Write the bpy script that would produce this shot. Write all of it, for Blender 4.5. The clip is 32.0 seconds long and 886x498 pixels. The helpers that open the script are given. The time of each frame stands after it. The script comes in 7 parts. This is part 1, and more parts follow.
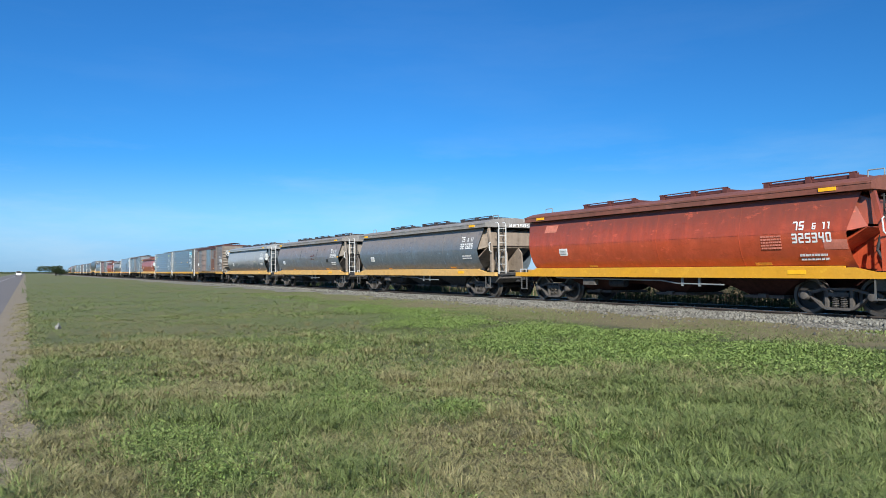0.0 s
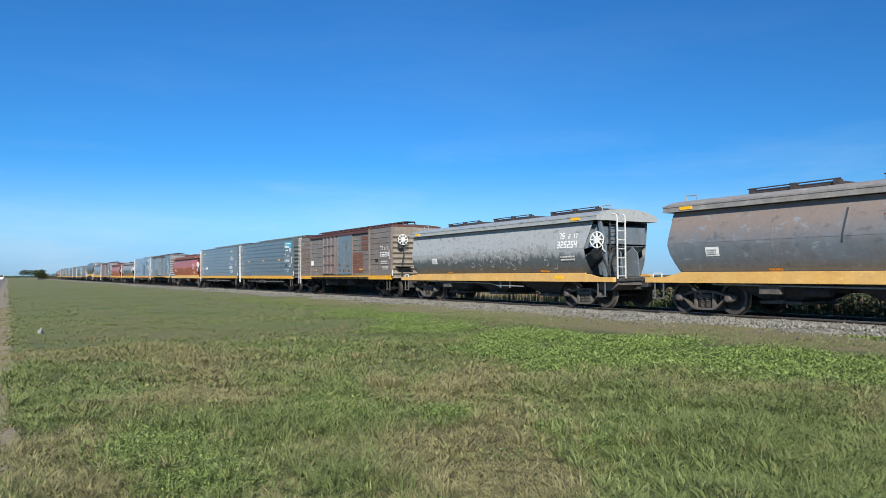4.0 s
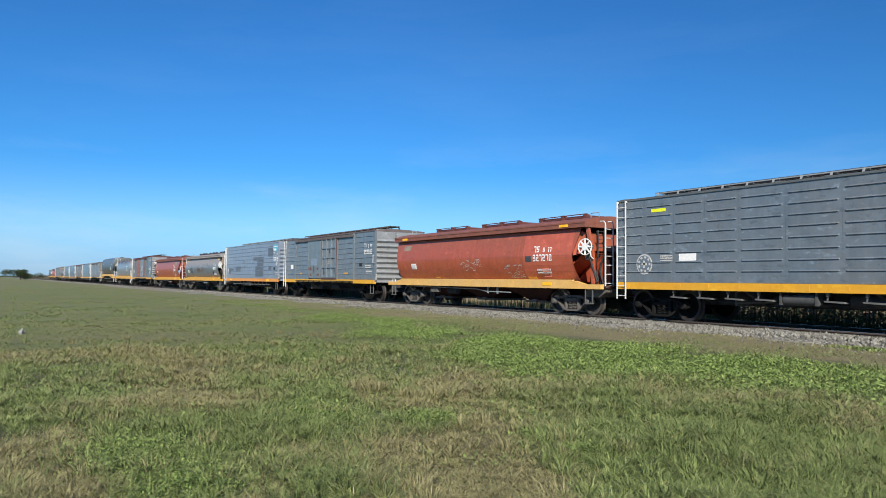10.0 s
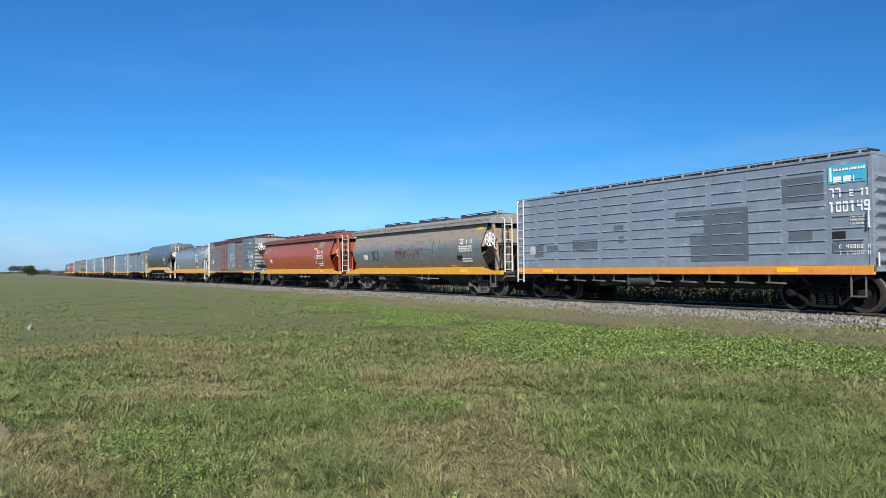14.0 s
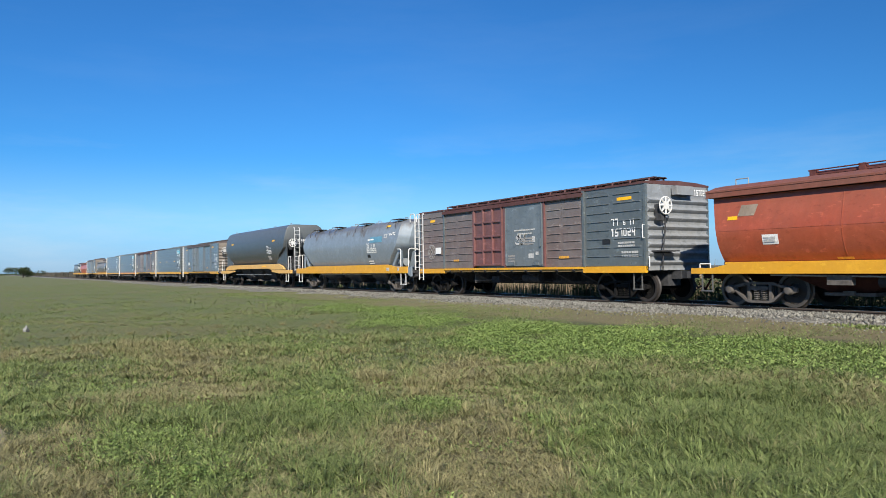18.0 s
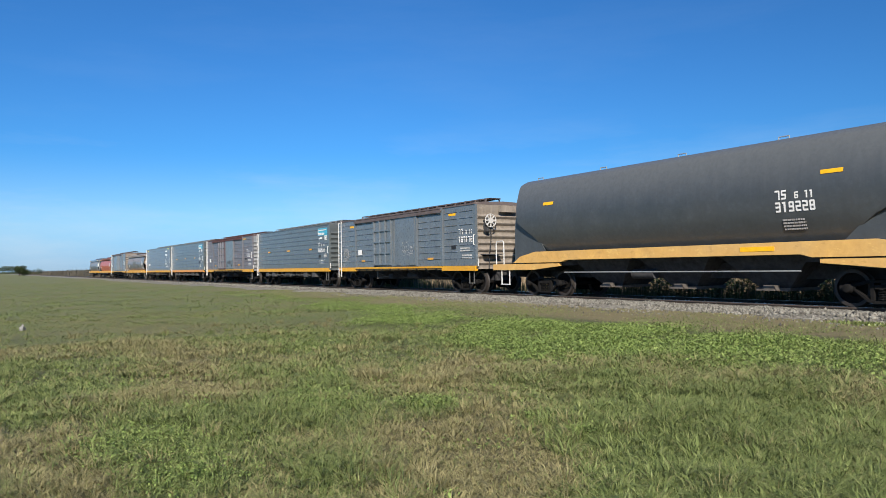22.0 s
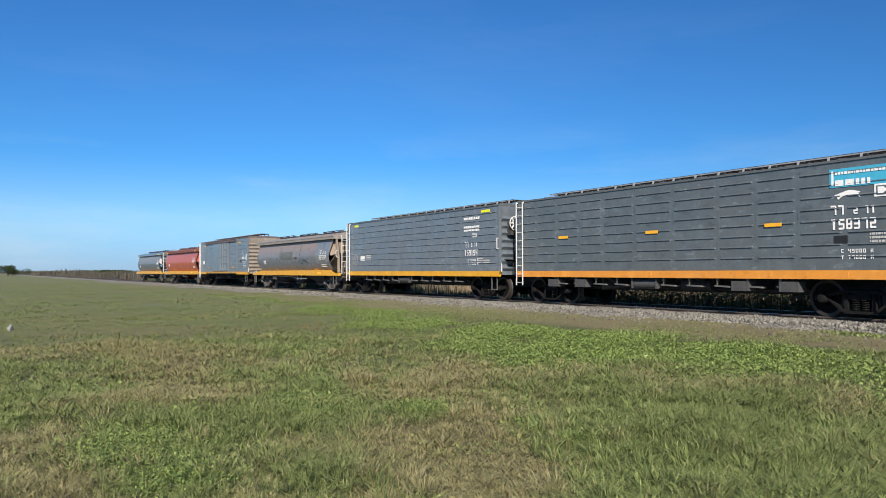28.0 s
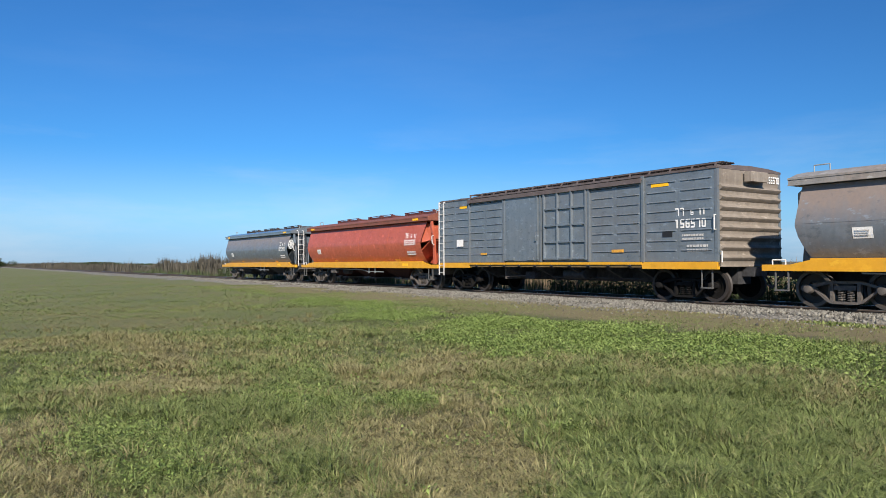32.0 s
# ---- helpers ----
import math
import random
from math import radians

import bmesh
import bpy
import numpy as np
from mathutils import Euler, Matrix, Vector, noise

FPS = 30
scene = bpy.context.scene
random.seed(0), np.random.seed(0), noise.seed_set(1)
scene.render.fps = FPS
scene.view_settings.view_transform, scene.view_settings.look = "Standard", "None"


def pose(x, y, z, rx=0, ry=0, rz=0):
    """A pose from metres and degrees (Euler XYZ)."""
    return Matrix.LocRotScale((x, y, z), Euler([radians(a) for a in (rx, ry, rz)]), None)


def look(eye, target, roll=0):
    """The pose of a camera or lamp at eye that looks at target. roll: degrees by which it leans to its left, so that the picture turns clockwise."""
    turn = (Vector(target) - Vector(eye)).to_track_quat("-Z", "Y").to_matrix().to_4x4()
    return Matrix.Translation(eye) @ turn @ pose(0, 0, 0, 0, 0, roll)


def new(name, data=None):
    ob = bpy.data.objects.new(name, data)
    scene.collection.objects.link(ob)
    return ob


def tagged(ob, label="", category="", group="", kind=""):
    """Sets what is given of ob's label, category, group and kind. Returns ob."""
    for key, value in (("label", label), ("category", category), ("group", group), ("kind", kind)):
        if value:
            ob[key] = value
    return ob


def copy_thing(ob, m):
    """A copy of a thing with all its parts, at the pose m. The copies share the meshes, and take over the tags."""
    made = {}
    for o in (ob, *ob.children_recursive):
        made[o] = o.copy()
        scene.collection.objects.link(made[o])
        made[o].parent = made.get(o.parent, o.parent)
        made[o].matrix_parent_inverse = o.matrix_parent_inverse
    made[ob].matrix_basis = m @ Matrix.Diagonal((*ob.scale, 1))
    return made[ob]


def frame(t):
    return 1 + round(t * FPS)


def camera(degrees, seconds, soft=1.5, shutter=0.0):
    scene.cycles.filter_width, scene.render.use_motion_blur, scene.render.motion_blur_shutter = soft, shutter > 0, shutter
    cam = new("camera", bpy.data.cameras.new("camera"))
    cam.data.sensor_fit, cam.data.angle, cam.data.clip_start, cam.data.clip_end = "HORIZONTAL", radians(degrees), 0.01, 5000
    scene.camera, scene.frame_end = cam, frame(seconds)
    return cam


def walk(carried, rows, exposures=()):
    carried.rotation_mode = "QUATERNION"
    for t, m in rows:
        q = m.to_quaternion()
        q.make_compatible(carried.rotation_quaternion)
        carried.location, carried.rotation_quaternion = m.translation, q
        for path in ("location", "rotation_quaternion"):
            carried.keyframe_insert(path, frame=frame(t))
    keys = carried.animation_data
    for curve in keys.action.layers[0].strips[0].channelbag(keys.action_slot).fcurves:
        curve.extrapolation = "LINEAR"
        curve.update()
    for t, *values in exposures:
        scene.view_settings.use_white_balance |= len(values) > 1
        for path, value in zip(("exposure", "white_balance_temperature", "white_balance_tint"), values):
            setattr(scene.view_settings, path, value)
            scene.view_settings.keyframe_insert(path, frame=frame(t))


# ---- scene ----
cam = camera(63.0, 32.0, soft=0.8)
PATH = [
    (0.0, pose(0, 0, 1.5, 91.71, 0.26, 60.02)),
    (0.5, pose(0, 0, 1.5, 91.97, -0.01, 59.73)),
    (1.0, pose(0, 0, 1.5, 91.92, 0.05, 59.59)),
    (1.5, pose(0, 0, 1.5, 91.64, 0.34, 59.51)),
    (2.0, pose(0, 0, 1.5, 91.75, 0.09, 59.41)),
    (2.5, pose(0, 0, 1.5, 91.79, 0.33, 59.63)),
    (3.0, pose(0, 0, 1.5, 92.12, 0.13, 59.45)),
    (3.5, pose(0, 0, 1.5, 92.05, 0.17, 59.24)),
    (5.5, pose(0, 0, 1.5, 92.33, -0.17, 58.10)),
    (6.0, pose(0, 0, 1.5, 92.37, -0.48, 58.16)),
    (6.5, pose(0, 0, 1.5, 92.45, -0.52, 58.19)),
    (7.0, pose(0, 0, 1.5, 92.63, -0.56, 58.03)),
    (7.5, pose(0, 0, 1.5, 92.73, -0.70, 58.00)),
    (8.0, pose(0, 0, 1.5, 92.65, -0.62, 58.15)),
    (8.5, pose(0, 0, 1.5, 92.60, -0.69, 58.24)),
    (9.0, pose(0, 0, 1.5, 92.49, -0.54, 58.14)),
    (9.5, pose(0, 0, 1.5, 92.37, -0.33, 58.17)),
    (10.0, pose(0, 0, 1.5, 92.49, -0.58, 57.90)),
    (10.5, pose(0, 0, 1.5, 92.25, -0.28, 57.89)),
    (11.0, pose(0, 0, 1.5, 91.89, 0.13, 57.97)),
    (11.5, pose(0, 0, 1.5, 91.72, 0.27, 58.12)),
    (12.0, pose(0, 0, 1.5, 91.74, 0.34, 58.13)),
    (12.5, pose(0, 0, 1.5, 91.54, 0.43, 58.16)),
    (13.0, pose(0, 0, 1.5, 91.60, 0.42, 58.25)),
    (13.5, pose(0, 0, 1.5, 91.52, 0.50, 58.40)),
    (15.5, pose(0, 0, 1.5, 91.90, 0.31, 57.89)),
    (16.0, pose(0, 0, 1.5, 91.69, 0.47, 58.04)),
    (16.5, pose(0, 0, 1.5, 91.71, 0.43, 58.22)),
    (17.0, pose(0, 0, 1.5, 91.68, 0.49, 58.34)),
    (17.5, pose(0, 0, 1.5, 91.56, 0.57, 58.22)),
    (18.0, pose(0, 0, 1.5, 91.55, 0.74, 58.05)),
    (18.5, pose(0, 0, 1.5, 91.80, 0.47, 57.95)),
    (19.0, pose(0, 0, 1.5, 91.83, 0.30, 57.70)),
    (19.5, pose(0, 0, 1.5, 91.68, 0.37, 57.73)),
    (20.0, pose(0, 0, 1.5, 91.56, 0.53, 57.81)),
    (20.5, pose(0, 0, 1.5, 91.36, 0.84, 57.98)),
    (21.0, pose(0, 0, 1.5, 91.13, 1.04, 57.91)),
    (21.5, pose(0, 0, 1.5, 91.15, 1.02, 57.88)),
    (22.0, pose(0, 0, 1.5, 91.36, 0.87, 57.82)),
    (22.5, pose(0, 0, 1.5, 91.36, 0.78, 57.79)),
    (23.0, pose(0, 0, 1.5, 91.37, 0.70, 57.80)),
    (23.5, pose(0, 0, 1.5, 91.55, 0.43, 57.43)),
    (24.0, pose(0, 0, 1.5, 91.42, 0.60, 57.41)),
    (24.5, pose(0, 0, 1.5, 91.50, 0.44, 57.36)),
    (25.0, pose(0, 0, 1.5, 91.44, 0.44, 57.39)),
    (25.5, pose(0, 0, 1.5, 91.63, 0.33, 57.33)),
    (26.0, pose(0, 0, 1.5, 91.55, 0.34, 57.31)),
    (26.5, pose(0, 0, 1.5, 91.75, 0.22, 57.15)),
    (28.5, pose(0, 0, 1.5, 91.76, 0.11, 57.17)),
    (29.0, pose(0, 0, 1.5, 91.42, 0.47, 57.28)),
    (29.5, pose(0, 0, 1.5, 91.43, 0.50, 57.28)),
    (30.0, pose(0, 0, 1.5, 91.31, 0.54, 57.29)),
    (30.5, pose(0, 0, 1.5, 91.24, 0.37, 57.07)),
    (31.0, pose(0, 0, 1.5, 91.31, 0.32, 57.18)),
    (31.5, pose(0, 0, 1.5, 91.30, 0.23, 56.94)),
    (32.0, pose(0, 0, 1.5, 91.09, 0.23, 56.33)),
]
# the white balance warms a little on the way
walk(cam, PATH, [(0, 0.58, 6150, 7.5), (8, 0.58, 6400, 9), (16, 0.58, 6380, 9), (22, 0.58, 6620, 11.5), (32, 0.58, 6680, 12.5)])

# The train's way along the track: seconds, metres.
RUN = [(0, -160.86), (2, -140.72), (4, -120.50), (6, -100.31), (8, -80.20), (10, -60.16), (12, -40.15), (14, -20.11), (16, 0.00),
       (18, 20.21), (20, 40.53), (22, 60.95), (24, 81.46), (26, 102.01), (28, 122.60), (30, 143.23), (32, 163.95)]
YC, ZR = 18.6, 0.36       # track centre line, rail top
HW = 1.5                  # half width of a wagon

# ---------------------------------------------------------------- light
SUN_EL, SUN_AZ = radians(32), math.atan2(-0.56, 0.83)
world = bpy.data.worlds.new("sky")
scene.world = world
world.use_nodes = True
wn, wl = world.node_tree.nodes, world.node_tree.links
sky = wn.new("ShaderNodeTexSky")
sky.sky_type, sky.sun_disc = "NISHITA", False
sky.sun_elevation, sky.sun_rotation = SUN_EL, math.pi / 2 - SUN_AZ
sky.air_density, sky.dust_density, sky.ozone_density, sky.altitude = 1.0, 0.1, 2.5, 100
wn["Background"].inputs["Strength"].default_value = 0.082
# deep blue overhead, paler towards the horizon
geo = wn.new("ShaderNodeTexCoord")
sepw = wn.new("ShaderNodeSeparateXYZ")
wl.new(geo.outputs["Generated"], sepw.inputs[0])
tint = wn.new("ShaderNodeValToRGB")
tint.color_ramp.interpolation = "EASE"
tint.color_ramp.elements[0].position, tint.color_ramp.elements[0].color = 0.0, (0.28, 0.49, 0.98, 1)
tint.color_ramp.elements[1].position, tint.color_ramp.elements[1].color = 0.16, (0.205, 0.60, 1.01, 1)
haze = tint.color_ramp.elements.new(0.075)
haze.color = (0.37, 0.66, 1.0, 1)
wl.new(sepw.outputs[2], tint.inputs[0])
blue = wn.new("ShaderNodeMix")
blue.data_type, blue.blend_type = "RGBA", "MULTIPLY"
blue.inputs[0].default_value = 1.0
wl.new(sky.outputs[0], blue.inputs[6])
wl.new(tint.outputs[0], blue.inputs[7])
# the sky deepens away from the low sun's side
deep = wn.new("ShaderNodeVectorMath")
deep.operation = "DOT_PRODUCT"
wl.new(geo.outputs["Generated"], deep.inputs[0])
deep.inputs[1].default_value = (0.53, 0.848, 0.0)
dk = wn.new("ShaderNodeMapRange")
dk.inputs[1].default_value, dk.inputs[2].default_value, dk.inputs[3].default_value, dk.inputs[4].default_value = -0.1, 0.7, 1.0, 0.80
wl.new(deep.outputs["Value"], dk.inputs[0])
deeper = wn.new("ShaderNodeVectorMath")
deeper.operation = "SCALE"
wl.new(blue.outputs[2], deeper.inputs[0])
wl.new(dk.outputs[0], deeper.inputs["Scale"])
# thin high cloud, drawn out level, denser low down
cm = wn.new("ShaderNodeMapping")
cm.inputs["Scale"].default_value = (1.6, 1.6, 9.0)
wl.new(geo.outputs["Generated"], cm.inputs["Vector"])
cn = wn.new("ShaderNodeTexNoise")
cn.inputs["Scale"].default_value, cn.inputs["Detail"].default_value, cn.inputs["Roughness"].default_value = 1.7, 7, 0.62
wl.new(cm.outputs[0], cn.inputs["Vector"])
cf = wn.new("ShaderNodeMapRange")
cf.inputs[1].default_value, cf.inputs[2].default_value, cf.inputs[3].default_value, cf.inputs[4].default_value = 0.50, 0.78, 0.0, 0.42
wl.new(cn.outputs[0], cf.inputs[0])
lowf = wn.new("ShaderNodeMapRange")
lowf.inputs[1].default_value, lowf.inputs[2].default_value, lowf.inputs[3].default_value, lowf.inputs[4].default_value = 0.02, 0.20, 1.0, 0.07
wl.new(sepw.outputs[2], lowf.inputs[0])
cx = wn.new("ShaderNodeMath")
cx.operation = "MULTIPLY"
wl.new(cf.outputs[0], cx.inputs[0])
wl.new(lowf.outputs[0], cx.inputs[1])
cloud = wn.new("ShaderNodeMix")
cloud.data_type = "RGBA"
wl.new(cx.outputs[0], cloud.inputs[0])
wl.new(deeper.outputs[0], cloud.inputs[6])
cloud.inputs[7].default_value = (5.6, 6.6, 7.4, 1)
wl.new(cloud.outputs[2], wn["Background"].inputs["Color"])

sun = new("sun", bpy.data.lights.new("sun", "SUN"))
sun.data.energy, sun.data.angle, sun.data.color = 5.0, radians(0.55), (1.0, 0.92, 0.80)
to_sun = Vector((math.cos(SUN_EL) * math.cos(SUN_AZ), math.cos(SUN_EL) * math.sin(SUN_AZ), math.sin(SUN_EL)))
sun.matrix_world = look(to_sun * 50, (0, 0, 0))

# ---------------------------------------------------------------- materials


def material(name, rough=0.6, metal=0.0):
    m = bpy.data.materials.new(name)
    m.use_nodes = True
    b = m.node_tree.nodes["Principled BSDF"]
    b.inputs["Roughness"].default_value, b.inputs["Metallic"].default_value = rough, metal
    return m, m.node_tree.nodes, m.node_tree.links, b


def mixer(n, l, fac, a, b, mode="MIX"):
    """A colour mix; fac, a and b are sockets or values."""
    x = n.new("ShaderNodeMix")
    x.data_type, x.blend_type = "RGBA", mode
    for i, v in ((0, fac), (6, a), (7, b)):
        if isinstance(v, bpy.types.NodeSocket):
            l.new(v, x.inputs[i])
        elif i == 0:
            x.inputs[0].default_value = v
        else:
            x.inputs[i].default_value = (*v, 1) if len(v) == 3 else v
    return x.outputs[2]


def noise_of(n, l, vec, scale, detail=4, rough=0.6):
    x = n.new("ShaderNodeTexNoise")
    x.inputs["Scale"].default_value, x.inputs["Detail"].default_value, x.inputs["Roughness"].default_value = scale, detail, rough
    if vec is not None:
        l.new(vec, x.inputs["Vector"])
    return x.outputs[0]


def ramp(n, l, val, lo, hi, a=0.0, b=1.0):
    x = n.new("ShaderNodeMapRange")
    x.inputs[1].default_value, x.inputs[2].default_value, x.inputs[3].default_value, x.inputs[4].default_value = lo, hi, a, b
    l.new(val, x.inputs[0])
    return x.outputs[0]


def stretched(n, l, sx, sy, sz, off=(0, 0, 0), own=False):
    """Scaled texture space: the object's, or (own) the place on the wagon that each mesh carries."""
    if own:
        tc = n.new("ShaderNodeAttribute")
        tc.attribute_name = "place"
        src = tc.outputs["Vector"]
    else:
        src = n.new("ShaderNodeTexCoord").outputs["Object"]
    mp = n.new("ShaderNodeMapping")
    mp.inputs["Scale"].default_value, mp.inputs["Location"].default_value = (sx, sy, sz), off
    l.new(src, mp.inputs["Vector"])
    return mp.outputs[0], src


def bump(n, l, b, height, strength, dist):
    x = n.new("ShaderNodeBump")
    x.inputs["Strength"].default_value, x.inputs["Distance"].default_value = strength, dist
    l.new(height, x.inputs["Height"])
    l.new(x.outputs[0], b.inputs["Normal"])


def paint(name, col, dirt=(0.16, 0.13, 0.10), rust=(0.12, 0.05, 0.03), dirty=0.35, rusty=0.1, seed=0.0, rough=0.55, streak=0.3, upper_tone=None, scuff=0.55):
    """Weathered vehicle paint: broad fading, vertical streaks, rust spots, and a second tone on the upper flank, dust
    on most wagons, with its colour and heights given.
    """
    m, n, l, b = material(name, rough)
    v, tc = stretched(n, l, 1, 1, 1, (seed, seed * 2, 0), True)
    vs, _ = stretched(n, l, 3.5, 3.5, 0.22, (seed, 0, seed), True)
    broad = noise_of(n, l, v, 0.55, 5, 0.65)
    chalk = noise_of(n, l, v, 2.1, 6, 0.7)
    fine = noise_of(n, l, v, 9, 6, 0.7)
    st = noise_of(n, l, vs, 1.2, 5, 0.7)
    c = mixer(n, l, ramp(n, l, broad, 0.35, 0.7, 0, dirty), col, dirt)
    c = mixer(n, l, ramp(n, l, st, 0.50, 0.70, 0, streak), c, tuple(x * 0.5 for x in col))
    c = mixer(n, l, ramp(n, l, st, 0.48, 0.30, 0, streak * 0.8), c, tuple(min(0.9, x * 1.55 + 0.012) for x in col))
    c = mixer(n, l, ramp(n, l, chalk, 0.52, 0.72, 0, 0.45), c, tuple(min(0.9, x * 1.5 + 0.02) for x in col))
    c = mixer(n, l, ramp(n, l, chalk, 0.44, 0.28, 0, 0.4), c, tuple(x * 0.62 for x in col))
    if upper_tone:
        dcol, z0, z1, amount = upper_tone
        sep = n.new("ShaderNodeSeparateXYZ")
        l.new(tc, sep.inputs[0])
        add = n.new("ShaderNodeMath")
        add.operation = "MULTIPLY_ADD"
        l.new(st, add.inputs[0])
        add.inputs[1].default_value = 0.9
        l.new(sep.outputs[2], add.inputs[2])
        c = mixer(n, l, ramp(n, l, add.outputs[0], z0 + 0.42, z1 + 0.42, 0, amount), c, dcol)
    c = mixer(n, l, ramp(n, l, fine, 0.66 - rusty * 0.6, 0.74 - rusty * 0.5, 0, min(1, rusty * 4)), c, rust)
    c = mixer(n, l, ramp(n, l, fine, 0.3, 0.7, 0.0, 0.25), c, tuple(x * 0.75 for x in col))
    # scuffs, chips and touched-up spots
    vh, _ = stretched(n, l, 1.6, 1.6, 3.4, (seed * 3, 1.7, seed), True)
    spots = noise_of(n, l, vh, 1.5, 9, 0.72)
    c = mixer(n, l, ramp(n, l, spots, 0.57, 0.63, 0, scuff), c, tuple(x * 0.52 for x in col))
    c = mixer(n, l, ramp(n, l, spots, 0.415, 0.36, 0, scuff), c, tuple(min(0.9, x * 1.7 + 0.03) for x in col))
    if rough < 0.52:
        b.inputs["Coat Weight"].default_value, b.inputs["Coat Roughness"].default_value = (0.8, 0.18) if rough < 0.38 else (0.4, 0.25)
    l.new(c, b.inputs["Base Color"])
    l.new(ramp(n, l, fine, 0.3, 0.7, rough - 0.08, min(1, rough + 0.2)), b.inputs["Roughness"])
    bump(n, l, b, fine, 0.12, 0.01)
    dent = n.new("ShaderNodeBump")
    dent.inputs["Strength"].default_value, dent.inputs["Distance"].default_value = 0.35, 0.035
    l.new(noise_of(n, l, v, 1.3, 2, 0.5), dent.inputs["Height"])
    l.new(dent.outputs[0], [x for x in n if x.type == "BUMP" and x != dent][0].inputs["Normal"])
    l.new(dent.outputs[0], b.inputs["Coat Normal"])
    return m


def plain(name, col, rough=0.6, metal=0.0, var=0.25, scale=6.0, spec=0.5):
    m, n, l, b = material(name, rough, metal)
    b.inputs["Specular IOR Level"].default_value = spec
    v, _ = stretched(n, l, 1, 1, 1)
    f = noise_of(n, l, v, scale, 5, 0.7)
    l.new(mixer(n, l, ramp(n, l, f, 0.3, 0.72), tuple(min(1, x * (1 + var)) for x in col), tuple(x * (1 - var) for x in col)), b.inputs["Base Color"])
    bump(n, l, b, f, 0.15, 0.01)
    return m


GREY = (0.085, 0.105, 0.114)
M = {}
M["grey_new"] = paint("grey_paint", GREY, dirty=0.22, rusty=0.0, streak=0.18, seed=3, rough=0.3)
M["grey_old"] = paint("faded_grey_paint", (0.118, 0.148, 0.175), dirty=0.35, rusty=0.02, streak=0.3, seed=8, rough=0.3)
M["grey_pale"] = paint("pale_blue_grey_paint", (0.185, 0.225, 0.285), dirty=0.15, rusty=0.0, streak=0.2, seed=15, rough=0.32)
M["run_dirt"] = plain("grey_brown_runs", (0.135, 0.138, 0.145), 0.5, var=0.3, scale=9)
M["grey_mid"] = paint("glossy_blue_grey_paint", (0.106, 0.132, 0.154), dirty=0.3, rusty=0.02, streak=0.3, seed=9, rough=0.26)
M["grey_light"] = paint("light_grey_paint", (0.192, 0.236, 0.276), dirt=(0.18, 0.18, 0.18), dirty=0.25, rusty=0.0, streak=0.16, seed=18, rough=0.44, scuff=0.1,
                         upper_tone=((0.118, 0.106, 0.100), 3.15, 3.45, 0.75))
# paler from mid flank up to the rounded top
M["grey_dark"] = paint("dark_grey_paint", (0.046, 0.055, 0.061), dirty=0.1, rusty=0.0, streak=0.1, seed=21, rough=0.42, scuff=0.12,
                        upper_tone=((0.125, 0.135, 0.135), 2.9, 3.9, 0.75))
M["grey_rust"] = paint("rust_stained_grey_paint", (0.168, 0.150, 0.132), dirt=(0.170, 0.100, 0.066), dirty=0.8, rusty=0.06, streak=0.35, seed=27, rough=0.5)
M["brown_rust"] = paint("brown_stained_paint", (0.155, 0.130, 0.120), dirt=(0.150, 0.082, 0.068), rust=(0.09, 0.03, 0.02), dirty=0.9, rusty=0.05, streak=0.3, seed=29, rough=0.45,
                       upper_tone=((0.15, 0.15, 0.15), 2.3, 3.3, 0.5))
M["door_maroon"] = paint("maroon_door_paint", (0.150, 0.058, 0.054), dirt=(0.13, 0.085, 0.08), dirty=0.5, rusty=0.03, streak=0.3, seed=58, rough=0.45)
M["hopper_stained"] = paint("stained_blue_grey_paint", (0.125, 0.158, 0.178), dirt=(0.17, 0.16, 0.145), rust=(0.10, 0.045, 0.03), dirty=0.5, rusty=0.05, streak=0.3, seed=33, rough=0.42,
                            upper_tone=((0.315, 0.250, 0.190), 2.1, 2.5, 0.9))
M["roof_rust"] = paint("rust_grey_roof_paint", (0.10, 0.078, 0.075), dirt=(0.13, 0.12, 0.12), dirty=0.6, rusty=0.05, seed=59, rough=0.6)
M["hatch_dark"] = plain("dark_hatch_steel", (0.045, 0.038, 0.037), 0.6, var=0.4)
M["hatch_red"] = plain("dark_red_hatch_steel", (0.10, 0.032, 0.026), 0.6, var=0.4)
M["end_grey"] = paint("pale_dusty_grey_paint", (0.20, 0.22, 0.24), dirt=(0.25, 0.225, 0.19), dirty=0.6, rusty=0.03, streak=0.3, seed=63, rough=0.7)
M["hopper_grey"] = paint("dusty_grey_paint", (0.105, 0.138, 0.168), dirt=(0.13, 0.13, 0.13), dirty=0.35, rusty=0.04, streak=0.35, seed=31, rough=0.42,
                         upper_tone=((0.26, 0.21, 0.168), 1.95, 2.7, 0.8))
M["hopper_rusty"] = paint("rusty_grey_paint", (0.128, 0.160, 0.190), dirt=(0.175, 0.13, 0.105), rust=(0.12, 0.045, 0.028), dirty=0.45, rusty=0.06, streak=0.35, seed=37, rough=0.5,
                          upper_tone=((0.275, 0.205, 0.158), 1.95, 2.65, 0.82))
M["fascia"] = paint("rust_streaked_pale_grey_paint", (0.23, 0.23, 0.225), dirt=(0.24, 0.17, 0.12), rust=(0.10, 0.045, 0.03), dirty=0.6, rusty=0.10, streak=0.45, seed=39, rough=0.65)
M["hopper_pale"] = paint("pale_worn_grey_paint", (0.088, 0.112, 0.13), dirt=(0.14, 0.14, 0.135), dirty=0.4, rusty=0.02, streak=0.3, seed=43, rough=0.5,
                         upper_tone=((0.40, 0.41, 0.405), 1.76, 1.96, 0.85))
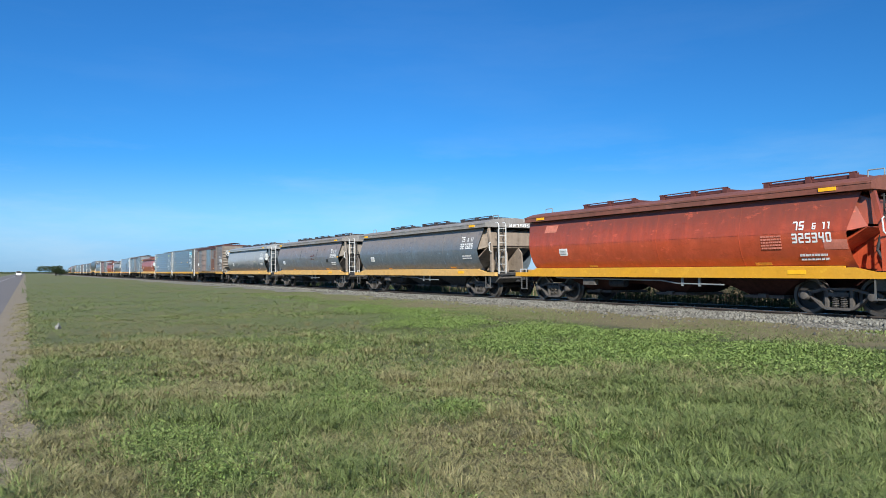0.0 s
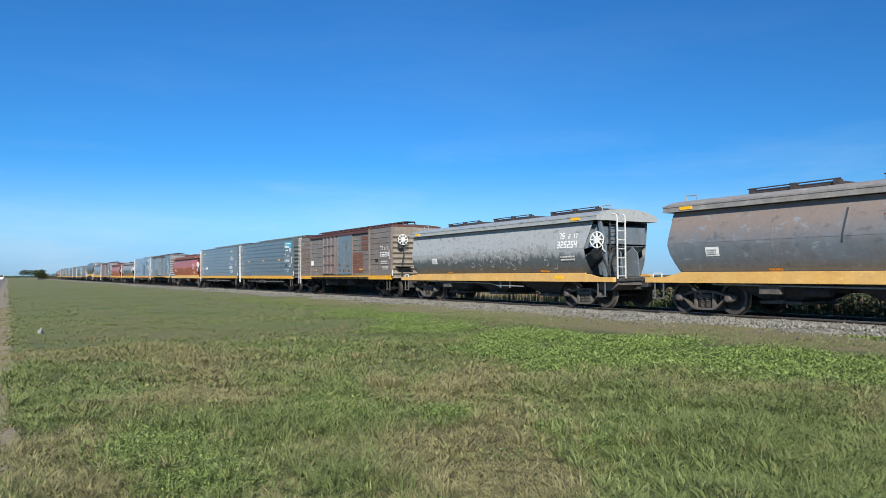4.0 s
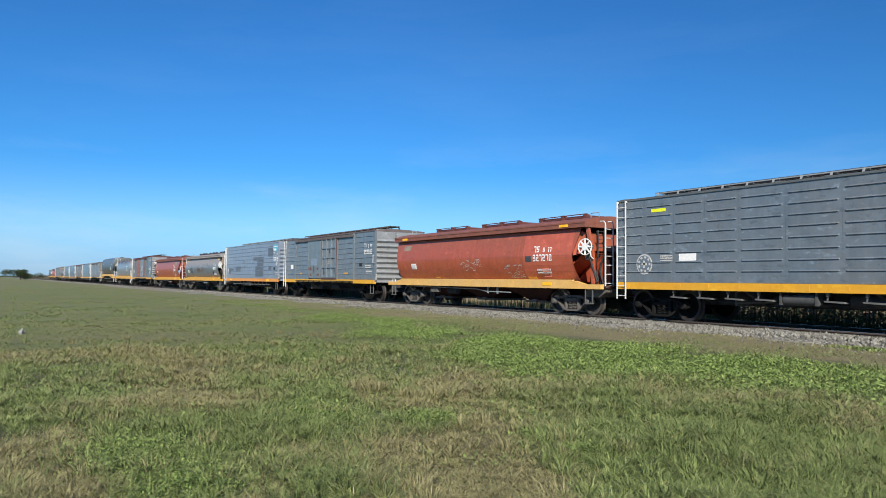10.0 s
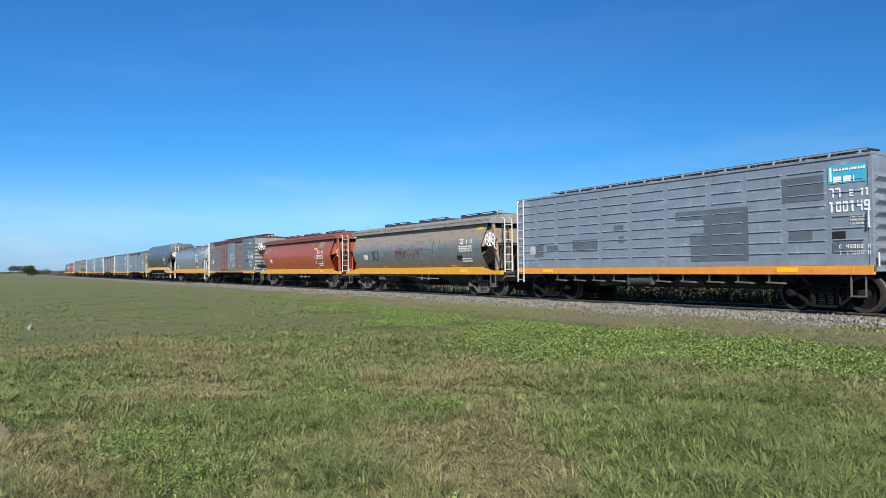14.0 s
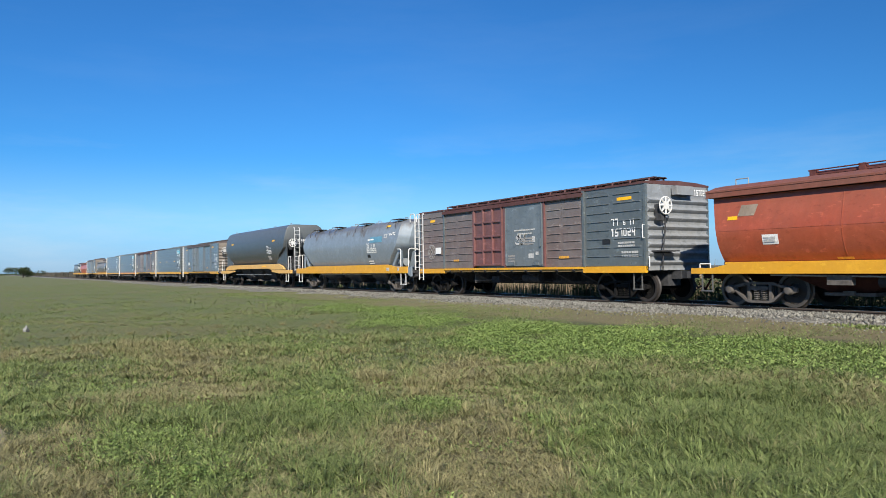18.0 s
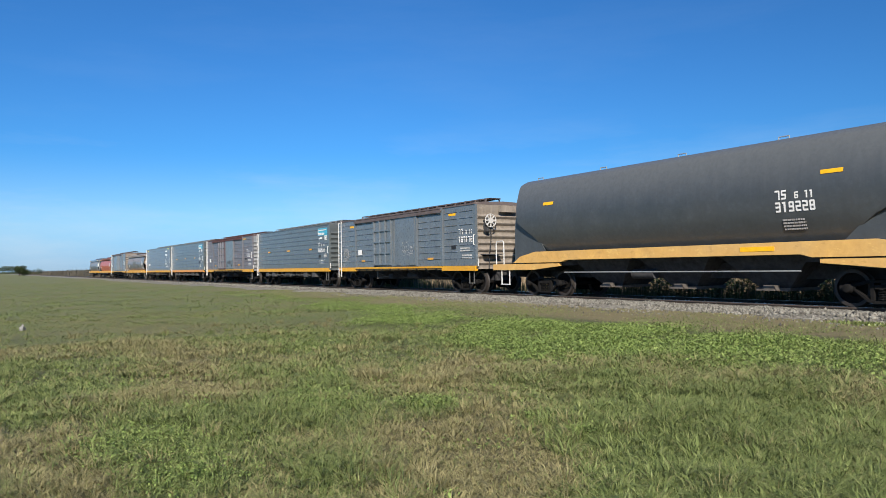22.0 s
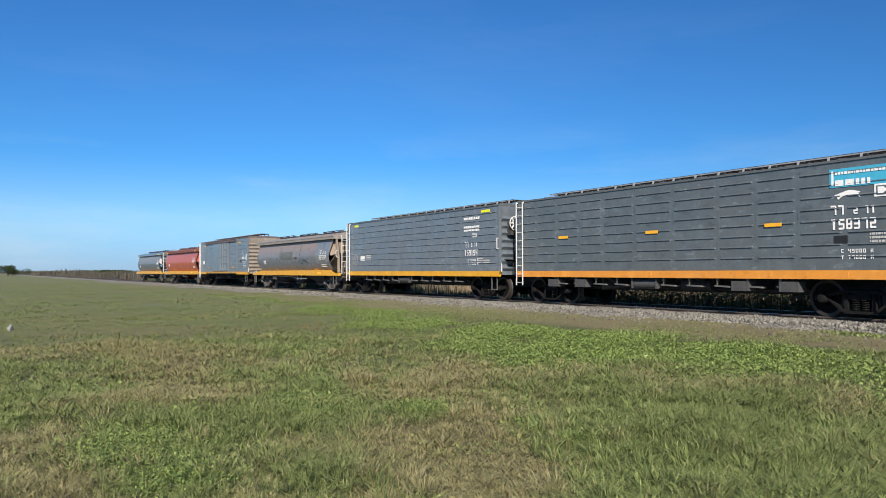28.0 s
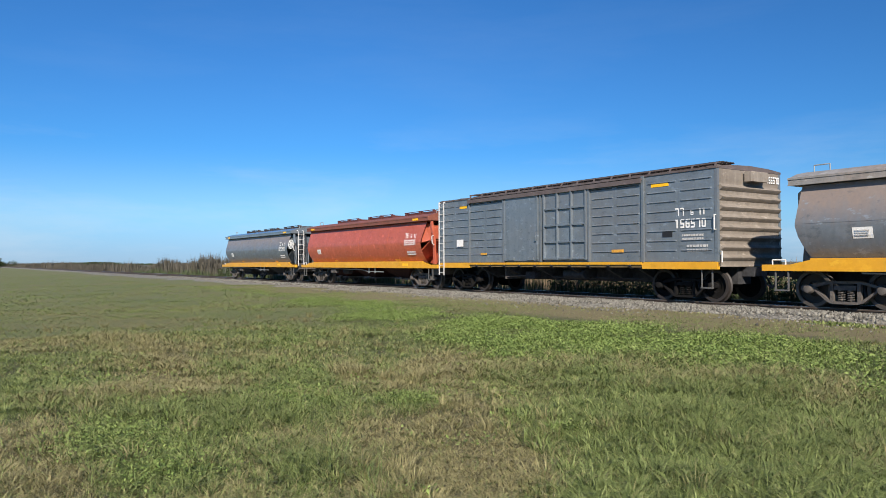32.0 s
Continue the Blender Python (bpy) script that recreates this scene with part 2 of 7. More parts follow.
M["red"] = paint("oxide_red_paint", (0.46, 0.068, 0.022), dirt=(0.25, 0.09, 0.05), rust=(0.10, 0.03, 0.02), dirty=0.35, rusty=0.02, streak=0.25, seed=47, rough=0.4, scuff=0.35,
                 upper_tone=((0.15, 0.052, 0.032), 1.95, 2.75, 0.85))
M["red_dull"] = paint("dull_red_paint", (0.355, 0.070, 0.029), dirt=(0.24, 0.09, 0.05), rust=(0.09, 0.03, 0.02), dirty=0.45, rusty=0.03, streak=0.3, seed=53, rough=0.45, scuff=0.4,
                      upper_tone=((0.26, 0.088, 0.050), 2.2, 2.8, 0.6))
M["red_roof"] = paint("grimy_red_roof_paint", (0.21, 0.070, 0.045), dirt=(0.14, 0.075, 0.055), dirty=0.7, rusty=0.03, streak=0.3, seed=51, rough=0.55, scuff=0.4)
M["red_pale"] = plain("faded_pink_red_paint", (0.50, 0.17, 0.115), 0.6, var=0.25)
M["red_fresh"] = paint("fresher_red_paint", (0.43, 0.095, 0.050), dirt=(0.30, 0.09, 0.05), dirty=0.3, rusty=0.0, streak=0.15, seed=55, rough=0.45)
M["whitewash"] = plain("thin_whitewash", (0.24, 0.25, 0.25), 0.7, var=0.4, scale=12)
M["grey_fresh"] = paint("fresher_grey_paint", (0.155, 0.18, 0.195), dirt=(0.19, 0.16, 0.13), dirty=0.3, rusty=0.0, streak=0.2, seed=93, rough=0.4)
M["litter"] = plain("dull_white_film", (0.20, 0.20, 0.185), 0.6, var=0.3, scale=18)
M["worn_field"] = plain("dull_grey_green_overpaint", (0.105, 0.115, 0.11), 0.6, var=0.35, scale=4)
M["worn_stencil"] = plain("worn_grey_stencil", (0.26, 0.25, 0.24), 0.7, var=0.35, scale=30)
M["maroon"] = paint("maroon_primer", (0.085, 0.030, 0.028), dirt=(0.11, 0.08, 0.075), dirty=0.4, rusty=0.05, seed=57, rough=0.65)
M["end_dust"] = paint("dust_caked_grey_paint", (0.245, 0.218, 0.185), dirt=(0.16, 0.128, 0.10), dirty=0.8, rusty=0.10, streak=0.45, seed=61, rough=0.75)
M["end_tan"] = paint("tan_dusty_steel", (0.24, 0.19, 0.145), dirt=(0.30, 0.25, 0.2), dirty=0.6, rusty=0.05, streak=0.4, seed=67, rough=0.75)
M["yellow"] = paint("yellow_paint", (0.67, 0.325, 0.009), dirt=(0.42, 0.25, 0.06), dirty=0.3, rusty=0.0, streak=0.07, seed=71, rough=0.5, scuff=0.25)
M["orange"] = paint("orange_paint", (0.68, 0.26, 0.025), dirt=(0.45, 0.25, 0.1), dirty=0.3, rusty=0.0, streak=0.07, seed=73, rough=0.5, scuff=0.25)
M["tan_yellow"] = paint("faded_yellow_paint", (0.64, 0.37, 0.10), dirt=(0.5, 0.36, 0.18), dirty=0.5, rusty=0.0, streak=0.09, seed=79, rough=0.55, scuff=0.3)
M["decal_yellow"] = plain("reflective_yellow", (0.85, 0.45, 0.01), 0.4, var=0.12)
M["decal_lime"] = plain("fluorescent_lime", (0.70, 0.72, 0.02), 0.4, var=0.1)
M["decal_orange"] = plain("reflective_orange", (0.8, 0.38, 0.025), 0.4, var=0.12)
M["white"] = plain("white_stencil_paint", (0.72, 0.72, 0.70), 0.6, var=0.15, scale=25)
M["off_white"] = plain("worn_white_paint", (0.42, 0.42, 0.41), 0.7, var=0.35, scale=30)
M["teal_faded"] = plain("faded_teal_vinyl", (0.10, 0.25, 0.34), 0.5, var=0.25)
M["decal_dull"] = plain("dirty_orange_reflector", (0.58, 0.29, 0.045), 0.5, var=0.35, scale=12)
M["patch_grey"] = plain("grey_blue_overpaint", (0.092, 0.112, 0.138), 0.45, var=0.2, scale=3)
M["teal"] = plain("teal_vinyl", (0.05, 0.36, 0.52), 0.4, var=0.1)
M["black"] = plain("black_paint", (0.012, 0.013, 0.015), 0.6)
M["dark_patch"] = plain("dark_overpaint", (0.045, 0.052, 0.058), 0.6, var=0.2, scale=3)
M["brown_patch"] = paint("brown_primer", (0.13, 0.055, 0.035), dirt=(0.2, 0.1, 0.07), dirty=0.5, rusty=0.05, seed=83, rough=0.7)
M["step_steel"] = plain("dull_step_steel", (0.10, 0.10, 0.096), 0.6, var=0.25)
M["track_dirt"] = plain("grimy_yellow_steel", (0.17, 0.115, 0.045), 0.75, var=0.4)
M["box_steel"] = plain("sooty_box_steel", (0.055, 0.056, 0.056), 0.7, var=0.3)
M["galv"] = plain("grey_painted_steel", (0.22, 0.24, 0.25), 0.5, var=0.2)
M["rust_wash"] = paint("thin_rust_wash", (0.165, 0.105, 0.075), dirt=(0.16, 0.14, 0.12), dirty=0.8, rusty=0.05, streak=0.3, seed=99, rough=0.6)
M["grey_wash"] = paint("maroon_washed_grey_paint", (0.128, 0.140, 0.158), dirt=(0.150, 0.088, 0.080), dirty=0.75, rusty=0.02, streak=0.3, seed=97, rough=0.4)
M["plug_door"] = paint("blue_grey_door_paint", (0.122, 0.147, 0.162), dirt=(0.17, 0.15, 0.13), dirty=0.35, rusty=0.035, streak=0.3, seed=89, rough=0.34)
M["under"] = plain("dark_underframe_steel", (0.046, 0.047, 0.05), 0.85, var=0.4, spec=0.15)
M["under_red"] = plain("dark_red_underframe", (0.040, 0.015, 0.012), 0.85, var=0.4, spec=0.15)
M["cast"] = plain("dusty_cast_steel", (0.095, 0.085, 0.076), 0.75, 0.0, var=0.4, scale=9)
# darker copies for shaded bogies: the shadow under the body is in the colour
M["cast_shaded"] = plain("shaded_cast_steel", (0.012, 0.0118, 0.0118), 0.8, 0.0, var=0.4, scale=9, spec=0.1)
M["wheel_shaded"] = plain("shaded_wheel_steel", (0.0085, 0.0082, 0.008), 0.8, 0.0, var=0.4, scale=4, spec=0.1)
M["tread_shaded"] = plain("shaded_wheel_rim", (0.026, 0.022, 0.020), 0.6, 0.0, var=0.3)
M["wheel"] = plain("brown_wheel_steel", (0.030, 0.026, 0.023), 0.7, 0.0, var=0.35, scale=4)
M["tread"] = plain("worn_wheel_rim", (0.095, 0.084, 0.074), 0.45, 0.4, var=0.2)
M["rail"] = plain("rusty_rail_steel", (0.055, 0.040, 0.031), 0.85, 0.0, var=0.3)
M["rail_top"] = plain("polished_rail_head", (0.40, 0.39, 0.38), 0.25, 0.9, var=0.15)
M["sleeper"] = plain("weathered_sleeper_wood", (0.09, 0.075, 0.06), 0.9, var=0.4, scale=12)
M["handrail"] = plain("white_handrail_paint", (0.58, 0.585, 0.57), 0.45, var=0.15)

# ---------------------------------------------------------------- mesh building


OFFSET = [0.0, 0.0]       # moves the wear pattern on, wagon by wagon


class Geo:
    """Vertices and faces of one mesh, made of simple shapes."""

    def __init__(self):
        self.v, self.f = [], []

    def add(self, verts, faces):
        k = len(self.v)
        self.v += [tuple(p) for p in verts]
        self.f += [tuple(k + i for i in q) for q in faces]
        return self

    def box(self, x0, x1, y0, y1, z0, z1):
        return self.add([(x, y, z) for x in (x0, x1) for y in (y0, y1) for z in (z0, z1)],
                        [(0, 1, 3, 2), (4, 6, 7, 5), (0, 4, 5, 1), (2, 3, 7, 6), (0, 2, 6, 4), (1, 5, 7, 3)])

    def slab(self, pts, axis, a, b):
        """A flat outline (list of 2D points) drawn out from a to b along an axis: 0 (points are y, z), 1 (x, z) or 2 (x, y)."""
        n = len(pts)

        def at(p, c):
            return (c, p[0], p[1]) if axis == 0 else (p[0], c, p[1]) if axis == 1 else (p[0], p[1], c)
        area = sum(pts[i - 1][0] * pts[i][1] - pts[i][0] * pts[i - 1][1] for i in range(n))
        if (area > 0) == (axis == 1):
            pts = pts[::-1]
        lo, hi = list(range(n)), list(range(n, 2 * n))
        return self.add([at(p, a) for p in pts] + [at(p, b) for p in pts],
                        [tuple(lo[::-1]), tuple(hi)] + [(i, (i + 1) % n, n + (i + 1) % n, n + i) for i in range(n)])

    def loft(self, rings, cap=True):
        """Rings of equally many points, skinned."""
        n = len(rings[0])
        verts = [p for r in rings for p in r]
        faces = []
        for k in range(len(rings) - 1):
            for i in range(n):
                j = (i + 1) % n
                faces.append((k * n + i, k * n + j, (k + 1) * n + j, (k + 1) * n + i))
        if cap:
            faces += [tuple(range(n))[::-1], tuple((len(rings) - 1) * n + i for i in range(n))]
        return self.add(verts, faces)

    def rod(self, p, q, r, n=8, r2=None):
        p, q = Vector(p), Vector(q)
        d = (q - p).normalized()
        u = d.orthogonal().normalized()
        w = d.cross(u)
        ring = [(u * math.cos(6.2832 * i / n) + w * math.sin(6.2832 * i / n)) for i in range(n)]
        return self.loft([[p + c * r for c in ring], [q + c * (r if r2 is None else r2) for c in ring]])

    def path(self, pts, r, n=6):
        for a, b in zip(pts, pts[1:]):
            if tuple(a) != tuple(b):
                self.rod(a, b, r, n)
        return self

    def lathe(self, prof, n=24, c=(0, 0, 0)):
        """Profile of (y, radius) turned about the y axis."""
        rings = [[(c[0] + r * math.cos(6.2832 * i / n), c[1] + y, c[2] + r * math.sin(6.2832 * i / n)) for i in range(n)] for y, r in prof]
        return self.loft(rings)

    def mesh(self, name, mats, smooth=False):
        me = bpy.data.meshes.new(name)
        me.from_pydata(self.v, [], self.f)
        place = me.attributes.new("place", "FLOAT_VECTOR", "POINT")
        place.data.foreach_set("vector", (np.array(self.v, np.float32) + np.array([OFFSET[0], OFFSET[1], 0], np.float32)).ravel())
        for m in mats if isinstance(mats, (list, tuple)) else (mats,):
            me.materials.append(m)
        if smooth:
            me.polygons.foreach_set("use_smooth", [True] * len(me.polygons))
            me.set_sharp_from_angle(angle=radians(35))
        me.update()
        return me


def part(name, geo, mat, parent, label="", smooth=False, at=None):
    """One mesh as a part of a thing; geo is a Geo or a mesh to share."""
    me = geo if isinstance(geo, bpy.types.Mesh) else geo.mesh(name, mat, smooth)
    ob = new(name, me)
    ob.parent = parent
    if at is not None:
        ob.matrix_basis = at
    if label:
        tagged(ob, label)
    return ob


def thing(name, geo=None, mat=None, label="", category="", group="", kind="", smooth=False):
    OFFSET[0] += 23.7
    OFFSET[1] += 7.3
    ob = new(name, geo.mesh(name, mat, smooth) if geo else None)
    return tagged(ob, label, category, group, kind)


# strokes of plain block figures on a grid of 3 by 5 cells, row by row from the top
BLOCK = {"0": "111101101101111", "1": "110010010010010", "2": "111001111100111", "3": "111001111001111", "4": "101101111001001", "5": "111100111001111", "6": "111100111101111",
         "7": "111001001001001", "8": "111101111101111", "9": "111101111001111", "C": "111100100100111", "T": "111010010010010", "K": "101101110101101"}


def figure_cells(g, ch, x, z, wide, high, flank, lift=0.012):
    """One block figure with cut outer corners, its lower left corner at x, z."""
    t = 0.30 * wide
    xs, zs = [0, t, wide - t, wide], [0, 0.19 * high, 0.405 * high, 0.595 * high, 0.81 * high, high]
    m = BLOCK[ch]
    on = lambda r, c: 0 <= r < 5 and 0 <= c < 3 and m[r * 3 + c] == "1"
    for r in range(5):
        for c in range(3):
            if not on(r, c):
                continue
            a, b, lo, hi = xs[c], xs[c + 1], zs[4 - r], zs[5 - r]
            pts = [(a, lo), (b, lo), (b, hi), (a, hi)]
            k = 0.55 * min(b - a, hi - lo)
            if c != 1 and r in (0, 4) and on(r, 1) and on(r + (1 if r == 0 else -1), c):
                i = (3 if r == 0 else 0) if c == 0 else (2 if r == 0 else 1)
                p = pts[i]
                sx, sz = (1 if c == 0 else -1), (1 if r == 4 else -1)
                cut = [(p[0] + sx * k, p[1]), (p[0], p[1] + sz * k)]
                pts[i:i + 1] = cut if i in (1, 3) else cut[::-1]
            g.add([(x + q[0], -flank(z + q[1]) - lift, z + q[1]) for q in pts], [tuple(range(len(pts)))])


def figures(wagon, text, x, z, width, height, flank):
    """A number in white block figures, each a part of its own."""
    step = width / (len(text) - 0.22)
    for i, ch in enumerate(text):
        g = Geo()
        figure_cells(g, ch, x + i * step, z, step * 0.78, height, flank)
        part("figure", g, M["white"], wagon)


def class_number(wagon, text, x, z, width, height, flank):
    """The line above the number: a pair of full figures, then smaller ones."""
    a, b, c = text.split()
    figures(wagon, a, x, z, width * 0.31, height, flank)
    figures(wagon, b, x + width * 0.53, z, width * 0.10, height * 0.72, flank)
    figures(wagon, c, x + width * 0.80, z, width * 0.22, height * 0.76, flank)


def small_line(wagon, text, x, z, width, height, flank):
    """A short stencilled line of block figures."""
    g = Geo()
    step = width / len(text)
    for i, ch in enumerate(text):
        if ch != " ":
            figure_cells(g, ch, x + i * step, z, step * 0.72, height, flank)
    tagged(part("stencil_line", g, M["white"], wagon), kind="stuff")


def decal(wagon, name, x0, x1, z0, z1, flank, mat, label="", lift=0.008, shear=0.0):
    """A painted or stuck-on field on a flank."""
    g = Geo()
    n = max(2, int((z1 - z0) / 0.07))
    pts = []
    for i in range(n + 1):
        z = z0 + (z1 - z0) * i / n
        for x in (x0, x1):
            pts.append((x + shear * (z - z0), -flank(z) - lift, z))
    k = len(pts)
    back = [(p[0], p[1] + 0.006, p[2]) for p in pts]
    g.add(pts + back, [(2 * i, 2 * i + 1, 2 * i + 3, 2 * i + 2) for i in range(n)]
          + [(0, k, k + 1, 1), (2 * n, 2 * n + 1, k + 2 * n + 1, k + 2 * n)] + [(2 * i, 2 * i + 2, k + 2 * i + 2, k + 2 * i) for i in range(n)]
          + [(2 * i + 1, k + 2 * i + 1, k + 2 * i + 3, 2 * i + 3) for i in range(n)])
    return part(name, g, M[mat], wagon, label)


def bars(wagon, x, z, w, h, rows, flank, mat="off_white", seed=1):
    """Unreadable small print: rows of plain short bars."""
    rnd = random.Random(seed)
    g = Geo()
    for r in range(rows):
        zz = z - r * h * 1.7
        cx = x
        while cx < x + w:
            b = min(rnd.uniform(0.5, 1.4) * h, x + w - cx)
            y = -flank(zz)
            g.box(cx, cx + b, y - 0.011, y - 0.004, zz - h, zz)
            cx += b + h * 0.35
    return tagged(part("small_print", g, M[mat], wagon), kind="stuff")

# ---------------------------------------------------------------- bogies, couplers, ladders
WB, WR = 0.87, 0.46      # half wheelbase, wheel radius
WHEELSETS = {-1: [], 1: []}


def wheelset_mesh():
    g = Geo()
    g.rod((0, -1.12, 0), (0, 1.12, 0), 0.075, 10)
    for s in (-1, 1):
        y = 0.84 * s
        g.lathe([(y - 0.07 * s, 0.10), (y - 0.07 * s, 0.17), (y - 0.02 * s, 0.19), (y - 0.01 * s, 0.36), (y - 0.06 * s, 0.39)], 28)
    me = g.mesh("wheelset", [M["wheel"], M["tread"]], True)
    return me


def rim_geo():
    g = Geo()
    for s in (-1, 1):
        y = 0.84 * s
        ring = [(y - 0.07 * s, 0.37), (y + 0.07 * s, 0.375), (y + 0.07 * s, 0.455), (y - 0.035 * s, 0.462), (y - 0.07 * s, 0.495), (y - 0.09 * s, 0.49), (y - 0.09 * s, 0.37)]
        ring = ring + ring[:1]
        n = 28
        g.loft([[(r * math.cos(6.2832 * i / n), yy, r * math.sin(6.2832 * i / n)) for i in range(n)] for yy, r in ring], False)
    return g


def bogie(cast="cast"):
    """Three-piece bogie: bolster, two side frames with springs and axle boxes, two wheelsets that turn."""
    g = Geo().box(-0.16, 0.16, -1.0, 1.0, 0.42, 0.66)
    g.rod((0, 0, 0.6), (0, 0, 0.8), 0.22, 12)
    ob = new("bogie", g.mesh("bogie", M["under"]))
    side = Geo()
    out = [(-1.12, 0.40), (-1.12, 0.56), (-0.95, 0.62), (-0.72, 0.60), (-0.40, 0.72), (0.40, 0.72), (0.72, 0.60), (0.95, 0.62), (1.12, 0.56), (1.12, 0.40), (0.98, 0.36),
           (0.72, 0.42), (0.46, 0.20), (0.30, 0.16), (-0.30, 0.16), (-0.46, 0.20), (-0.72, 0.42), (-0.98, 0.36)]
    # upper and lower chords with windows between them
    side.slab([(-1.08, 0.42), (-1.08, 0.52), (-0.95, 0.57), (-0.74, 0.55), (-0.70, 0.46), (-0.98, 0.38)], 1, -1.10, -1.0)
    side.slab([(1.08, 0.42), (0.98, 0.38), (0.70, 0.46), (0.74, 0.55), (0.95, 0.57), (1.08, 0.52)], 1, -1.10, -1.0)
    side.slab([(-0.78, 0.56), (-0.40, 0.66), (0.40, 0.66), (0.78, 0.56), (0.74, 0.50), (0.36, 0.60), (-0.36, 0.60), (-0.74, 0.50)], 1, -1.09, -0.99)
    side.slab([(-0.78, 0.50), (-0.40, 0.22), (-0.28, 0.17), (0.28, 0.17), (0.40, 0.22), (0.78, 0.50), (0.72, 0.40), (0.42, 0.15), (0.28, 0.11), (-0.28, 0.11), (-0.42, 0.15), (-0.72, 0.40)], 1, -1.11, -0.98)
    side.box(-0.36, -0.28, -1.09, -0.98, 0.18, 0.62).box(0.28, 0.36, -1.09, -0.98, 0.18, 0.62)
    me = side.mesh("side_frame", M[cast])
    far = Geo()
    far.slab(out, 1, 0.98, 1.10)
    part("side_frame", me, None, ob)
    part("side_frame", far, M[cast], ob)
    coil = Geo().path([(0.078 * math.cos(6.2832 * i / 9), -1.03 + 0.068 * math.sin(6.2832 * i / 9), 0.17 + 0.0062 * i) for i in range(46)], 0.016, 5).mesh("coil_spring", M[cast])
    for x in (-0.11, 0.11):
        part("coil_spring", coil, None, ob, at=pose(x, 0, 0))
    part("spring_seat", Geo().box(-0.26, 0.26, -1.10, -0.95, 0.45, 0.55), M[cast], ob)
    boxm = Geo()
    boxm.lathe([(-1.20, 0.0), (-1.20, 0.07), (-1.19, 0.10), (-1.12, 0.115), (-1.08, 0.13)], 12)
    boxm = boxm.mesh("axle_box", M[cast], True)
    shoe = Geo().slab([(-0.06, 0.32), (0.02, 0.30), (0.02, 0.56), (-0.06, 0.60)], 1, -0.93, -0.74).mesh("brake_block", M["under"])
    for s in (-1, 1):
        part("axle_box", boxm, None, ob, at=pose(WB * s, 0, WR))
        part("brake_block", shoe, None, ob, at=pose((WB - 0.5) * s, 0, 0, 0, 0, 0))
    wm = wheelset_mesh()
    rm = rim_geo().mesh("wheel_rim", M["tread"], True)
    me2 = merged(wm, rm, ("wheel", "tread") if cast == "cast" else ("wheel_shaded", "tread_shaded"))
    for s in (-1, 1):
        part("wheelset", me2, None, ob, at=pose(WB * s, 0, WR))
    return ob


def merged(a, b, mats=("wheel", "tread")):
    """Two meshes in one, with two materials."""
    bm = bmesh.new()
    bm.from_mesh(a)
    k = len(bm.faces)
    bm.from_mesh(b)
    for i, f in enumerate(bm.faces):
        f.material_index = 0 if i < k else 1
        f.smooth = True
    me = bpy.data.meshes.new("wheelset")
    bm.to_mesh(me)
    bm.free()
    me.materials.append(M[mats[0]])
    me.materials.append(M[mats[1]])
    me.set_sharp_from_angle(angle=radians(35))
    return me


BOGIE = {}


def add_bogies(wagon, xs, cast="cast"):
    for x in xs:
        if cast not in BOGIE:
            b = bogie(cast)
            b.matrix_basis = pose(x, 0, 0)
            BOGIE[cast] = b
        else:
            b = copy_thing(BOGIE[cast], pose(x, 0, 0))
        b.parent = wagon
        ws = [o for o in b.children if o.name.startswith("wheelset")]
        for o in ws:
            WHEELSETS[1 if o.matrix_basis.translation.x > 0 else -1].append(o)


SHARED = {}


def shared(key, make):
    if key not in SHARED:
        SHARED[key] = make()
    return SHARED[key]


def coupler_geo(mat):
    g = Geo()
    g.box(-0.20, 0.25, -0.14, 0.14, 0.72, 0.98)
    g.slab([(-0.20, -0.10), (-0.45, -0.12), (-0.62, -0.19), (-0.66, -0.02), (-0.56, 0.02), (-0.60, 0.16), (-0.45, 0.18), (-0.20, 0.10)], 2, 0.74, 0.97)
    g.path([(0.05, -0.35, 0.85), (-0.25, -0.35, 0.70), (-0.45, -0.32, 0.42), (-0.62, -0.28, 0.50)], 0.028, 6)
    g.path([(0.0, -1.2, 0.92), (-0.12, -1.15, 0.90), (-0.14, -0.2, 0.86), (-0.5, 0.0, 1.05)], 0.018, 5)
    return g.mesh("coupler", mat)


def add_couplers(wagon, length, mat="under"):
    me = shared("coupler_" + mat, lambda: coupler_geo(M[mat]))
    part("coupler", me, None, wagon, "steel knuckle coupler with air hose")
    part("coupler", me, None, wagon, at=pose(length, 0, 0, 0, 0, 180))


def ladder_geo(h0, h1, w, step=0.30, hook=False, r=0.02):
    """Upright ladder in the x, z plane, from x 0 to w."""
    g = Geo()
    for x in (0, w):
        g.box(x - r, x + r, -0.05 - r, -0.05 + r, h0, h1)
        if hook:
            g.path([(x, -0.05, h1), (x, -0.03, h1 + 0.10), (x, 0.05, h1 + 0.15), (x, 0.2, h1 + 0.15)], r, 6)
            if hook > 1:
                g.path([(x, 0.2, h1 + 0.15), (x, 0.38, h1 + 0.15), (x, 0.42, h1 + 0.08), (x, 0.42, h1 - 0.25)], r, 6)
        else:
            g.box(x - r, x + r, -0.06, 0.02, h1 - 0.06, h1)
    z = h0 + 0.1
    while z < h1:
        g.rod((0, -0.05, z), (w, -0.05, z), r * 0.75, 6)
        z += step
    return g


def stirrup_geo(w=0.34, z0=0.42, z1=0.92):
    g = Geo()
    for x in (0, w):
        g.box(x - 0.016, x + 0.016, -0.02, 0.012, z0, z1)
    g.box(-0.016, w + 0.016, -0.05, 0.03, z0 - 0.02, z0 + 0.015)
    return g


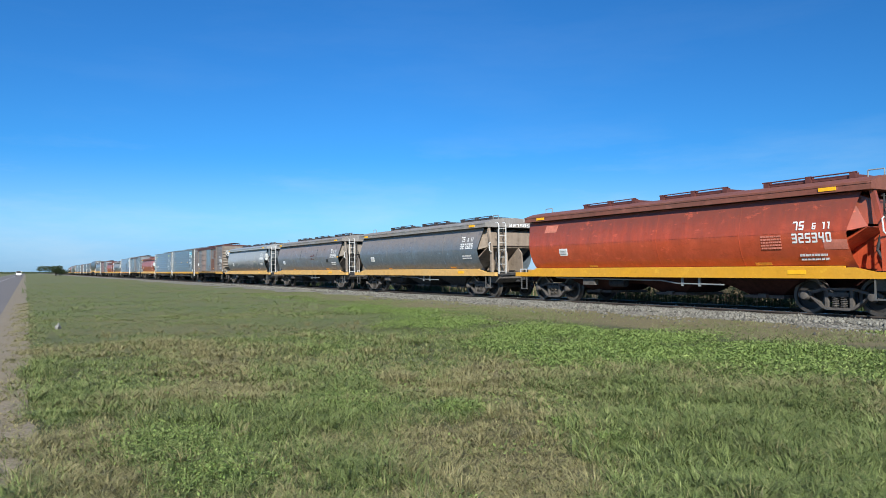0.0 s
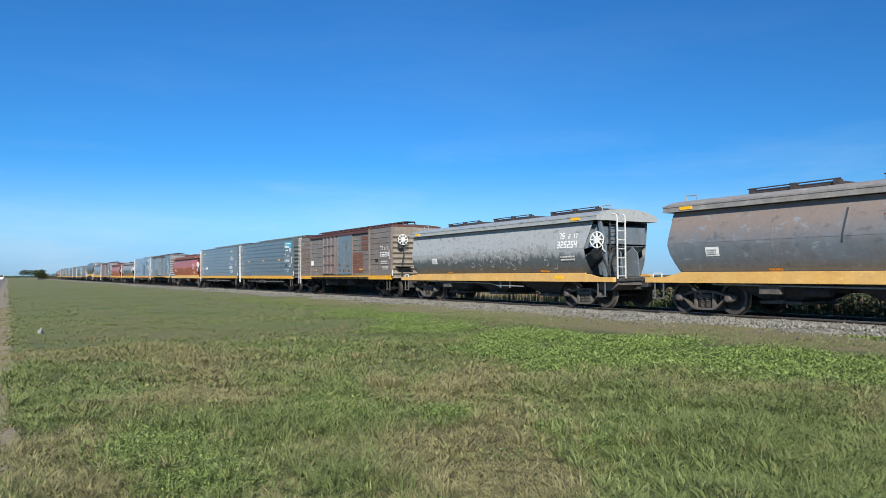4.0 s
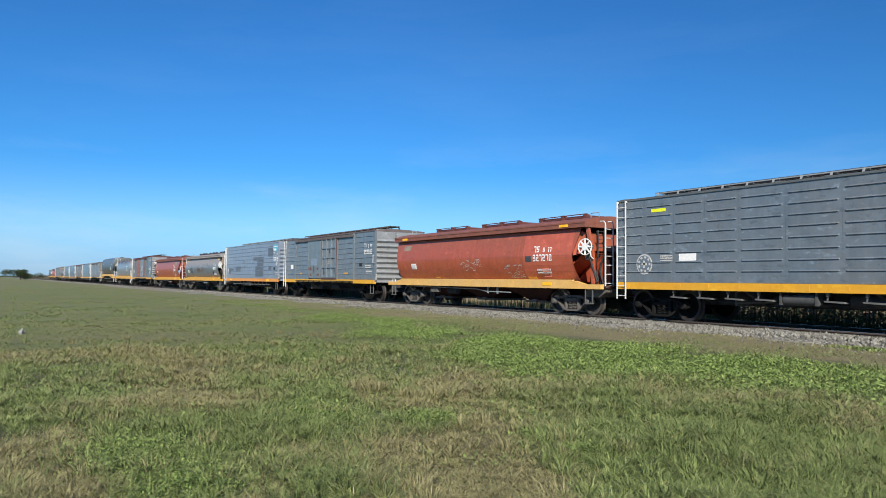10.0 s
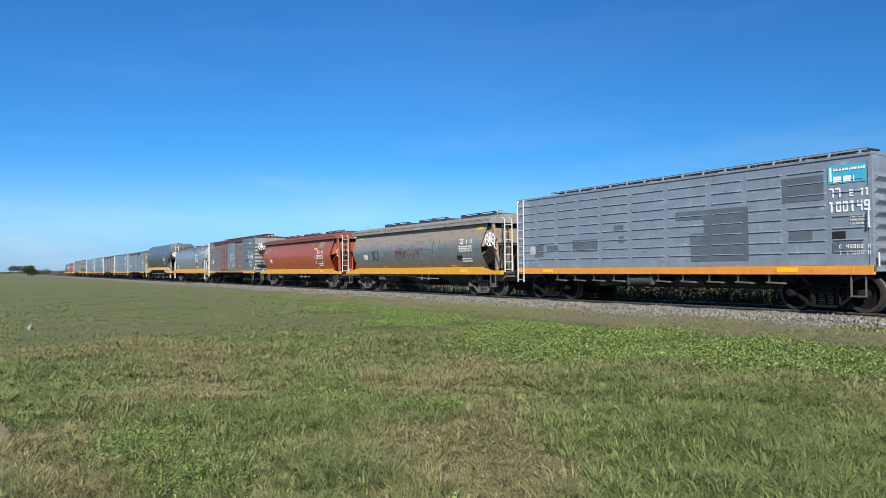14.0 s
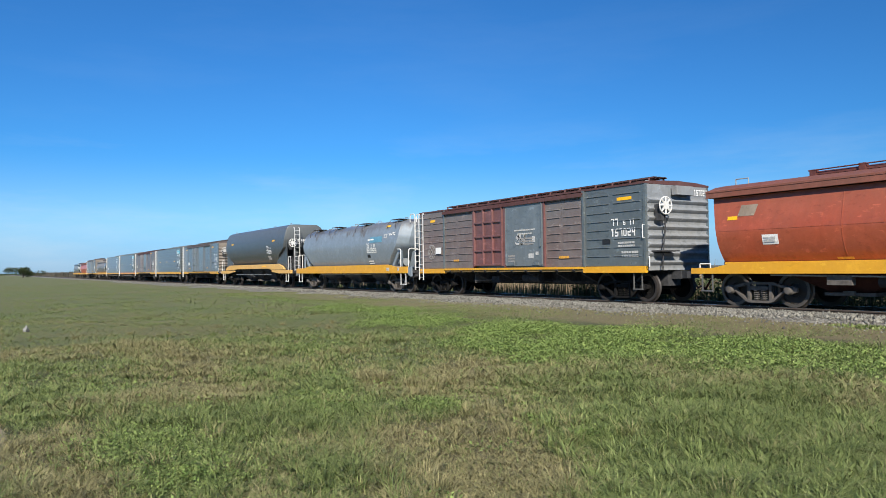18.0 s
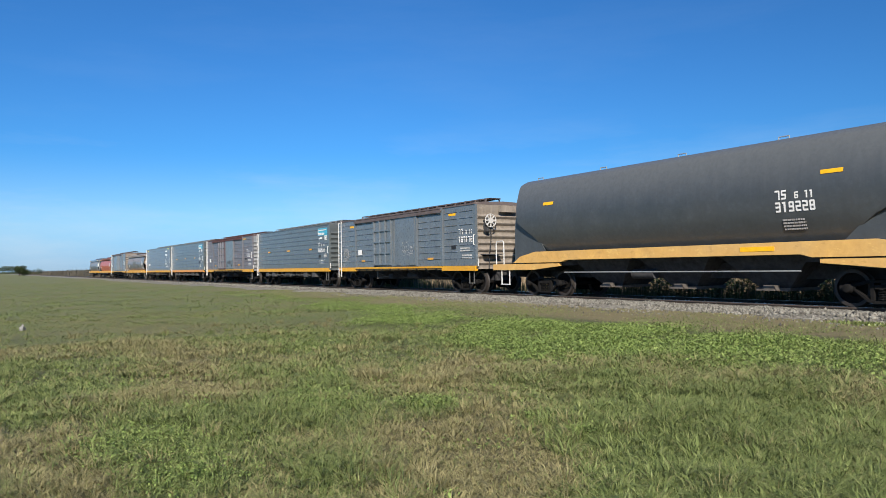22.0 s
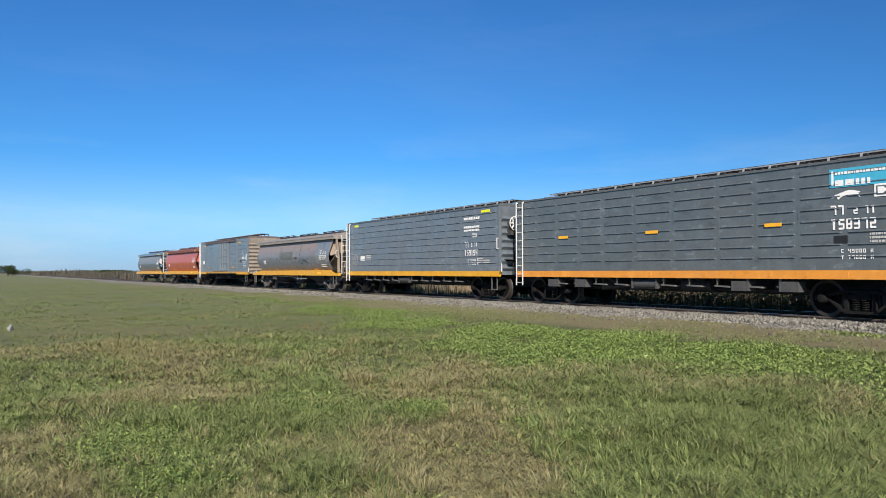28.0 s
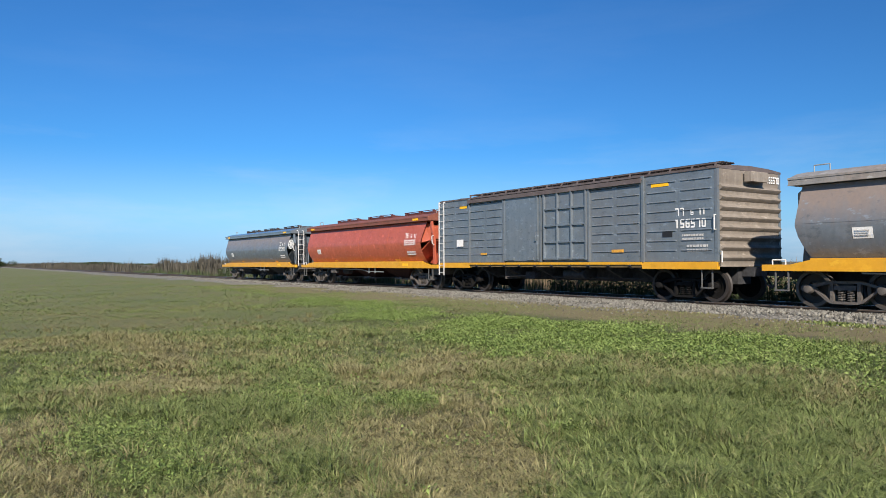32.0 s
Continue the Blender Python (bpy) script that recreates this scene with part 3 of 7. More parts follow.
def wheel_geo(r=0.27):
    """Hand-brake wheel facing along x."""
    g = Geo()
    n = 20
    for a in range(n):
        t0, t1 = 6.2832 * a / n, 6.2832 * (a + 1) / n
        g.rod((0, r * math.cos(t0), r * math.sin(t0)), (0, r * math.cos(t1), r * math.sin(t1)), 0.022, 6)
    for a in range(8):
        t = 6.2832 * a / 8
        g.rod((0.0, 0.08 * math.cos(t), 0.08 * math.sin(t)), (0.0, r * math.cos(t), r * math.sin(t)), 0.026, 6, 0.034)
    g.rod((-0.12, 0, 0), (0.03, 0, 0), 0.125, 14)
    return g


# ---------------------------------------------------------------- box wagons
RIBS = [1.46, 1.745, 2.03, 2.315, 2.60, 2.885, 3.17, 3.455]


def rib_panel(w, z0=1.15, z1=3.72, ribs=RIBS, edge=0.07, depth=-0.03, thick=0.053):
    """Pressed steel panel in the x, z plane, front at y = 0, with level pressed beads that stand proud, steep below and sloping above."""
    g = Geo()
    a, b, e = edge, w - edge, 0.04
    hi, lo = 0.036, 0.010
    g.v = [(x, 0, z0) for x in (0, a, b, w)]
    k = 0
    for r in ribs:
        n = len(g.v)
        g.v += [(x, 0, r - lo) for x in (0, a, b, w)] + [(x, 0, r + hi) for x in (0, a, b, w)] + [(a + e, depth, r), (b - e, depth, r)]
        g.f += [(k, k + 1, n + 1, n), (k + 1, k + 2, n + 2, n + 1), (k + 2, k + 3, n + 3, n + 2)]
        g.f += [(n, n + 1, n + 5, n + 4), (n + 2, n + 3, n + 7, n + 6), (n + 1, n + 2, n + 9, n + 8), (n + 8, n + 9, n + 6, n + 5), (n + 1, n + 8, n + 5), (n + 2, n + 6, n + 9)]
        k = n + 4
    n = len(g.v)
    g.v += [(x, 0, z1) for x in (0, a, b, w)]
    g.f += [(k, k + 1, n + 1, n), (k + 1, k + 2, n + 2, n + 1), (k + 2, k + 3, n + 3, n + 2)]
    m = len(g.v)
    g.v += [(0, thick, z0), (w, thick, z0), (w, thick, z1), (0, thick, z1)]
    g.f += [(0, m, m + 1, 3, 2, 1), (n, n + 1, n + 2, n + 3, m + 2, m + 3)]
    return g


def moved(g, x, y, z=0.0):
    g.v = [(p[0] + x, p[1] + y, p[2] + z) for p in g.v]
    return g


def add_panel(w, x0, x1, mat, lift=0.0, **kw):
    return part("side_panel", moved(rib_panel(x1 - x0 - 0.003, **kw), x0, -HW - lift), M[mat], w)


def end_wall_geo(ridges=8):
    """Corrugated end wall, outward along +x, with a flat header and a bent foot."""
    pts = [(0.0, 1.0), (0.05, 1.0)]
    z0, z1 = 1.08, 3.30
    h = (z1 - z0) / ridges
    for k in range(ridges):
        z = z0 + k * h
        for u, x in ((0.0, 0.03), (0.25, 0.045), (0.5, 0.13), (0.62, 0.15), (0.78, 0.10), (0.92, 0.035)):
            pts.append((x, z + u * h))
    pts += [(0.03, z1), (0.05, z1 + 0.06), (0.05, 3.74), (0.0, 3.80)]
    g = Geo()
    g.slab(pts, 1, -1.40, 1.40)
    return g


def box_common(L, label, roof, body, end, sill, saddle="galv", group="freight wagons of the train"):
    w = thing("box_wagon", label=label, category="freight wagon", group=group)
    part("body_shell", Geo().box(0.06, L - 0.06, -HW + 0.06, HW, 1.12, 3.73), M[body], w)
    g = Geo().slab([(-1.53, 3.70), (-1.53, 3.76), (-0.9, 3.82), (0, 3.85), (0.9, 3.82), (1.53, 3.76), (1.53, 3.70)], 0, 0.0, L)
    for i in range(11):
        x = 0.3 + i * (L - 0.6) / 10
        g.slab([(-1.535, 3.74), (-1.535, 3.775), (-0.9, 3.845), (0, 3.875), (0.9, 3.845), (1.535, 3.775), (1.535, 3.74)], 0, x - 0.03, x + 0.03)
    part("roof", g, M[roof], w)
    me = shared(("end_wall", end), lambda: end_wall_geo().mesh("end_wall", M[end], True))
    part("end_wall", me, None, w, "horizontally corrugated end wall", at=pose(L - 0.06, 0, 0))
    part("end_wall", me, None, w, at=pose(0.06, 0, 0, 0, 0, 180))
    for x in (0.0, L - 0.09):
        for y in (-HW - 0.004, HW - 0.1):
            part("corner_post", shared(("corner_post", body), lambda: Geo().box(0, 0.09, 0, 0.1, 1.0, 3.72).mesh("corner_post", M[body])), None, w, at=pose(x, y, 0))
    # roof walk on saddles
    g = Geo()
    for y in (-0.24, -0.02, 0.20):
        g.box(0.45, L - 0.75, y, y + 0.17, 4.045, 4.07)
    part("roof_walk", g, M["hatch_dark"], w, "grated walkway along the roof")
    for y in (-0.262, 0.372):
        part("walk_edge", Geo().box(0.45, L - 0.75, y, y + 0.02, 4.02, 4.052), M[saddle], w)
    n = 16
    sad = shared(("saddle", saddle), lambda: Geo().slab([(-0.40, 3.80), (-0.30, 4.045), (-0.25, 4.045), (-0.34, 3.80)], 0, -0.02, 0.02).slab([(0.46, 3.80), (0.36, 4.045), (0.41, 4.045), (0.52, 3.80)], 0, -0.02, 0.02).box(-0.02, 0.02, -0.3, 0.4, 4.015, 4.045).mesh("walk_saddle", M[saddle]))
    for i in range(n):
        part("walk_saddle", sad, None, w, at=pose(0.6 + (L - 1.5) * i / (n - 1), 0, 0))
    # underframe
    g = Geo().box(0.2, L - 0.2, -0.3, 0.3, 0.50, 1.12)
    g.box(0.05, L - 0.05, -HW + 0.1, HW - 0.05, 1.0, 1.14)
    for x in (2.9, 4.6, 6.3, 8.0, 9.6, 10.9):
        g.slab([(-1.42, 1.02), (-1.42, 0.90), (-0.6, 0.55), (0.6, 0.55), (1.42, 0.90), (1.42, 1.02)], 0, x - 0.05, x + 0.05)
    g.rod((3.2, -0.7, 0.62), (10.4, -0.7, 0.60), 0.03, 6)
    part("underframe", g, M["under"], w)
    part("air_reservoir", Geo().rod((7.2, -0.95, 0.74), (8.2, -0.95, 0.74), 0.17, 14), M["under"], w, "black brake air cylinder", True)
    part("brake_valve", Geo().box(5.2, 5.7, -1.1, -0.8, 0.55, 0.8).rod((5.45, -1.12, 0.68), (5.45, -1.0, 0.68), 0.08, 10), M["under"], w)
    part("brake_lever", Geo().box(4.1, 4.16, -1.2, -0.5, 0.52, 0.9).rod((4.13, -1.2, 0.6), (5.3, -1.0, 0.66), 0.022, 5), M["cast"], w)
    add_bogies(w, (1.42, L - 1.42), "cast_shaded")
    add_couplers(w, L)
    lad = shared("ladder_side", lambda: ladder_geo(0.62, 3.72, 0.36, 0.31, False, 0.016).mesh("ladder", M["handrail"]))
    part("ladder", lad, None, w, "white steel ladder", at=pose(0.06, -HW - 0.03, 0))
    st = shared("stirrup", lambda: stirrup_geo().mesh("step", M["step_steel"]))
    part("step", st, None, w, at=pose(L - 0.55, -HW + 0.05, 0))
    part("grab_iron", Geo().path([(L + 0.03, -1.42, 1.42), (L + 0.10, -1.46, 1.42), (L + 0.10, -1.46, 1.12)], 0.02), M["handrail"], w)
    g = Geo().path([(L - 0.05, -HW - 0.01, 2.02), (L - 0.05, -HW - 0.08, 2.02), (L - 0.05, -HW - 0.08, 2.42), (L - 0.05, -HW - 0.01, 2.42)], 0.018)
    part("grab_iron", g, M["handrail"], w)
    g = Geo().box(L + 0.06, L + 0.26, -0.35, 0.45, 3.38, 3.66)
    part("end_box", g, M[end], w)
    return w


def brake_wheel(w, L, z=3.0, y=-0.98, clean=True):
    part("brake_wheel", shared(("brake_wheel", clean), lambda: wheel_geo().mesh("brake_wheel", M["handrail" if clean else "off_white"])), None, w, "white hand-brake wheel", at=pose(L + 0.36, y, z))
    g = Geo().box(L + 0.05, L + 0.30, y - 0.16, y - 0.02, z - 0.45, z + 0.05)
    g.path([(L + 0.26, y + 0.06, z - 0.2), (L + 0.24, y + 0.1, z - 0.7), (L + 0.22, y + 0.02, z - 1.3), (L + 0.2, y, 1.0)], 0.022)
    g.box(L + 0.02, L + 0.4, y - 0.3, y + 0.55, z - 1.42, z - 1.38)
    part("brake_gear", g, M["under"], w)


def closed_box(L, label, body="grey_new", end="grey_new", sill="yellow", roof="grey_dark", saddle="galv", wheel=False, boxes=False):
    w = box_common(L, label, roof, body, end, sill, saddle)
    edges = [0.10, 1.15, 2.25, 3.35, 4.45, 5.80, 7.25, 8.78, 9.93, 11.08, 12.23, L - 0.10]
    for a, b in zip(edges, edges[1:]):
        add_panel(w, a, b, body)
    part("side_sill", Geo().box(0.0, L, -HW - 0.03, -HW + 0.08, 0.93, 1.145), M[sill], w, "yellow side sill" if sill == "yellow" else "orange side sill")
    part("side_sill", Geo().box(0.0, L, HW - 0.08, HW + 0.03, 0.93, 1.145), M[sill], w)
    for i in range(14):
        part("stake_pocket", shared(("pocket", sill), lambda: Geo().box(-0.05, 0.05, -0.008, 0.0, 0.97, 1.10).mesh("stake_pocket", M[sill])), None, w, at=pose(0.5 + i * (L - 1.0) / 13, -HW - 0.03, 0))
    tb = boxes and shared("tool_box", lambda: Geo().box(-0.26, 0.26, -HW + 0.02, -HW + 0.34, 0.60, 0.86).mesh("under_box", M["box_steel"]))
    for x in (2.0, 3.35, 9.42, 10.8) if boxes else ():
        part("under_box", tb, None, w, "grey steel box under the sill", at=pose(x, 0, 0))
    for x in [2.35 + 0.93 * i for i in range(10) if i != 4]:
        part("bracket", shared("bracket", lambda: Geo().slab([(-0.24, 0.70), (-0.27, 0.74), (0.22, 0.72), (0.26, 0.68)], 1, -HW + 0.05, -HW + 0.3).rod((-0.20, -HW + 0.1, 0.73), (-0.16, -HW + 0.08, 0.86), 0.025, 6).box(-0.19, -0.13, -HW + 0.04, -HW + 0.12, 0.84, 0.95).mesh("bracket", M["step_steel"])), None, w, at=pose(x, 0, 0))
    part("air_tank", Geo().rod((5.65, -HW + 0.22, 0.74), (6.5, -HW + 0.22, 0.74), 0.15, 14), M["box_steel"], w, "sooty air tank under the sill", True)
    for x in (5.6, 6.55):
        part("tank_strap", shared("tank_strap", lambda: Geo().box(-0.03, 0.03, -HW + 0.06, -HW + 0.3, 0.60, 0.95).mesh("tank_strap", M["box_steel"])), None, w, at=pose(x, 0, 0))
    if wheel:
        brake_wheel(w, L)
    return w


def add_grid_door(w, x0, x1, mat, z0=1.22, z1=3.60):
    """Sliding door: a plate with four upright and five level stiffeners."""
    wd, y = x1 - x0, -HW - 0.05
    d = part("sliding_door", Geo().box(x0, x1, y, y + 0.06, z0, z1), M[mat], w, "sliding door with a grid of stiffeners")
    for i in range(4):
        x = x0 + i * (wd - 0.085) / 3
        part("stiffener", Geo().slab([(x, y), (x + 0.085, y), (x + 0.07, y - 0.075), (x + 0.015, y - 0.075)], 2, z0, z1), M[mat], d)
    for k in range(5):
        z = z0 + k * (z1 - z0 - 0.085) / 4
        part("stiffener", Geo().slab([(y, z), (y, z + 0.085), (y - 0.065, z + 0.07), (y - 0.065, z + 0.015)], 0, x0 + 0.02, x1 - 0.02), M[mat], d)
    return d


def plug_door_geo(wd, z0=1.20, z1=3.62):
    g = Geo()
    g.box(0, wd, -0.05, 0.03, z0, z1)
    g.box(0.02, 0.06, -0.075, -0.05, z0 + 0.04, z1 - 0.04).box(wd - 0.08, wd - 0.03, -0.085, -0.05, z0 + 0.04, z1 - 0.04)
    g.box(0.25, 0.6, -0.09, -0.05, z0 + 0.02, z0 + 0.14).box(wd - 0.6, wd - 0.25, -0.09, -0.05, z0 + 0.02, z0 + 0.14)
    g.box(wd - 0.16, wd - 0.10, -0.11, -0.05, z0 + 0.7, z0 + 1.0)
    return g


def disc(r, x, z, y, n=16):
    """A thin round plate on the near flank."""
    return Geo().slab([(x + r * math.cos(6.2832 * k / n), z + r * math.sin(6.2832 * k / n)) for k in range(n)], 1, -y - 0.006, -y)


def blotch(w, x, z, rx, rz, flank, mat, seed=1, label=""):
    """A worn blotch on the near flank with an uneven outline, following its curve."""
    r = random.Random(seed)
    n = 13
    rim = []
    for k in range(n):
        f = r.uniform(0.6, 1.25)
        rim.append((x + rx * f * math.cos(6.2832 * k / n), z + rz * f * math.sin(6.2832 * k / n)))
    pts = [(x, z)] + [((x + a) / 2, (z + c) / 2) for a, c in rim] + rim
    fs = [(0, 1 + k, 1 + (k + 1) % n) for k in range(n)] + [(1 + k, 1 + n + k, 1 + n + (k + 1) % n, 1 + (k + 1) % n) for k in range(n)]
    part("blotch", Geo().add([(a, -flank(c) - 0.009, c) for a, c in pts], fs), M[mat], w, label)


def spot(w, x, z, rx, rz, y, mat, seed=1):
    blotch(w, x, z, rx, rz, lambda q: y, mat, seed)


def blotches(w, x, z, sx, sz, n, size, flank, mat, seed):
    """A cluster of small blotches that run into one another."""
    r = random.Random(seed)
    for k in range(n):
        s = size * r.uniform(0.4, 1.3)
        blotch(w, r.gauss(x, sx), r.gauss(z, sz), s * r.uniform(0.7, 1.6), s, flank, mat, seed * 50 + k)


def ring_emblem(w, x, z, r, ground, mat="off_white"):
    """Round stencilled badge: two thin rings and a cross of strokes."""
    part("emblem", disc(r, x, z, HW + 0.006), M[mat], w, "faded round emblem")
    part("emblem_field", disc(r * 0.86, x, z, HW + 0.010), M[ground], w)
    g = Geo()
    for k in range(9):
        a = 6.2832 * k / 9
        g.slab([(x + r * q * math.cos(a + d), z + r * q * math.sin(a + d)) for q, d in ((0.58, -0.2), (0.78, -0.15), (0.78, 0.15), (0.58, 0.2))], 1, -HW - 0.020, -HW - 0.014)
    g.box(x - r * 0.32, x + r * 0.32, -HW - 0.020, -HW - 0.014, z - r * 0.10, z + r * 0.14).box(x - r * 0.12, x + r * 0.1, -HW - 0.020, -HW - 0.014, z - r * 0.36, z + r * 0.36)
    part("emblem", g, M[mat], w)


def door_box(L, label, body="grey_old", end="end_dust", sill="yellow", roof="roof_rust", grid="grey_old", plug="plug_door", plug_first=False, wheel=True, mid=None, clean=True, doors=(4.5, 6.45, 6.72, 8.85)):
    w = box_common(L, label, roof, body, end, sill, roof)
    mid = mid or body
    k = L / 13.7
    for a, b in ((0.10, 1.15), (1.15, 2.2)):
        add_panel(w, a, b, mid)
    for a, b in ((2.2, 3.28), (3.28, doors[0] - 0.08)):
        add_panel(w, a, b, mid, 0.02, z1=3.60)
    for a, b in ((doors[3] + 0.1, 10.02), (10.02, 11.08)):
        add_panel(w, a, b, mid, 0.02, z1=3.60)
    for a, b in ((11.2, 12.42), (12.42, L - 0.10)):
        add_panel(w, a, b, body)
    for x in (2.17, 11.1):
        part("door_stop", shared(("door_stop", body), lambda: Geo().box(0, 0.09, -0.07, 0.02, 1.14, 3.72).mesh("door_stop", M[body])), None, w, at=pose(x, -HW, 0))
    g1, g2 = doors[:2], doors[2:]
    gd, pd = (g2, g1) if plug_first else (g1, g2)
    add_grid_door(w, gd[0], gd[1], grid)
    part("plug_door", moved(plug_door_geo(pd[1] - pd[0]), pd[0], -HW - 0.02), M[plug], w, "smooth plug door")
    for x in (g1[1] + 0.07, g2[1] + 0.03, g1[0] - 0.08):
        part("door_post", shared(("door_post", grid), lambda: Geo().box(0, 0.07, -0.09, 0.02, 1.16, 3.64).mesh("door_post", M[grid])), None, w, at=pose(x, -HW, 0))
    part("door_track", Geo().box(2.2, 11.15, -HW - 0.13, -HW + 0.02, 3.60, 3.66).box(2.2, 11.15, -HW - 0.13, -HW - 0.11, 3.52, 3.60), M[roof], w, "upper door track")
    for a, b in ((0.0, 2.2), (11.1, L)):
        part("side_sill", Geo().box(a, b, -HW - 0.05, -HW + 0.08, 0.93, 1.14), M[sill], w, "yellow side sill")
    part("lower_door_track", Geo().box(2.2, 11.1, -HW - 0.07, -HW + 0.06, 1.06, 1.14), M[sill], w, "yellow lower door track")
    part("side_sill", Geo().box(0, L, HW - 0.08, HW + 0.03, 0.93, 1.14), M[sill], w)
    part("track_channel", Geo().box(2.22, 11.08, -HW - 0.02, -HW + 0.05, 0.975, 1.058), M["track_dirt"], w, "grimy channel under the door track")
    br = shared("track_bracket", lambda: Geo().slab([(-0.10, 1.06), (-0.10, 1.02), (0.05, 0.92), (0.05, 1.06)], 0, -0.05, 0.05).mesh("track_bracket", M["under"]))
    for i in range(10):
        part("track_bracket", br, None, w, at=pose(2.7 + i * 0.88, -HW + 0.02, 0))
    if wheel:
        brake_wheel(w, L, clean=clean)
    return w


# ---------------------------------------------------------------- hopper wagons
PROFILE = [(1.14, 1.12), (1.3, 1.245), (1.5, 1.36), (1.75, 1.45), (2.0, 1.495), (2.12, 1.495), (2.4, 1.44), (2.7, 1.37), (3.0, 1.30)]


def hopper_flank(z):
    return float(np.interp(z, [p[0] for p in PROFILE], [p[1] for p in PROFILE]))


def hopper(label, body="hopper_grey", end="end_tan", sill="yellow", fascia=None, under="under", wheel=False, L=14.95, tail=0.2, straight=False):
    w = thing("hopper_wagon", label=label, category="hopper wagon", group="freight wagons of the train")
    fascia = fascia or body
    g = Geo()
    x1 = 1.25 - tail
    xs = [x1 + (13.55 - x1) * i / 14 for i in range(15)]
    rings = []
    for i, x in enumerate(xs):
        right = [(x, -h, z) for z, h in PROFILE]
        left = [(x, h, z) for z, h in PROFILE[::-1]]
        rings.append(right + left)
    # the ends lean: the bulge stands a little inside the upper edge
    for r in (0, -1):
        hi, lo, nose = ((-0.20, -0.06, -0.02) if straight else (0.10, -0.28, -0.17)) if r == 0 else (0.28, 0.10, 0.0)
        rings[r] = [(p[0] + nose + hi * max(0.0, (p[2] - 2.05) / 0.95) - (lo if r == 0 else -lo) * max(0.0, (1.9 - p[2]) / 0.8), p[1], p[2]) for p in rings[r]]
    g.loft([q[::-1] for q in rings], False)
    part("tank_body", g, M[body], w, "", True)
    part("body_seam", Geo().box(1.3 - tail, 13.6, -1.502, -1.48, 2.06, 2.075), M[body], w)
    # end hoods over the slope sheets
    for s, x0 in ((1, 13.5), (-1, 1.3 - tail)):
        g = Geo()

        def X(d):
            return x0 + s * d
        up = [(-1.40, 2.06), (-1.30, 3.02), (1.30, 3.02), (1.40, 2.06)]
        upo = [(-1.16, 2.16), (-1.16, 2.84), (1.16, 2.84), (1.16, 2.16)]
        out = 0.38 if s > 0 else 0.32
        a = [(X(0.0), y, z) for y, z in up]
        b = [(X(out), y, z) for y, z in upo]
        g.loft([a, b] if s < 0 else [a[::-1], b[::-1]])
        c = [(X(out), y, z) for y, z in ((-1.16, 2.14), (-1.16, 2.22), (1.16, 2.22), (1.16, 2.14))]
        d = [(X(-1.3), y, z) for y, z in ((-1.14, 1.14), (-1.14, 1.20), (1.14, 1.20), (1.14, 1.14))]
        g.loft([c, d] if s > 0 else [c[::-1], d[::-1]])
        part("end_hood", g, M[end], w, "slope-sheeted end of the hopper")
        for yy in (-1.22,) if s > 0 else ():
            g = Geo()
            p = [(X(0.48), 3.02), (X(0.60), 3.02), (X(0.84), 2.05), (X(0.88), 1.08), (X(0.76), 1.08), (X(0.72), 2.0)]
            g.slab(p, 1, yy - 0.05, yy + 0.05)
            part("end_post", g, M[end], w)
        g = Geo()
        for y in (-0.3, 0.5):
            g.slab([(X(-1.0), 1.1), (X(0.7), 1.08), (X(0.62), 1.9), (X(0.36), 2.14), (X(-0.1), 1.95)], 1, y - 0.03, y + 0.03)
        part("end_gusset", g, M[end], w)
    # dark rungs inside the end, a slanted brace below them, and a shadowed header
    lad2 = shared("ladder_inner", lambda: ladder_geo(1.95, 2.95, 0.3, 0.28, False, 0.016).mesh("ladder", M["under"]))
    part("ladder", lad2, None, w, "dark inner rungs", at=pose(14.0, -0.75, 0, 0, 0, 90))
    part("brace", Geo().path([(13.95, -0.75, 1.95), (13.85, -0.72, 1.6), (14.1, -0.7, 1.08)], 0.035, 6), M["under"], w)
    part("brace", Geo().path([(13.95, -0.45, 1.95), (13.8, -0.42, 1.55), (13.95, -0.4, 1.08)], 0.035, 6), M["under"], w)
    part("flange", Geo().box(1.35 - tail, 13.35, -1.30, -1.20, 1.165, 1.215), M[sill], w)
    part("end_beam", Geo().slab([(L - 0.02, 0.98), (L - 0.02, 0.80), (L - 0.35, 0.62), (L - 0.9, 0.62), (L - 0.9, 0.98)], 1, -1.25, 1.25), M["cast"], w)
    part("cut_lever", Geo().path([(L + 0.04, -1.30, 0.95), (L + 0.16, -1.25, 1.02), (L + 0.18, -0.35, 1.06), (L + 0.30, -0.1, 1.0)], 0.018, 5), M["cast"], w)
    for x in (4.35, 7.45, 10.5):
        decal(w, "weld_seam", x, x + 0.022, 1.2, 2.98, hopper_flank, body, lift=0.007)
    # roof with fascia
    g = Geo()
    g.slab([(-1.46, 3.02), (-1.46, 3.19), (-1.38, 3.23), (-1.05, 3.34), (-0.65, 3.41), (-0.25, 3.44), (0.25, 3.44), (0.65, 3.41), (1.05, 3.34), (1.38, 3.23), (1.46, 3.19), (1.46, 3.02)], 0, 0.9 - tail, 14.15)
    part("roof", g, M[fascia], w, "hopper roof with a deep overhanging fascia")
    part("fascia_lip", Geo().box(0.89 - tail, 14.16, -1.475, -1.455, 3.16, 3.21).box(0.89 - tail, 14.16, -1.475, -1.455, 3.015, 3.04), M[fascia], w)
    hm = "hatch_red" if "red" in fascia else "hatch_dark"
    hat = shared(("hatch", hm), lambda: hatch_geo().mesh("roof_hatch", M[hm]))
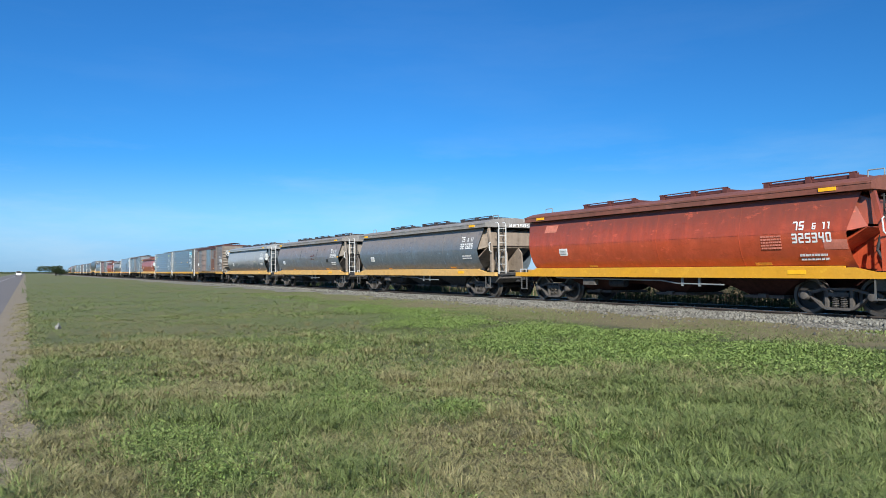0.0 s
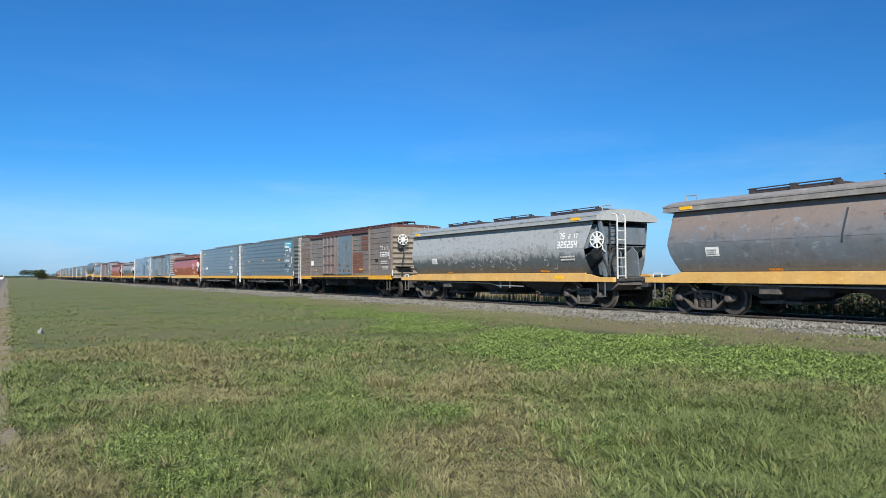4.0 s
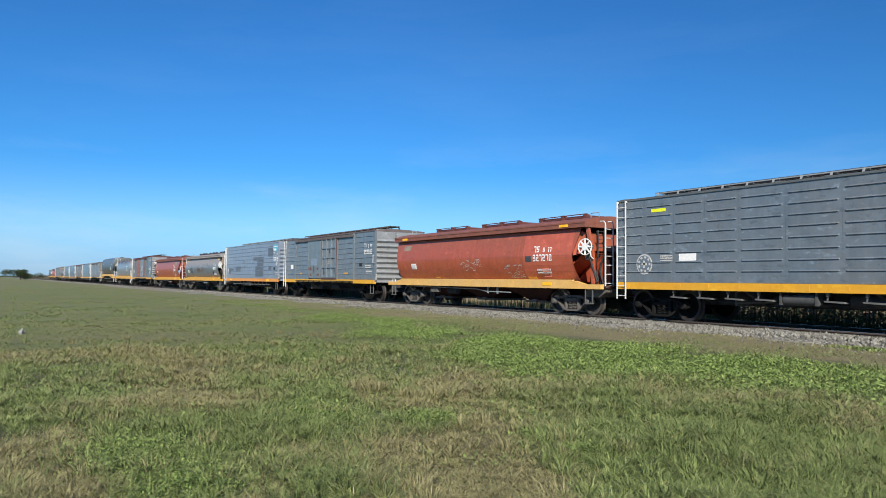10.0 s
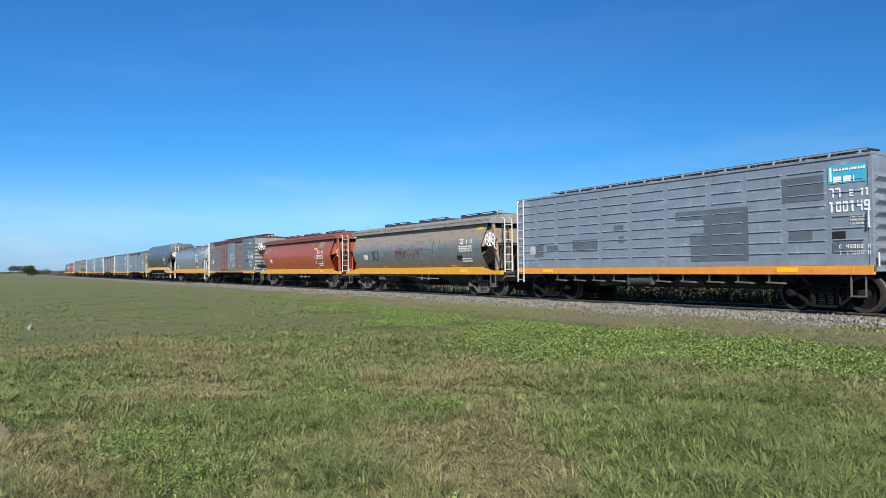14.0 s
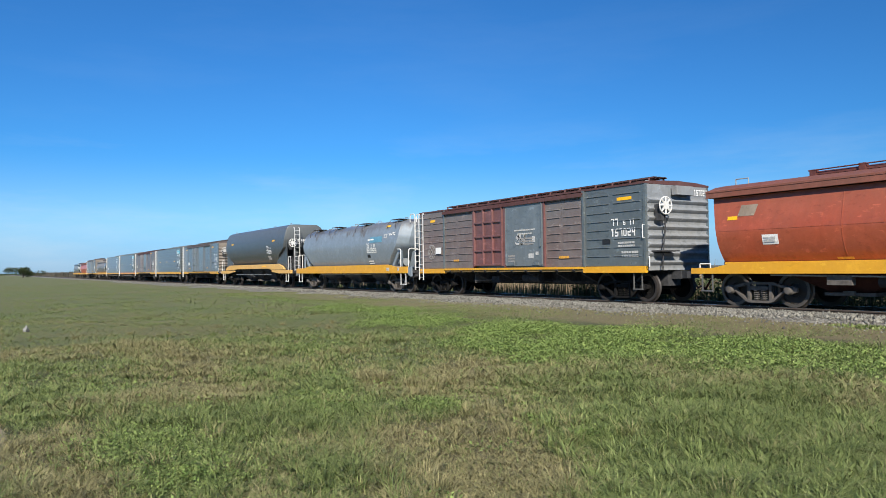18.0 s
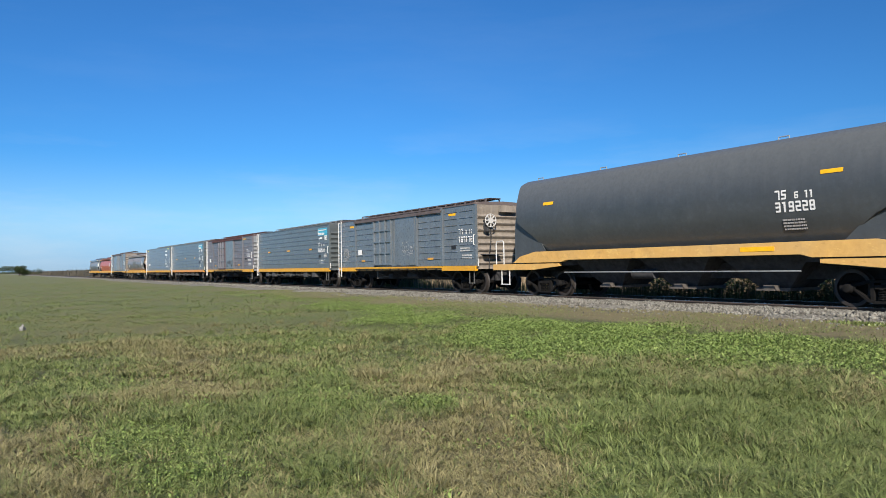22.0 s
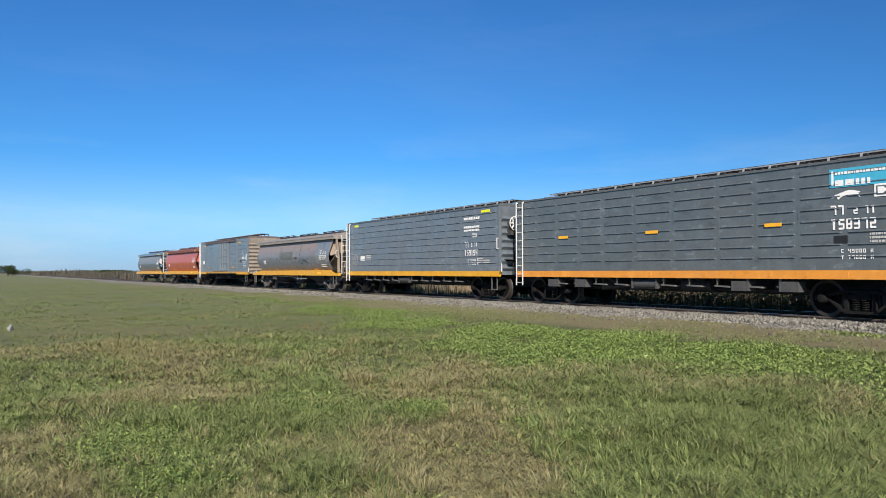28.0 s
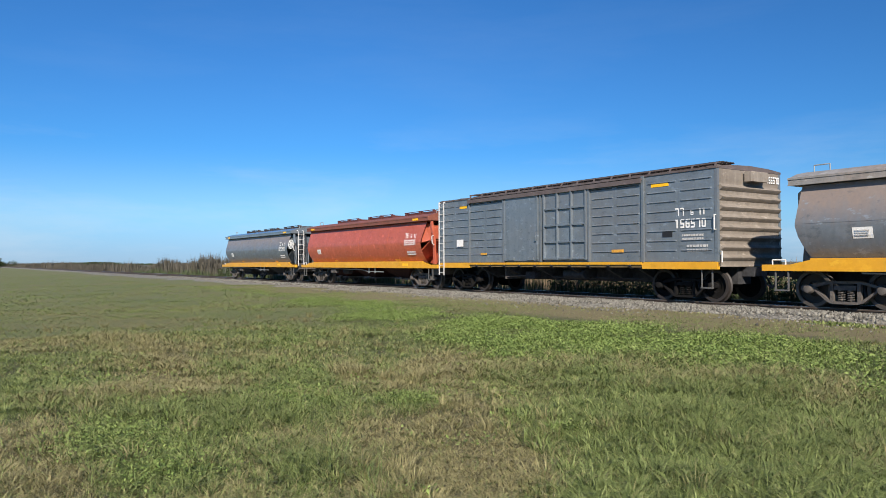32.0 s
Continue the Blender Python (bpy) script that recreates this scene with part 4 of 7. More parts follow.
    for x in (2.35, 6.10, 9.95):
        part("roof_hatch", hat, None, w, "long hinged roof hatch", at=pose(x + 0.75, 0, 0))
    for x in (1.15, 13.85):
        part("grab_iron", shared("roof_grab", lambda: Geo().path([(-0.2, -0.7, 3.36), (-0.2, -0.7, 3.56), (0.2, -0.7, 3.56), (0.2, -0.7, 3.36)], 0.016).mesh("grab_iron", M["galv"])), None, w, at=pose(x, 0, 0))
    # sills and underframe
    for y in (-HW, HW - 0.14):
        s = Geo().slab([(0.0, 0.90), (0.0, 1.06), (0.75, 1.06), (1.25, 1.17), (L - 1.25, 1.17), (L - 0.75, 1.06), (L, 1.06), (L, 0.90)], 1, y - 0.02, y + 0.14)
        part("side_sill", s, M[sill], w, "yellow side sill")
    g = Geo().box(0.1, L - 0.1, -0.32, 0.32, 0.66, 1.08)
    g.box(0.0, 1.4, -HW + 0.13, HW - 0.15, 0.92, 1.04).box(L - 1.4, L, -HW + 0.13, HW - 0.15, 0.92, 1.04)
    part("underframe", g, M[under], w)
    for x in (4.15, 7.47, 10.8):
        g = Geo()
        g.loft([[(x - 1.6, -1.3, 1.0), (x - 1.6, 1.3, 1.0), (x + 1.6, 1.3, 1.0), (x + 1.6, -1.3, 1.0)], [(x - 0.5, -0.75, 0.42), (x - 0.5, 0.75, 0.42), (x + 0.5, 0.75, 0.42), (x + 0.5, -0.75, 0.42)]])
        part("discharge_chute", g, M[under], w)
        part("chute_gate", Geo().box(x - 0.62, x + 0.62, -0.85, 0.85, 0.34, 0.42).box(x - 0.1, x + 0.16, -0.96, -0.85, 0.36, 0.46), M["cast"], w)
    g = Geo().path([(2.4, -1.36, 0.86), (7.6, -1.36, 0.80), (8.2, -1.36, 0.72), (9.9, -1.36, 0.70)], 0.022)
    g.box(8.35, 8.42, -1.38, -1.33, 0.64, 0.92).box(9.0, 9.07, -1.38, -1.33, 0.64, 0.92)
    part("brake_rod", g, M["galv"], w)
    g = Geo().rod((5.0, -1.05, 0.70), (5.7, -1.05, 0.70), 0.14, 12)
    part("air_reservoir", g, M["under"], w, "", True)
    part("valve_box", Geo().box(3.9, 4.5, -1.38, -1.2, 0.62, 0.86), M["cast"], w)
    add_bogies(w, (1.87, L - 1.87))
    add_couplers(w, L, "under" if under == "under" else "under_red")
    lad = shared("ladder_end", lambda: ladder_geo(1.0, 3.02, 0.36, 0.30, True, 0.018).mesh("ladder", M["handrail"]))
    part("ladder", lad, None, w, "white end ladder with hooked top", at=pose(L - 0.02, -1.32, 0, 0, 0, 90))
    part("ladder", lad, None, w, at=pose(0.02, 1.32, 0, 0, 0, -90))
    st = shared("stirrup", lambda: stirrup_geo().mesh("step", M["step_steel"]))
    part("step", st, None, w, at=pose(L - 0.75, -HW + 0.03, 0))
    part("step", st, None, w, at=pose(0.35, -HW + 0.03, 0))
    part("grab_iron", Geo().path([(L - 0.62, -1.30, 2.35), (L - 0.60, -1.40, 2.3), (L - 0.57, -1.40, 2.0), (L - 0.55, -1.30, 1.92)], 0.02), M["handrail"], w)
    g = Geo().path([(0.25, -1.44, 1.02), (0.25, -1.44, 1.18), (0.6, -1.44, 1.18), (0.6, -1.44, 1.02)], 0.018)
    part("grab_iron", g, M["handrail"], w)
    if wheel:
        part("brake_wheel", shared(("brake_wheel", True), lambda: wheel_geo().mesh("brake_wheel", M["handrail"])), None, w, "white hand-brake wheel", at=pose(L - 0.78, -1.47, 2.33, 0, 0, -78))
        part("brake_gear", Geo().path([(L - 0.78, -1.36, 2.3), (L - 0.62, -1.34, 1.8), (L - 0.5, -1.2, 1.2), (L - 0.9, -1.1, 0.6)], 0.03).box(L - 0.9, L - 0.66, -1.34, -1.2, 1.9, 2.4), M["under"], w)
    return w


def hatch_geo():
    """One of three long roof hatches, about 2.6 m, hinged, with end clamps."""
    g = Geo()
    g.slab([(-0.5, 3.44), (-0.5, 3.50), (-0.42, 3.54), (0.42, 3.54), (0.5, 3.50), (0.5, 3.44)], 0, 0.0, 2.5)
    g.box(-0.06, 0.10, -0.56, -0.40, 3.42, 3.58).box(1.2, 1.36, -0.56, -0.40, 3.42, 3.60).box(2.4, 2.56, -0.56, -0.40, 3.42, 3.57)
    g.rod((-0.1, -0.55, 3.56), (2.6, -0.55, 3.58), 0.018, 5)
    return g


def platform_rails(w, x0, x1, y, z, mat="handrail"):
    g = Geo().path([(x0, y, z), (x0, y, z + 0.85), (x0 + 0.06, y, z + 0.95), (x1 - 0.05, y, z + 0.95), (x1, y, z + 0.86), (x1, y, z)], 0.022)
    return part("handrail", g, M[mat], w)


def finer(prof):
    """A section of (z, half width) that bulges smoothly through the given points."""
    out = []
    for i in range(len(prof) - 1):
        q = [np.array(prof[min(max(k, 0), len(prof) - 1)]) for k in (i - 1, i, i + 1, i + 2)]
        for u in (0.0, 0.25, 0.5, 0.75):
            p = 0.5 * (2 * q[1] + (q[2] - q[0]) * u + (2 * q[0] - 5 * q[1] + 4 * q[2] - q[3]) * u * u + (3 * q[1] - q[0] - 3 * q[2] + q[3]) * u ** 3)
            out.append((float(p[0]), float(p[1])))
    return out + [tuple(prof[-1])]


def smooth_hopper(label, L, body, sill, prof, left, right, sill_pts, sub, bog, post_x, wheel, walk):
    """Smooth-sided hopper on a long frame with open end platforms: prof is (z, half width), left and right give the body's end at each of those heights."""
    w = thing("hopper_wagon", label=label, category="hopper wagon", group="freight wagons of the train")
    g = Geo()
    rings = []
    for z, h in finer(prof):
        a, b = (float(np.interp(z, [p[0] for p in prof], e)) for e in (left, right))
        c, e = (0.10, 0.035) if walk else (min(0.48, h * 0.4), 0.42)
        rings.append([(a, -h + c, z), (a + e, -h, z), (b - e, -h, z), (b, -h + c, z), (b, h - c, z), (b - e, h, z), (a + e, h, z), (a, h - c, z)])
    g.loft(rings)
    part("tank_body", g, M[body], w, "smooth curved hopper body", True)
    # frame
    for y in (-HW, HW - 0.12):
        for pts in sill_pts:
            part("side_sill", Geo().slab(pts, 1, y - 0.02, y + 0.12), M[sill], w, "orange-yellow side sill")
    g = Geo().box(0.1, L - 0.1, -0.32, 0.32, 0.66, 1.1)
    g.box(0.0, 3.0, -HW + 0.11, HW - 0.13, 0.95, 1.08).box(L - 3.0, L, -HW + 0.11, HW - 0.13, 0.95, 1.08)
    if walk:
        g.box(1.6, 4.4, -1.3, 1.3, 1.1, 1.3).box(L - 4.4, L - 1.6, -1.3, 1.3, 1.1, 1.3)
    part("underframe", g, M["under"], w)
    for x in sub:
        g = Geo().loft([[(x - 1.5, -1.25, 1.45), (x - 1.5, 1.25, 1.45), (x + 1.5, 1.25, 1.45), (x + 1.5, -1.25, 1.45)], [(x - 0.45, -0.6, 0.42), (x - 0.45, 0.6, 0.42), (x + 0.45, 0.6, 0.42), (x + 0.45, -0.6, 0.42)]])
        part("discharge_chute", g, M["under"], w)
        part("chute_gate", Geo().box(x - 0.5, x + 0.5, -0.7, 0.7, 0.34, 0.42).box(x - 0.12, x + 0.2, -0.95, -0.7, 0.35, 0.5), M["cast"], w)
    part("air_reservoir", Geo().rod((sub[0] + 1.3, -0.95, 0.8), (sub[0] + 2.2, -0.95, 0.8), 0.16, 12), M["under"], w, "", True)
    part("brake_rod", Geo().rod((4.0, -1.34, 0.86), (L - 4.5, -1.34, 0.88), 0.02, 6), M["galv"], w)
    # slope-sheet gussets and end posts
    zs = [p[0] for p in prof]
    for s, e, px in ((1, right, post_x[1]), (-1, left, post_x[0])):
        zt = zs[2]
        for y in (-1.32 if walk else -1.36, 1.28):
            if walk:
                part("end_gusset", Geo().slab([(e[0] - 0.1 * s, prof[0][0] - 0.1), (e[1] - 0.2 * s, prof[1][0]), (e[2] - 0.3 * s, zt), (e[3] - 0.3 * s, zs[4] - 0.15), (e[3] - 0.02 * s, zs[4] - 0.15), (px, zt), (px + 0.05 * s, prof[0][0] - 0.42)], 1, y, y + 0.04), M[body], w)
            else:
                # open triangular bracket on the platform
                g = Geo().slab([(e[0] + 0.10 * s, 1.18), (e[0] + 0.32 * s, 1.18), (e[2] - 0.22 * s, zt - 0.22), (e[2] - 0.40 * s, zt - 0.18)], 1, y, y + 0.06)
                g.slab([(e[0] + 0.34 * s, 1.18), (e[2] - 0.28 * s, 1.18), (e[2] - 0.28 * s, 1.30), (e[0] + 0.40 * s, 1.30)], 1, y, y + 0.06)
                g.slab([(e[2] - 0.26 * s, 1.18), (e[2] - 0.12 * s, 1.18), (e[2] - 0.12 * s, zt - 0.25), (e[2] - 0.20 * s, zt - 0.25)], 1, y + 0.002, y + 0.058)
                part("end_bracket", g, M[body], w)
        for y in (-0.5, 0.5):
            if walk:
                p = [(e[0] - 0.1 * s, prof[0][0] - 0.2), (px - 0.25 * s, prof[0][0] - 0.5), (px - 0.25 * s, zt - 0.3), (e[2] - 0.3 * s, zt)]
            else:
                p = [(e[1], 1.1), (e[1] + 0.3 * s, 1.1), (e[2] - 0.15 * s, zt - 0.4), (e[2] - 0.45 * s, zt - 0.3)]
            part("end_gusset", Geo().slab(p, 1, y - 0.04, y + 0.04), M[body], w)
        part("air_tank", Geo().rod((e[1] - 0.15 * s, -0.95, 1.5), (e[1] + 0.5 * s, -0.95, 1.5), 0.19, 14), M["galv"], w, "", True)
        part("end_beam", Geo().slab([(px + 0.3 * s, 1.08), (px + 0.75 * s, 1.08), (px + 0.75 * s, 0.78), (px + 0.55 * s, 0.70), (px + 0.1 * s, 0.70)], 1, -1.2, 1.2), M["under"], w)
    lad = shared(("ladder_tall", walk), lambda: ladder_geo(0.0, 2.85 if walk else 2.6, 0.36, 0.30, 1 if walk else 2, 0.018 if walk else 0.024).mesh("ladder", M["handrail"]))
    part("ladder", lad, None, w, "white end ladder", at=pose(L - (0.75 if walk else 0.52), -0.95, 1.1, 0, 0, 90))
    part("ladder", lad, None, w, at=pose(0.75 if walk else 0.52, 0.95, 1.1, 0, 0, -90))
    for a, b in ((0.12, 0.62), (L - 0.62, L - 0.12)) if walk else ():
        platform_rails(w, a, b, -HW + 0.05, 1.14)
        platform_rails(w, a, b, HW - 0.05, 1.14)
    for s, x in () if walk else ((1, L - 0.25), (-1, 0.25)):
        for y in (-HW + 0.05, HW - 0.05):
            part("handrail", Geo().path([(x - 0.8 * s, y, 1.2), (x - 0.8 * s, y, 2.05), (x - 0.86 * s, y, 2.14), (x - 1.15 * s, y, 2.14)], 0.024), M["handrail"], w, "white bent handrail")
            k = math.copysign(1, y)
            part("handrail", Geo().path([(x, y, 1.2), (x, y, 2.05), (x, y - 0.08 * k, 2.14), (x, y - 0.5 * k, 2.14)], 0.024), M["handrail"], w)
            part("end_plate", Geo().slab([(x - 0.14 * s, 0.96), (x - 0.14 * s, 1.25), (x + 0.28 * s, 1.25), (x + 0.28 * s, 0.78), (x + 0.16 * s, 0.78)], 1, y - 0.03, y + 0.05), M[body], w, "grey end plate of the frame")
        g = Geo().path([(x, -0.84, 2.14), (x + 0.1 * s, -0.6, 2.14), (x + 0.1 * s, 0.84, 2.14)], 0.02)
        for y in (-0.5, 0.2, 0.84):
            g.rod((x + 0.1 * s, y, 1.05), (x + 0.1 * s, y, 2.14), 0.02, 6)
        part("end_railing", g, M["under"], w, "dark end railing")
    st = shared("stirrup_wide", lambda: stirrup_geo(0.5, 0.40, 0.95).mesh("step", M["handrail"]))
    part("step", st, None, w, at=pose(L - 1.0, -HW + 0.03, 0))
    part("step", st, None, w, at=pose(0.5, -HW + 0.03, 0))
    add_bogies(w, bog, "cast_shaded" if walk else "cast")
    add_couplers(w, L)
    top = prof[-1][0]
    iron = shared(("top_iron", top), lambda: Geo().path([(-0.15, -0.75, top - 0.12), (-0.15, -0.75, top + 0.1), (0.15, -0.75, top + 0.1), (0.15, -0.75, top - 0.12)], 0.016).mesh("grab_iron", M["galv"]))
    for i in range(5):
        part("grab_iron", iron, None, w, at=pose(left[-1] + 0.6 + i * (right[-1] - left[-1] - 1.2) / 4, 0, 0))
    for i in range(4):
        x = left[-1] + 1.6 + i * (right[-1] - left[-1] - 3.2) / 3
        part("roof_hatch", shared(("dome", body), lambda: Geo().slab([(0.32 * math.cos(k * 0.524), 0.32 * math.sin(k * 0.524)) for k in range(12)], 2, 0, 0.12).mesh("roof_hatch", M[body])), None, w, "round loading hatch", at=pose(x, 0, top - 0.02))
    if wheel:
        brake_wheel(w, post_x[1] - 0.2, z=3.05, y=-0.95)
    return w

# ---------------------------------------------------------------- ground, track and plants


def ground_z(x, y):
    """Height of the ground: level by the road, rising gently towards the track bed."""
    t = np.clip((np.asarray(y, float) - 6.0) / 9.0, 0, 1)
    return 0.16 * t * t * (3 - 2 * t) + 0.0 * np.asarray(x)


def rolls(x, y):
    return 0.03 * np.sin(x * 0.61 + y * 0.37) * np.sin(y * 0.53 - x * 0.2) + 0.015 * np.sin(x * 1.7) * np.sin(y * 1.9 + 1)


def sheet(name, xs, ys, height, mat, label, category="", kind="structure"):
    X, Y = np.meshgrid(xs, ys)
    Z = height(X, Y)
    v = np.stack([X, Y, Z], -1).reshape(-1, 3)
    nx, ny = len(xs), len(ys)
    i = (np.arange(ny - 1)[:, None] * nx + np.arange(nx - 1)[None]).ravel()
    f = np.stack([i, i + 1, i + 1 + nx, i + nx], 1)
    me = mesh_from(name, v, f)
    me.materials.append(mat)
    me.polygons.foreach_set("use_smooth", [True] * len(me.polygons))
    return tagged(new(name, me), label, category, kind=kind)


def mesh_from(name, v, f):
    """A mesh from arrays of vertices and of faces of one size."""
    me = bpy.data.meshes.new(name)
    k = f.shape[1]
    me.vertices.add(len(v))
    me.vertices.foreach_set("co", np.ascontiguousarray(v, np.float32).ravel())
    me.loops.add(f.size)
    me.loops.foreach_set("vertex_index", np.ascontiguousarray(f, np.int32).ravel())
    me.polygons.add(len(f))
    me.polygons.foreach_set("loop_start", np.arange(0, f.size, k, dtype=np.int32))
    me.polygons.foreach_set("loop_total", np.full(len(f), k, np.int32))
    me.update(calc_edges=True)
    me.validate()
    return me


def ground_material():
    m, n, l, b = material("mown_grass_soil", 0.95)
    g = n.new("ShaderNodeNewGeometry")
    pos = g.outputs["Position"]
    n1, n2, n3 = noise_of(n, l, pos, 0.18, 5, 0.65), noise_of(n, l, pos, 1.3, 6, 0.7), noise_of(n, l, pos, 22, 6, 0.75)
    # soil and specks kept dark: the shade between blades is in their colour
    c = mixer(n, l, ramp(n, l, n1, 0.36, 0.64), (0.045, 0.055, 0.017), (0.069, 0.064, 0.027))
    c = mixer(n, l, ramp(n, l, n2, 0.42, 0.68, 0, 0.75), c, (0.035, 0.053, 0.013))
    at = n.new("ShaderNodeAttribute")
    at.attribute_name = "dryness"
    c = mixer(n, l, ramp(n, l, at.outputs["Fac"], 0.02, 0.28, 0, 0.85), c, (0.150, 0.118, 0.062))
    c = mixer(n, l, ramp(n, l, n3, 0.46, 0.72, 0, 0.7), c, (0.024, 0.024, 0.011))
    c = mixer(n, l, ramp(n, l, n3, 0.30, 0.44, 0.35, 0), c, (0.138, 0.117, 0.064))
    sep = n.new("ShaderNodeSeparateXYZ")
    l.new(pos, sep.inputs[0])
    # thin old turf away from the camera, with the soil matted over
    turf = mixer(n, l, ramp(n, l, n1, 0.36, 0.64), (0.104, 0.132, 0.038), (0.148, 0.137, 0.058))
    turf = mixer(n, l, ramp(n, l, n2, 0.42, 0.68, 0, 0.6), turf, (0.104, 0.137, 0.046))
    c = mixer(n, l, ramp(n, l, sep.outputs[0], -9, -22, 0, 1), c, turf)
    wob = n.new("ShaderNodeMath")
    wob.operation = "MULTIPLY_ADD"
    l.new(n2, wob.inputs[0])
    wob.inputs[1].default_value = 2.2
    l.new(sep.outputs[1], wob.inputs[2])
    # bare strip beside the track, then fields beyond it
    thin = n.new("ShaderNodeMath")
    thin.operation = "MULTIPLY"
    l.new(ramp(n, l, wob.outputs[0], 13.3, 14.0, 0, 0.8), thin.inputs[0])
    l.new(ramp(n, l, sep.outputs[0], -48, -22, 0.15, 1), thin.inputs[1])
    bare = thin.outputs[0]
    earth = mixer(n, l, ramp(n, l, n3, 0.35, 0.65), (0.145, 0.122, 0.060), (0.225, 0.185, 0.098))
    c = mixer(n, l, bare, c, earth)
    field = ramp(n, l, sep.outputs[1], 22, 24, 0, 1)
    c = mixer(n, l, field, c, mixer(n, l, ramp(n, l, n1, 0.4, 0.6), (0.104, 0.089, 0.052), (0.074, 0.074, 0.033)))
    l.new(c, b.inputs["Base Color"])
    bump(n, l, b, n3, 0.8, 0.05)
    return m


M["ground"] = ground_material()
xs = np.concatenate([[-4200, -2500, -1500, -900, -600, -400, -280, -200, -150, -120], np.arange(-100, -30, 4), np.arange(-30, -16, 0.5), np.arange(-16, 0, 0.25), np.arange(0, 14, 0.5), np.arange(14, 60, 6), [90, 160, 300, 700, 1500, 3000]])
ys = np.concatenate([[-3000, -1200, -500, -200, -80, -40, -20, -14, -10.6], np.arange(-10, -0.5, 0.5), np.arange(-0.5, 7, 0.25), np.arange(7, 24, 0.5), np.arange(24, 60, 6), [90, 160, 320, 700, 1500, 3000, 4200]])
ground = sheet("ground", xs, ys, lambda x, y: ground_z(x, y) + rolls(x, y) * (np.abs(x) < 150) * (y < 16) * (y > 0.5) - 0.06 * ((y < -0.4) & (y > -8.2)), M["ground"], "grassy verge of mixed green and dry turf, flat to the horizon", "ground")

# road beside the verge
def road_material():
    m, n, l, b = material("worn_asphalt", 0.9)
    g = n.new("ShaderNodeNewGeometry")
    f1, f2 = noise_of(n, l, g.outputs["Position"], 0.5, 4), noise_of(n, l, g.outputs["Position"], 40, 5, 0.8)
    c = mixer(n, l, ramp(n, l, f2, 0.35, 0.7), (0.17, 0.155, 0.145), (0.10, 0.095, 0.092))
    c = mixer(n, l, ramp(n, l, f1, 0.4, 0.7, 0, 0.4), c, (0.2, 0.18, 0.165))
    l.new(c, b.inputs["Base Color"])
    bump(n, l, b, f2, 0.6, 0.01)
    return m


M["asphalt"] = road_material()
M["gravel"] = plain("pale_brown_gravel", (0.215, 0.178, 0.122), 0.95, var=0.5, scale=22)
sheet("road", np.concatenate([np.arange(-1500, -60, 40), np.arange(-60, 61, 5)]), np.array([-7.8, -6.0, -4.2, -2.4, -0.6]), lambda x, y: 0.012 - 0.004 * np.abs(y + 4.2), M["asphalt"], "worn grey asphalt road beside the verge", "road")
sheet("road_shoulder", np.concatenate([np.arange(-600, -60, 20), np.arange(-60, 31, 0.5)]), np.linspace(-0.75, 0.17, 9),
      lambda x, y: 0.012 + 0.02 * np.sin(x * 3.1 + y * 5) * np.sin(x * 1.3 - y * 7) * ((y > -0.6) & (y < 0.12)) - 0.03 * (y > 0.12) - 0.02 * np.clip(np.sin(x * 0.9) + 0.4 * np.sin(x * 2.3), 0, 2) * (y > 0.0), M["gravel"], "stony gravel road shoulder", "road shoulder")
g = Geo().box(-1200, 60, -7.45, -7.3, -0.003, 0.006).box(-1200, 60, -3.75, -3.6, 0.0, 0.015)
thing("road_marking", g, M["off_white"], "worn white lines on the asphalt", "road marking", kind="structure")

# track bed
def ballast_material():
    m, n, l, b = material("grey_ballast", 0.9)
    g = n.new("ShaderNodeNewGeometry")
    v = n.new("ShaderNodeTexVoronoi")
    v.inputs["Scale"].default_value = 16
    l.new(g.outputs["Position"], v.inputs["Vector"])
    f = noise_of(n, l, g.outputs["Position"], 1.1, 4)
    c = mixer(n, l, ramp(n, l, v.outputs["Color"], 0.2, 0.8), (0.13, 0.126, 0.105), (0.30, 0.29, 0.25))
    c = mixer(n, l, ramp(n, l, f, 0.4, 0.7, 0, 0.5), c, (0.125, 0.105, 0.085))
    l.new(c, b.inputs["Base Color"])
    bump(n, l, b, v.outputs["Distance"], 1.0, 0.06)
    return m


M["ballast"] = ballast_material()


def stone_material():
    m, n, l, b = material("ballast_stones", 0.85)
    g = n.new("ShaderNodeNewGeometry")
    c = mixer(n, l, g.outputs["Random Per Island"], (0.045, 0.045, 0.038), (0.28, 0.275, 0.236))
    f = noise_of(n, l, g.outputs["Position"], 40, 4)
    c = mixer(n, l, ramp(n, l, f, 0.4, 0.75, 0, 0.5), c, (0.15, 0.13, 0.11))
    l.new(c, b.inputs["Base Color"])
    return m


M["stones"] = stone_material()


def bed_z(x, y):
    d = np.abs(y - YC)
    d = d * (1 - 0.36 * np.clip((-30 - x) / 20, 0, 1) * (d > 1.9))      # wider, tidier bed farther along
    z = np.interp(d, [0, 1.45, 1.75, 2.35, 2.75, 3.4], [ZR - 0.135, ZR - 0.125, ZR - 0.135, 0.18, 0.12, 0.02]) - 0.03 * (np.sin(x * 0.83) + np.sin(x * 2.1 + 1)) * (d > 2) * (d < 3)
    return z + 0.02 * np.sin(x * 2.3) * np.sin(y * 3.1 + x)


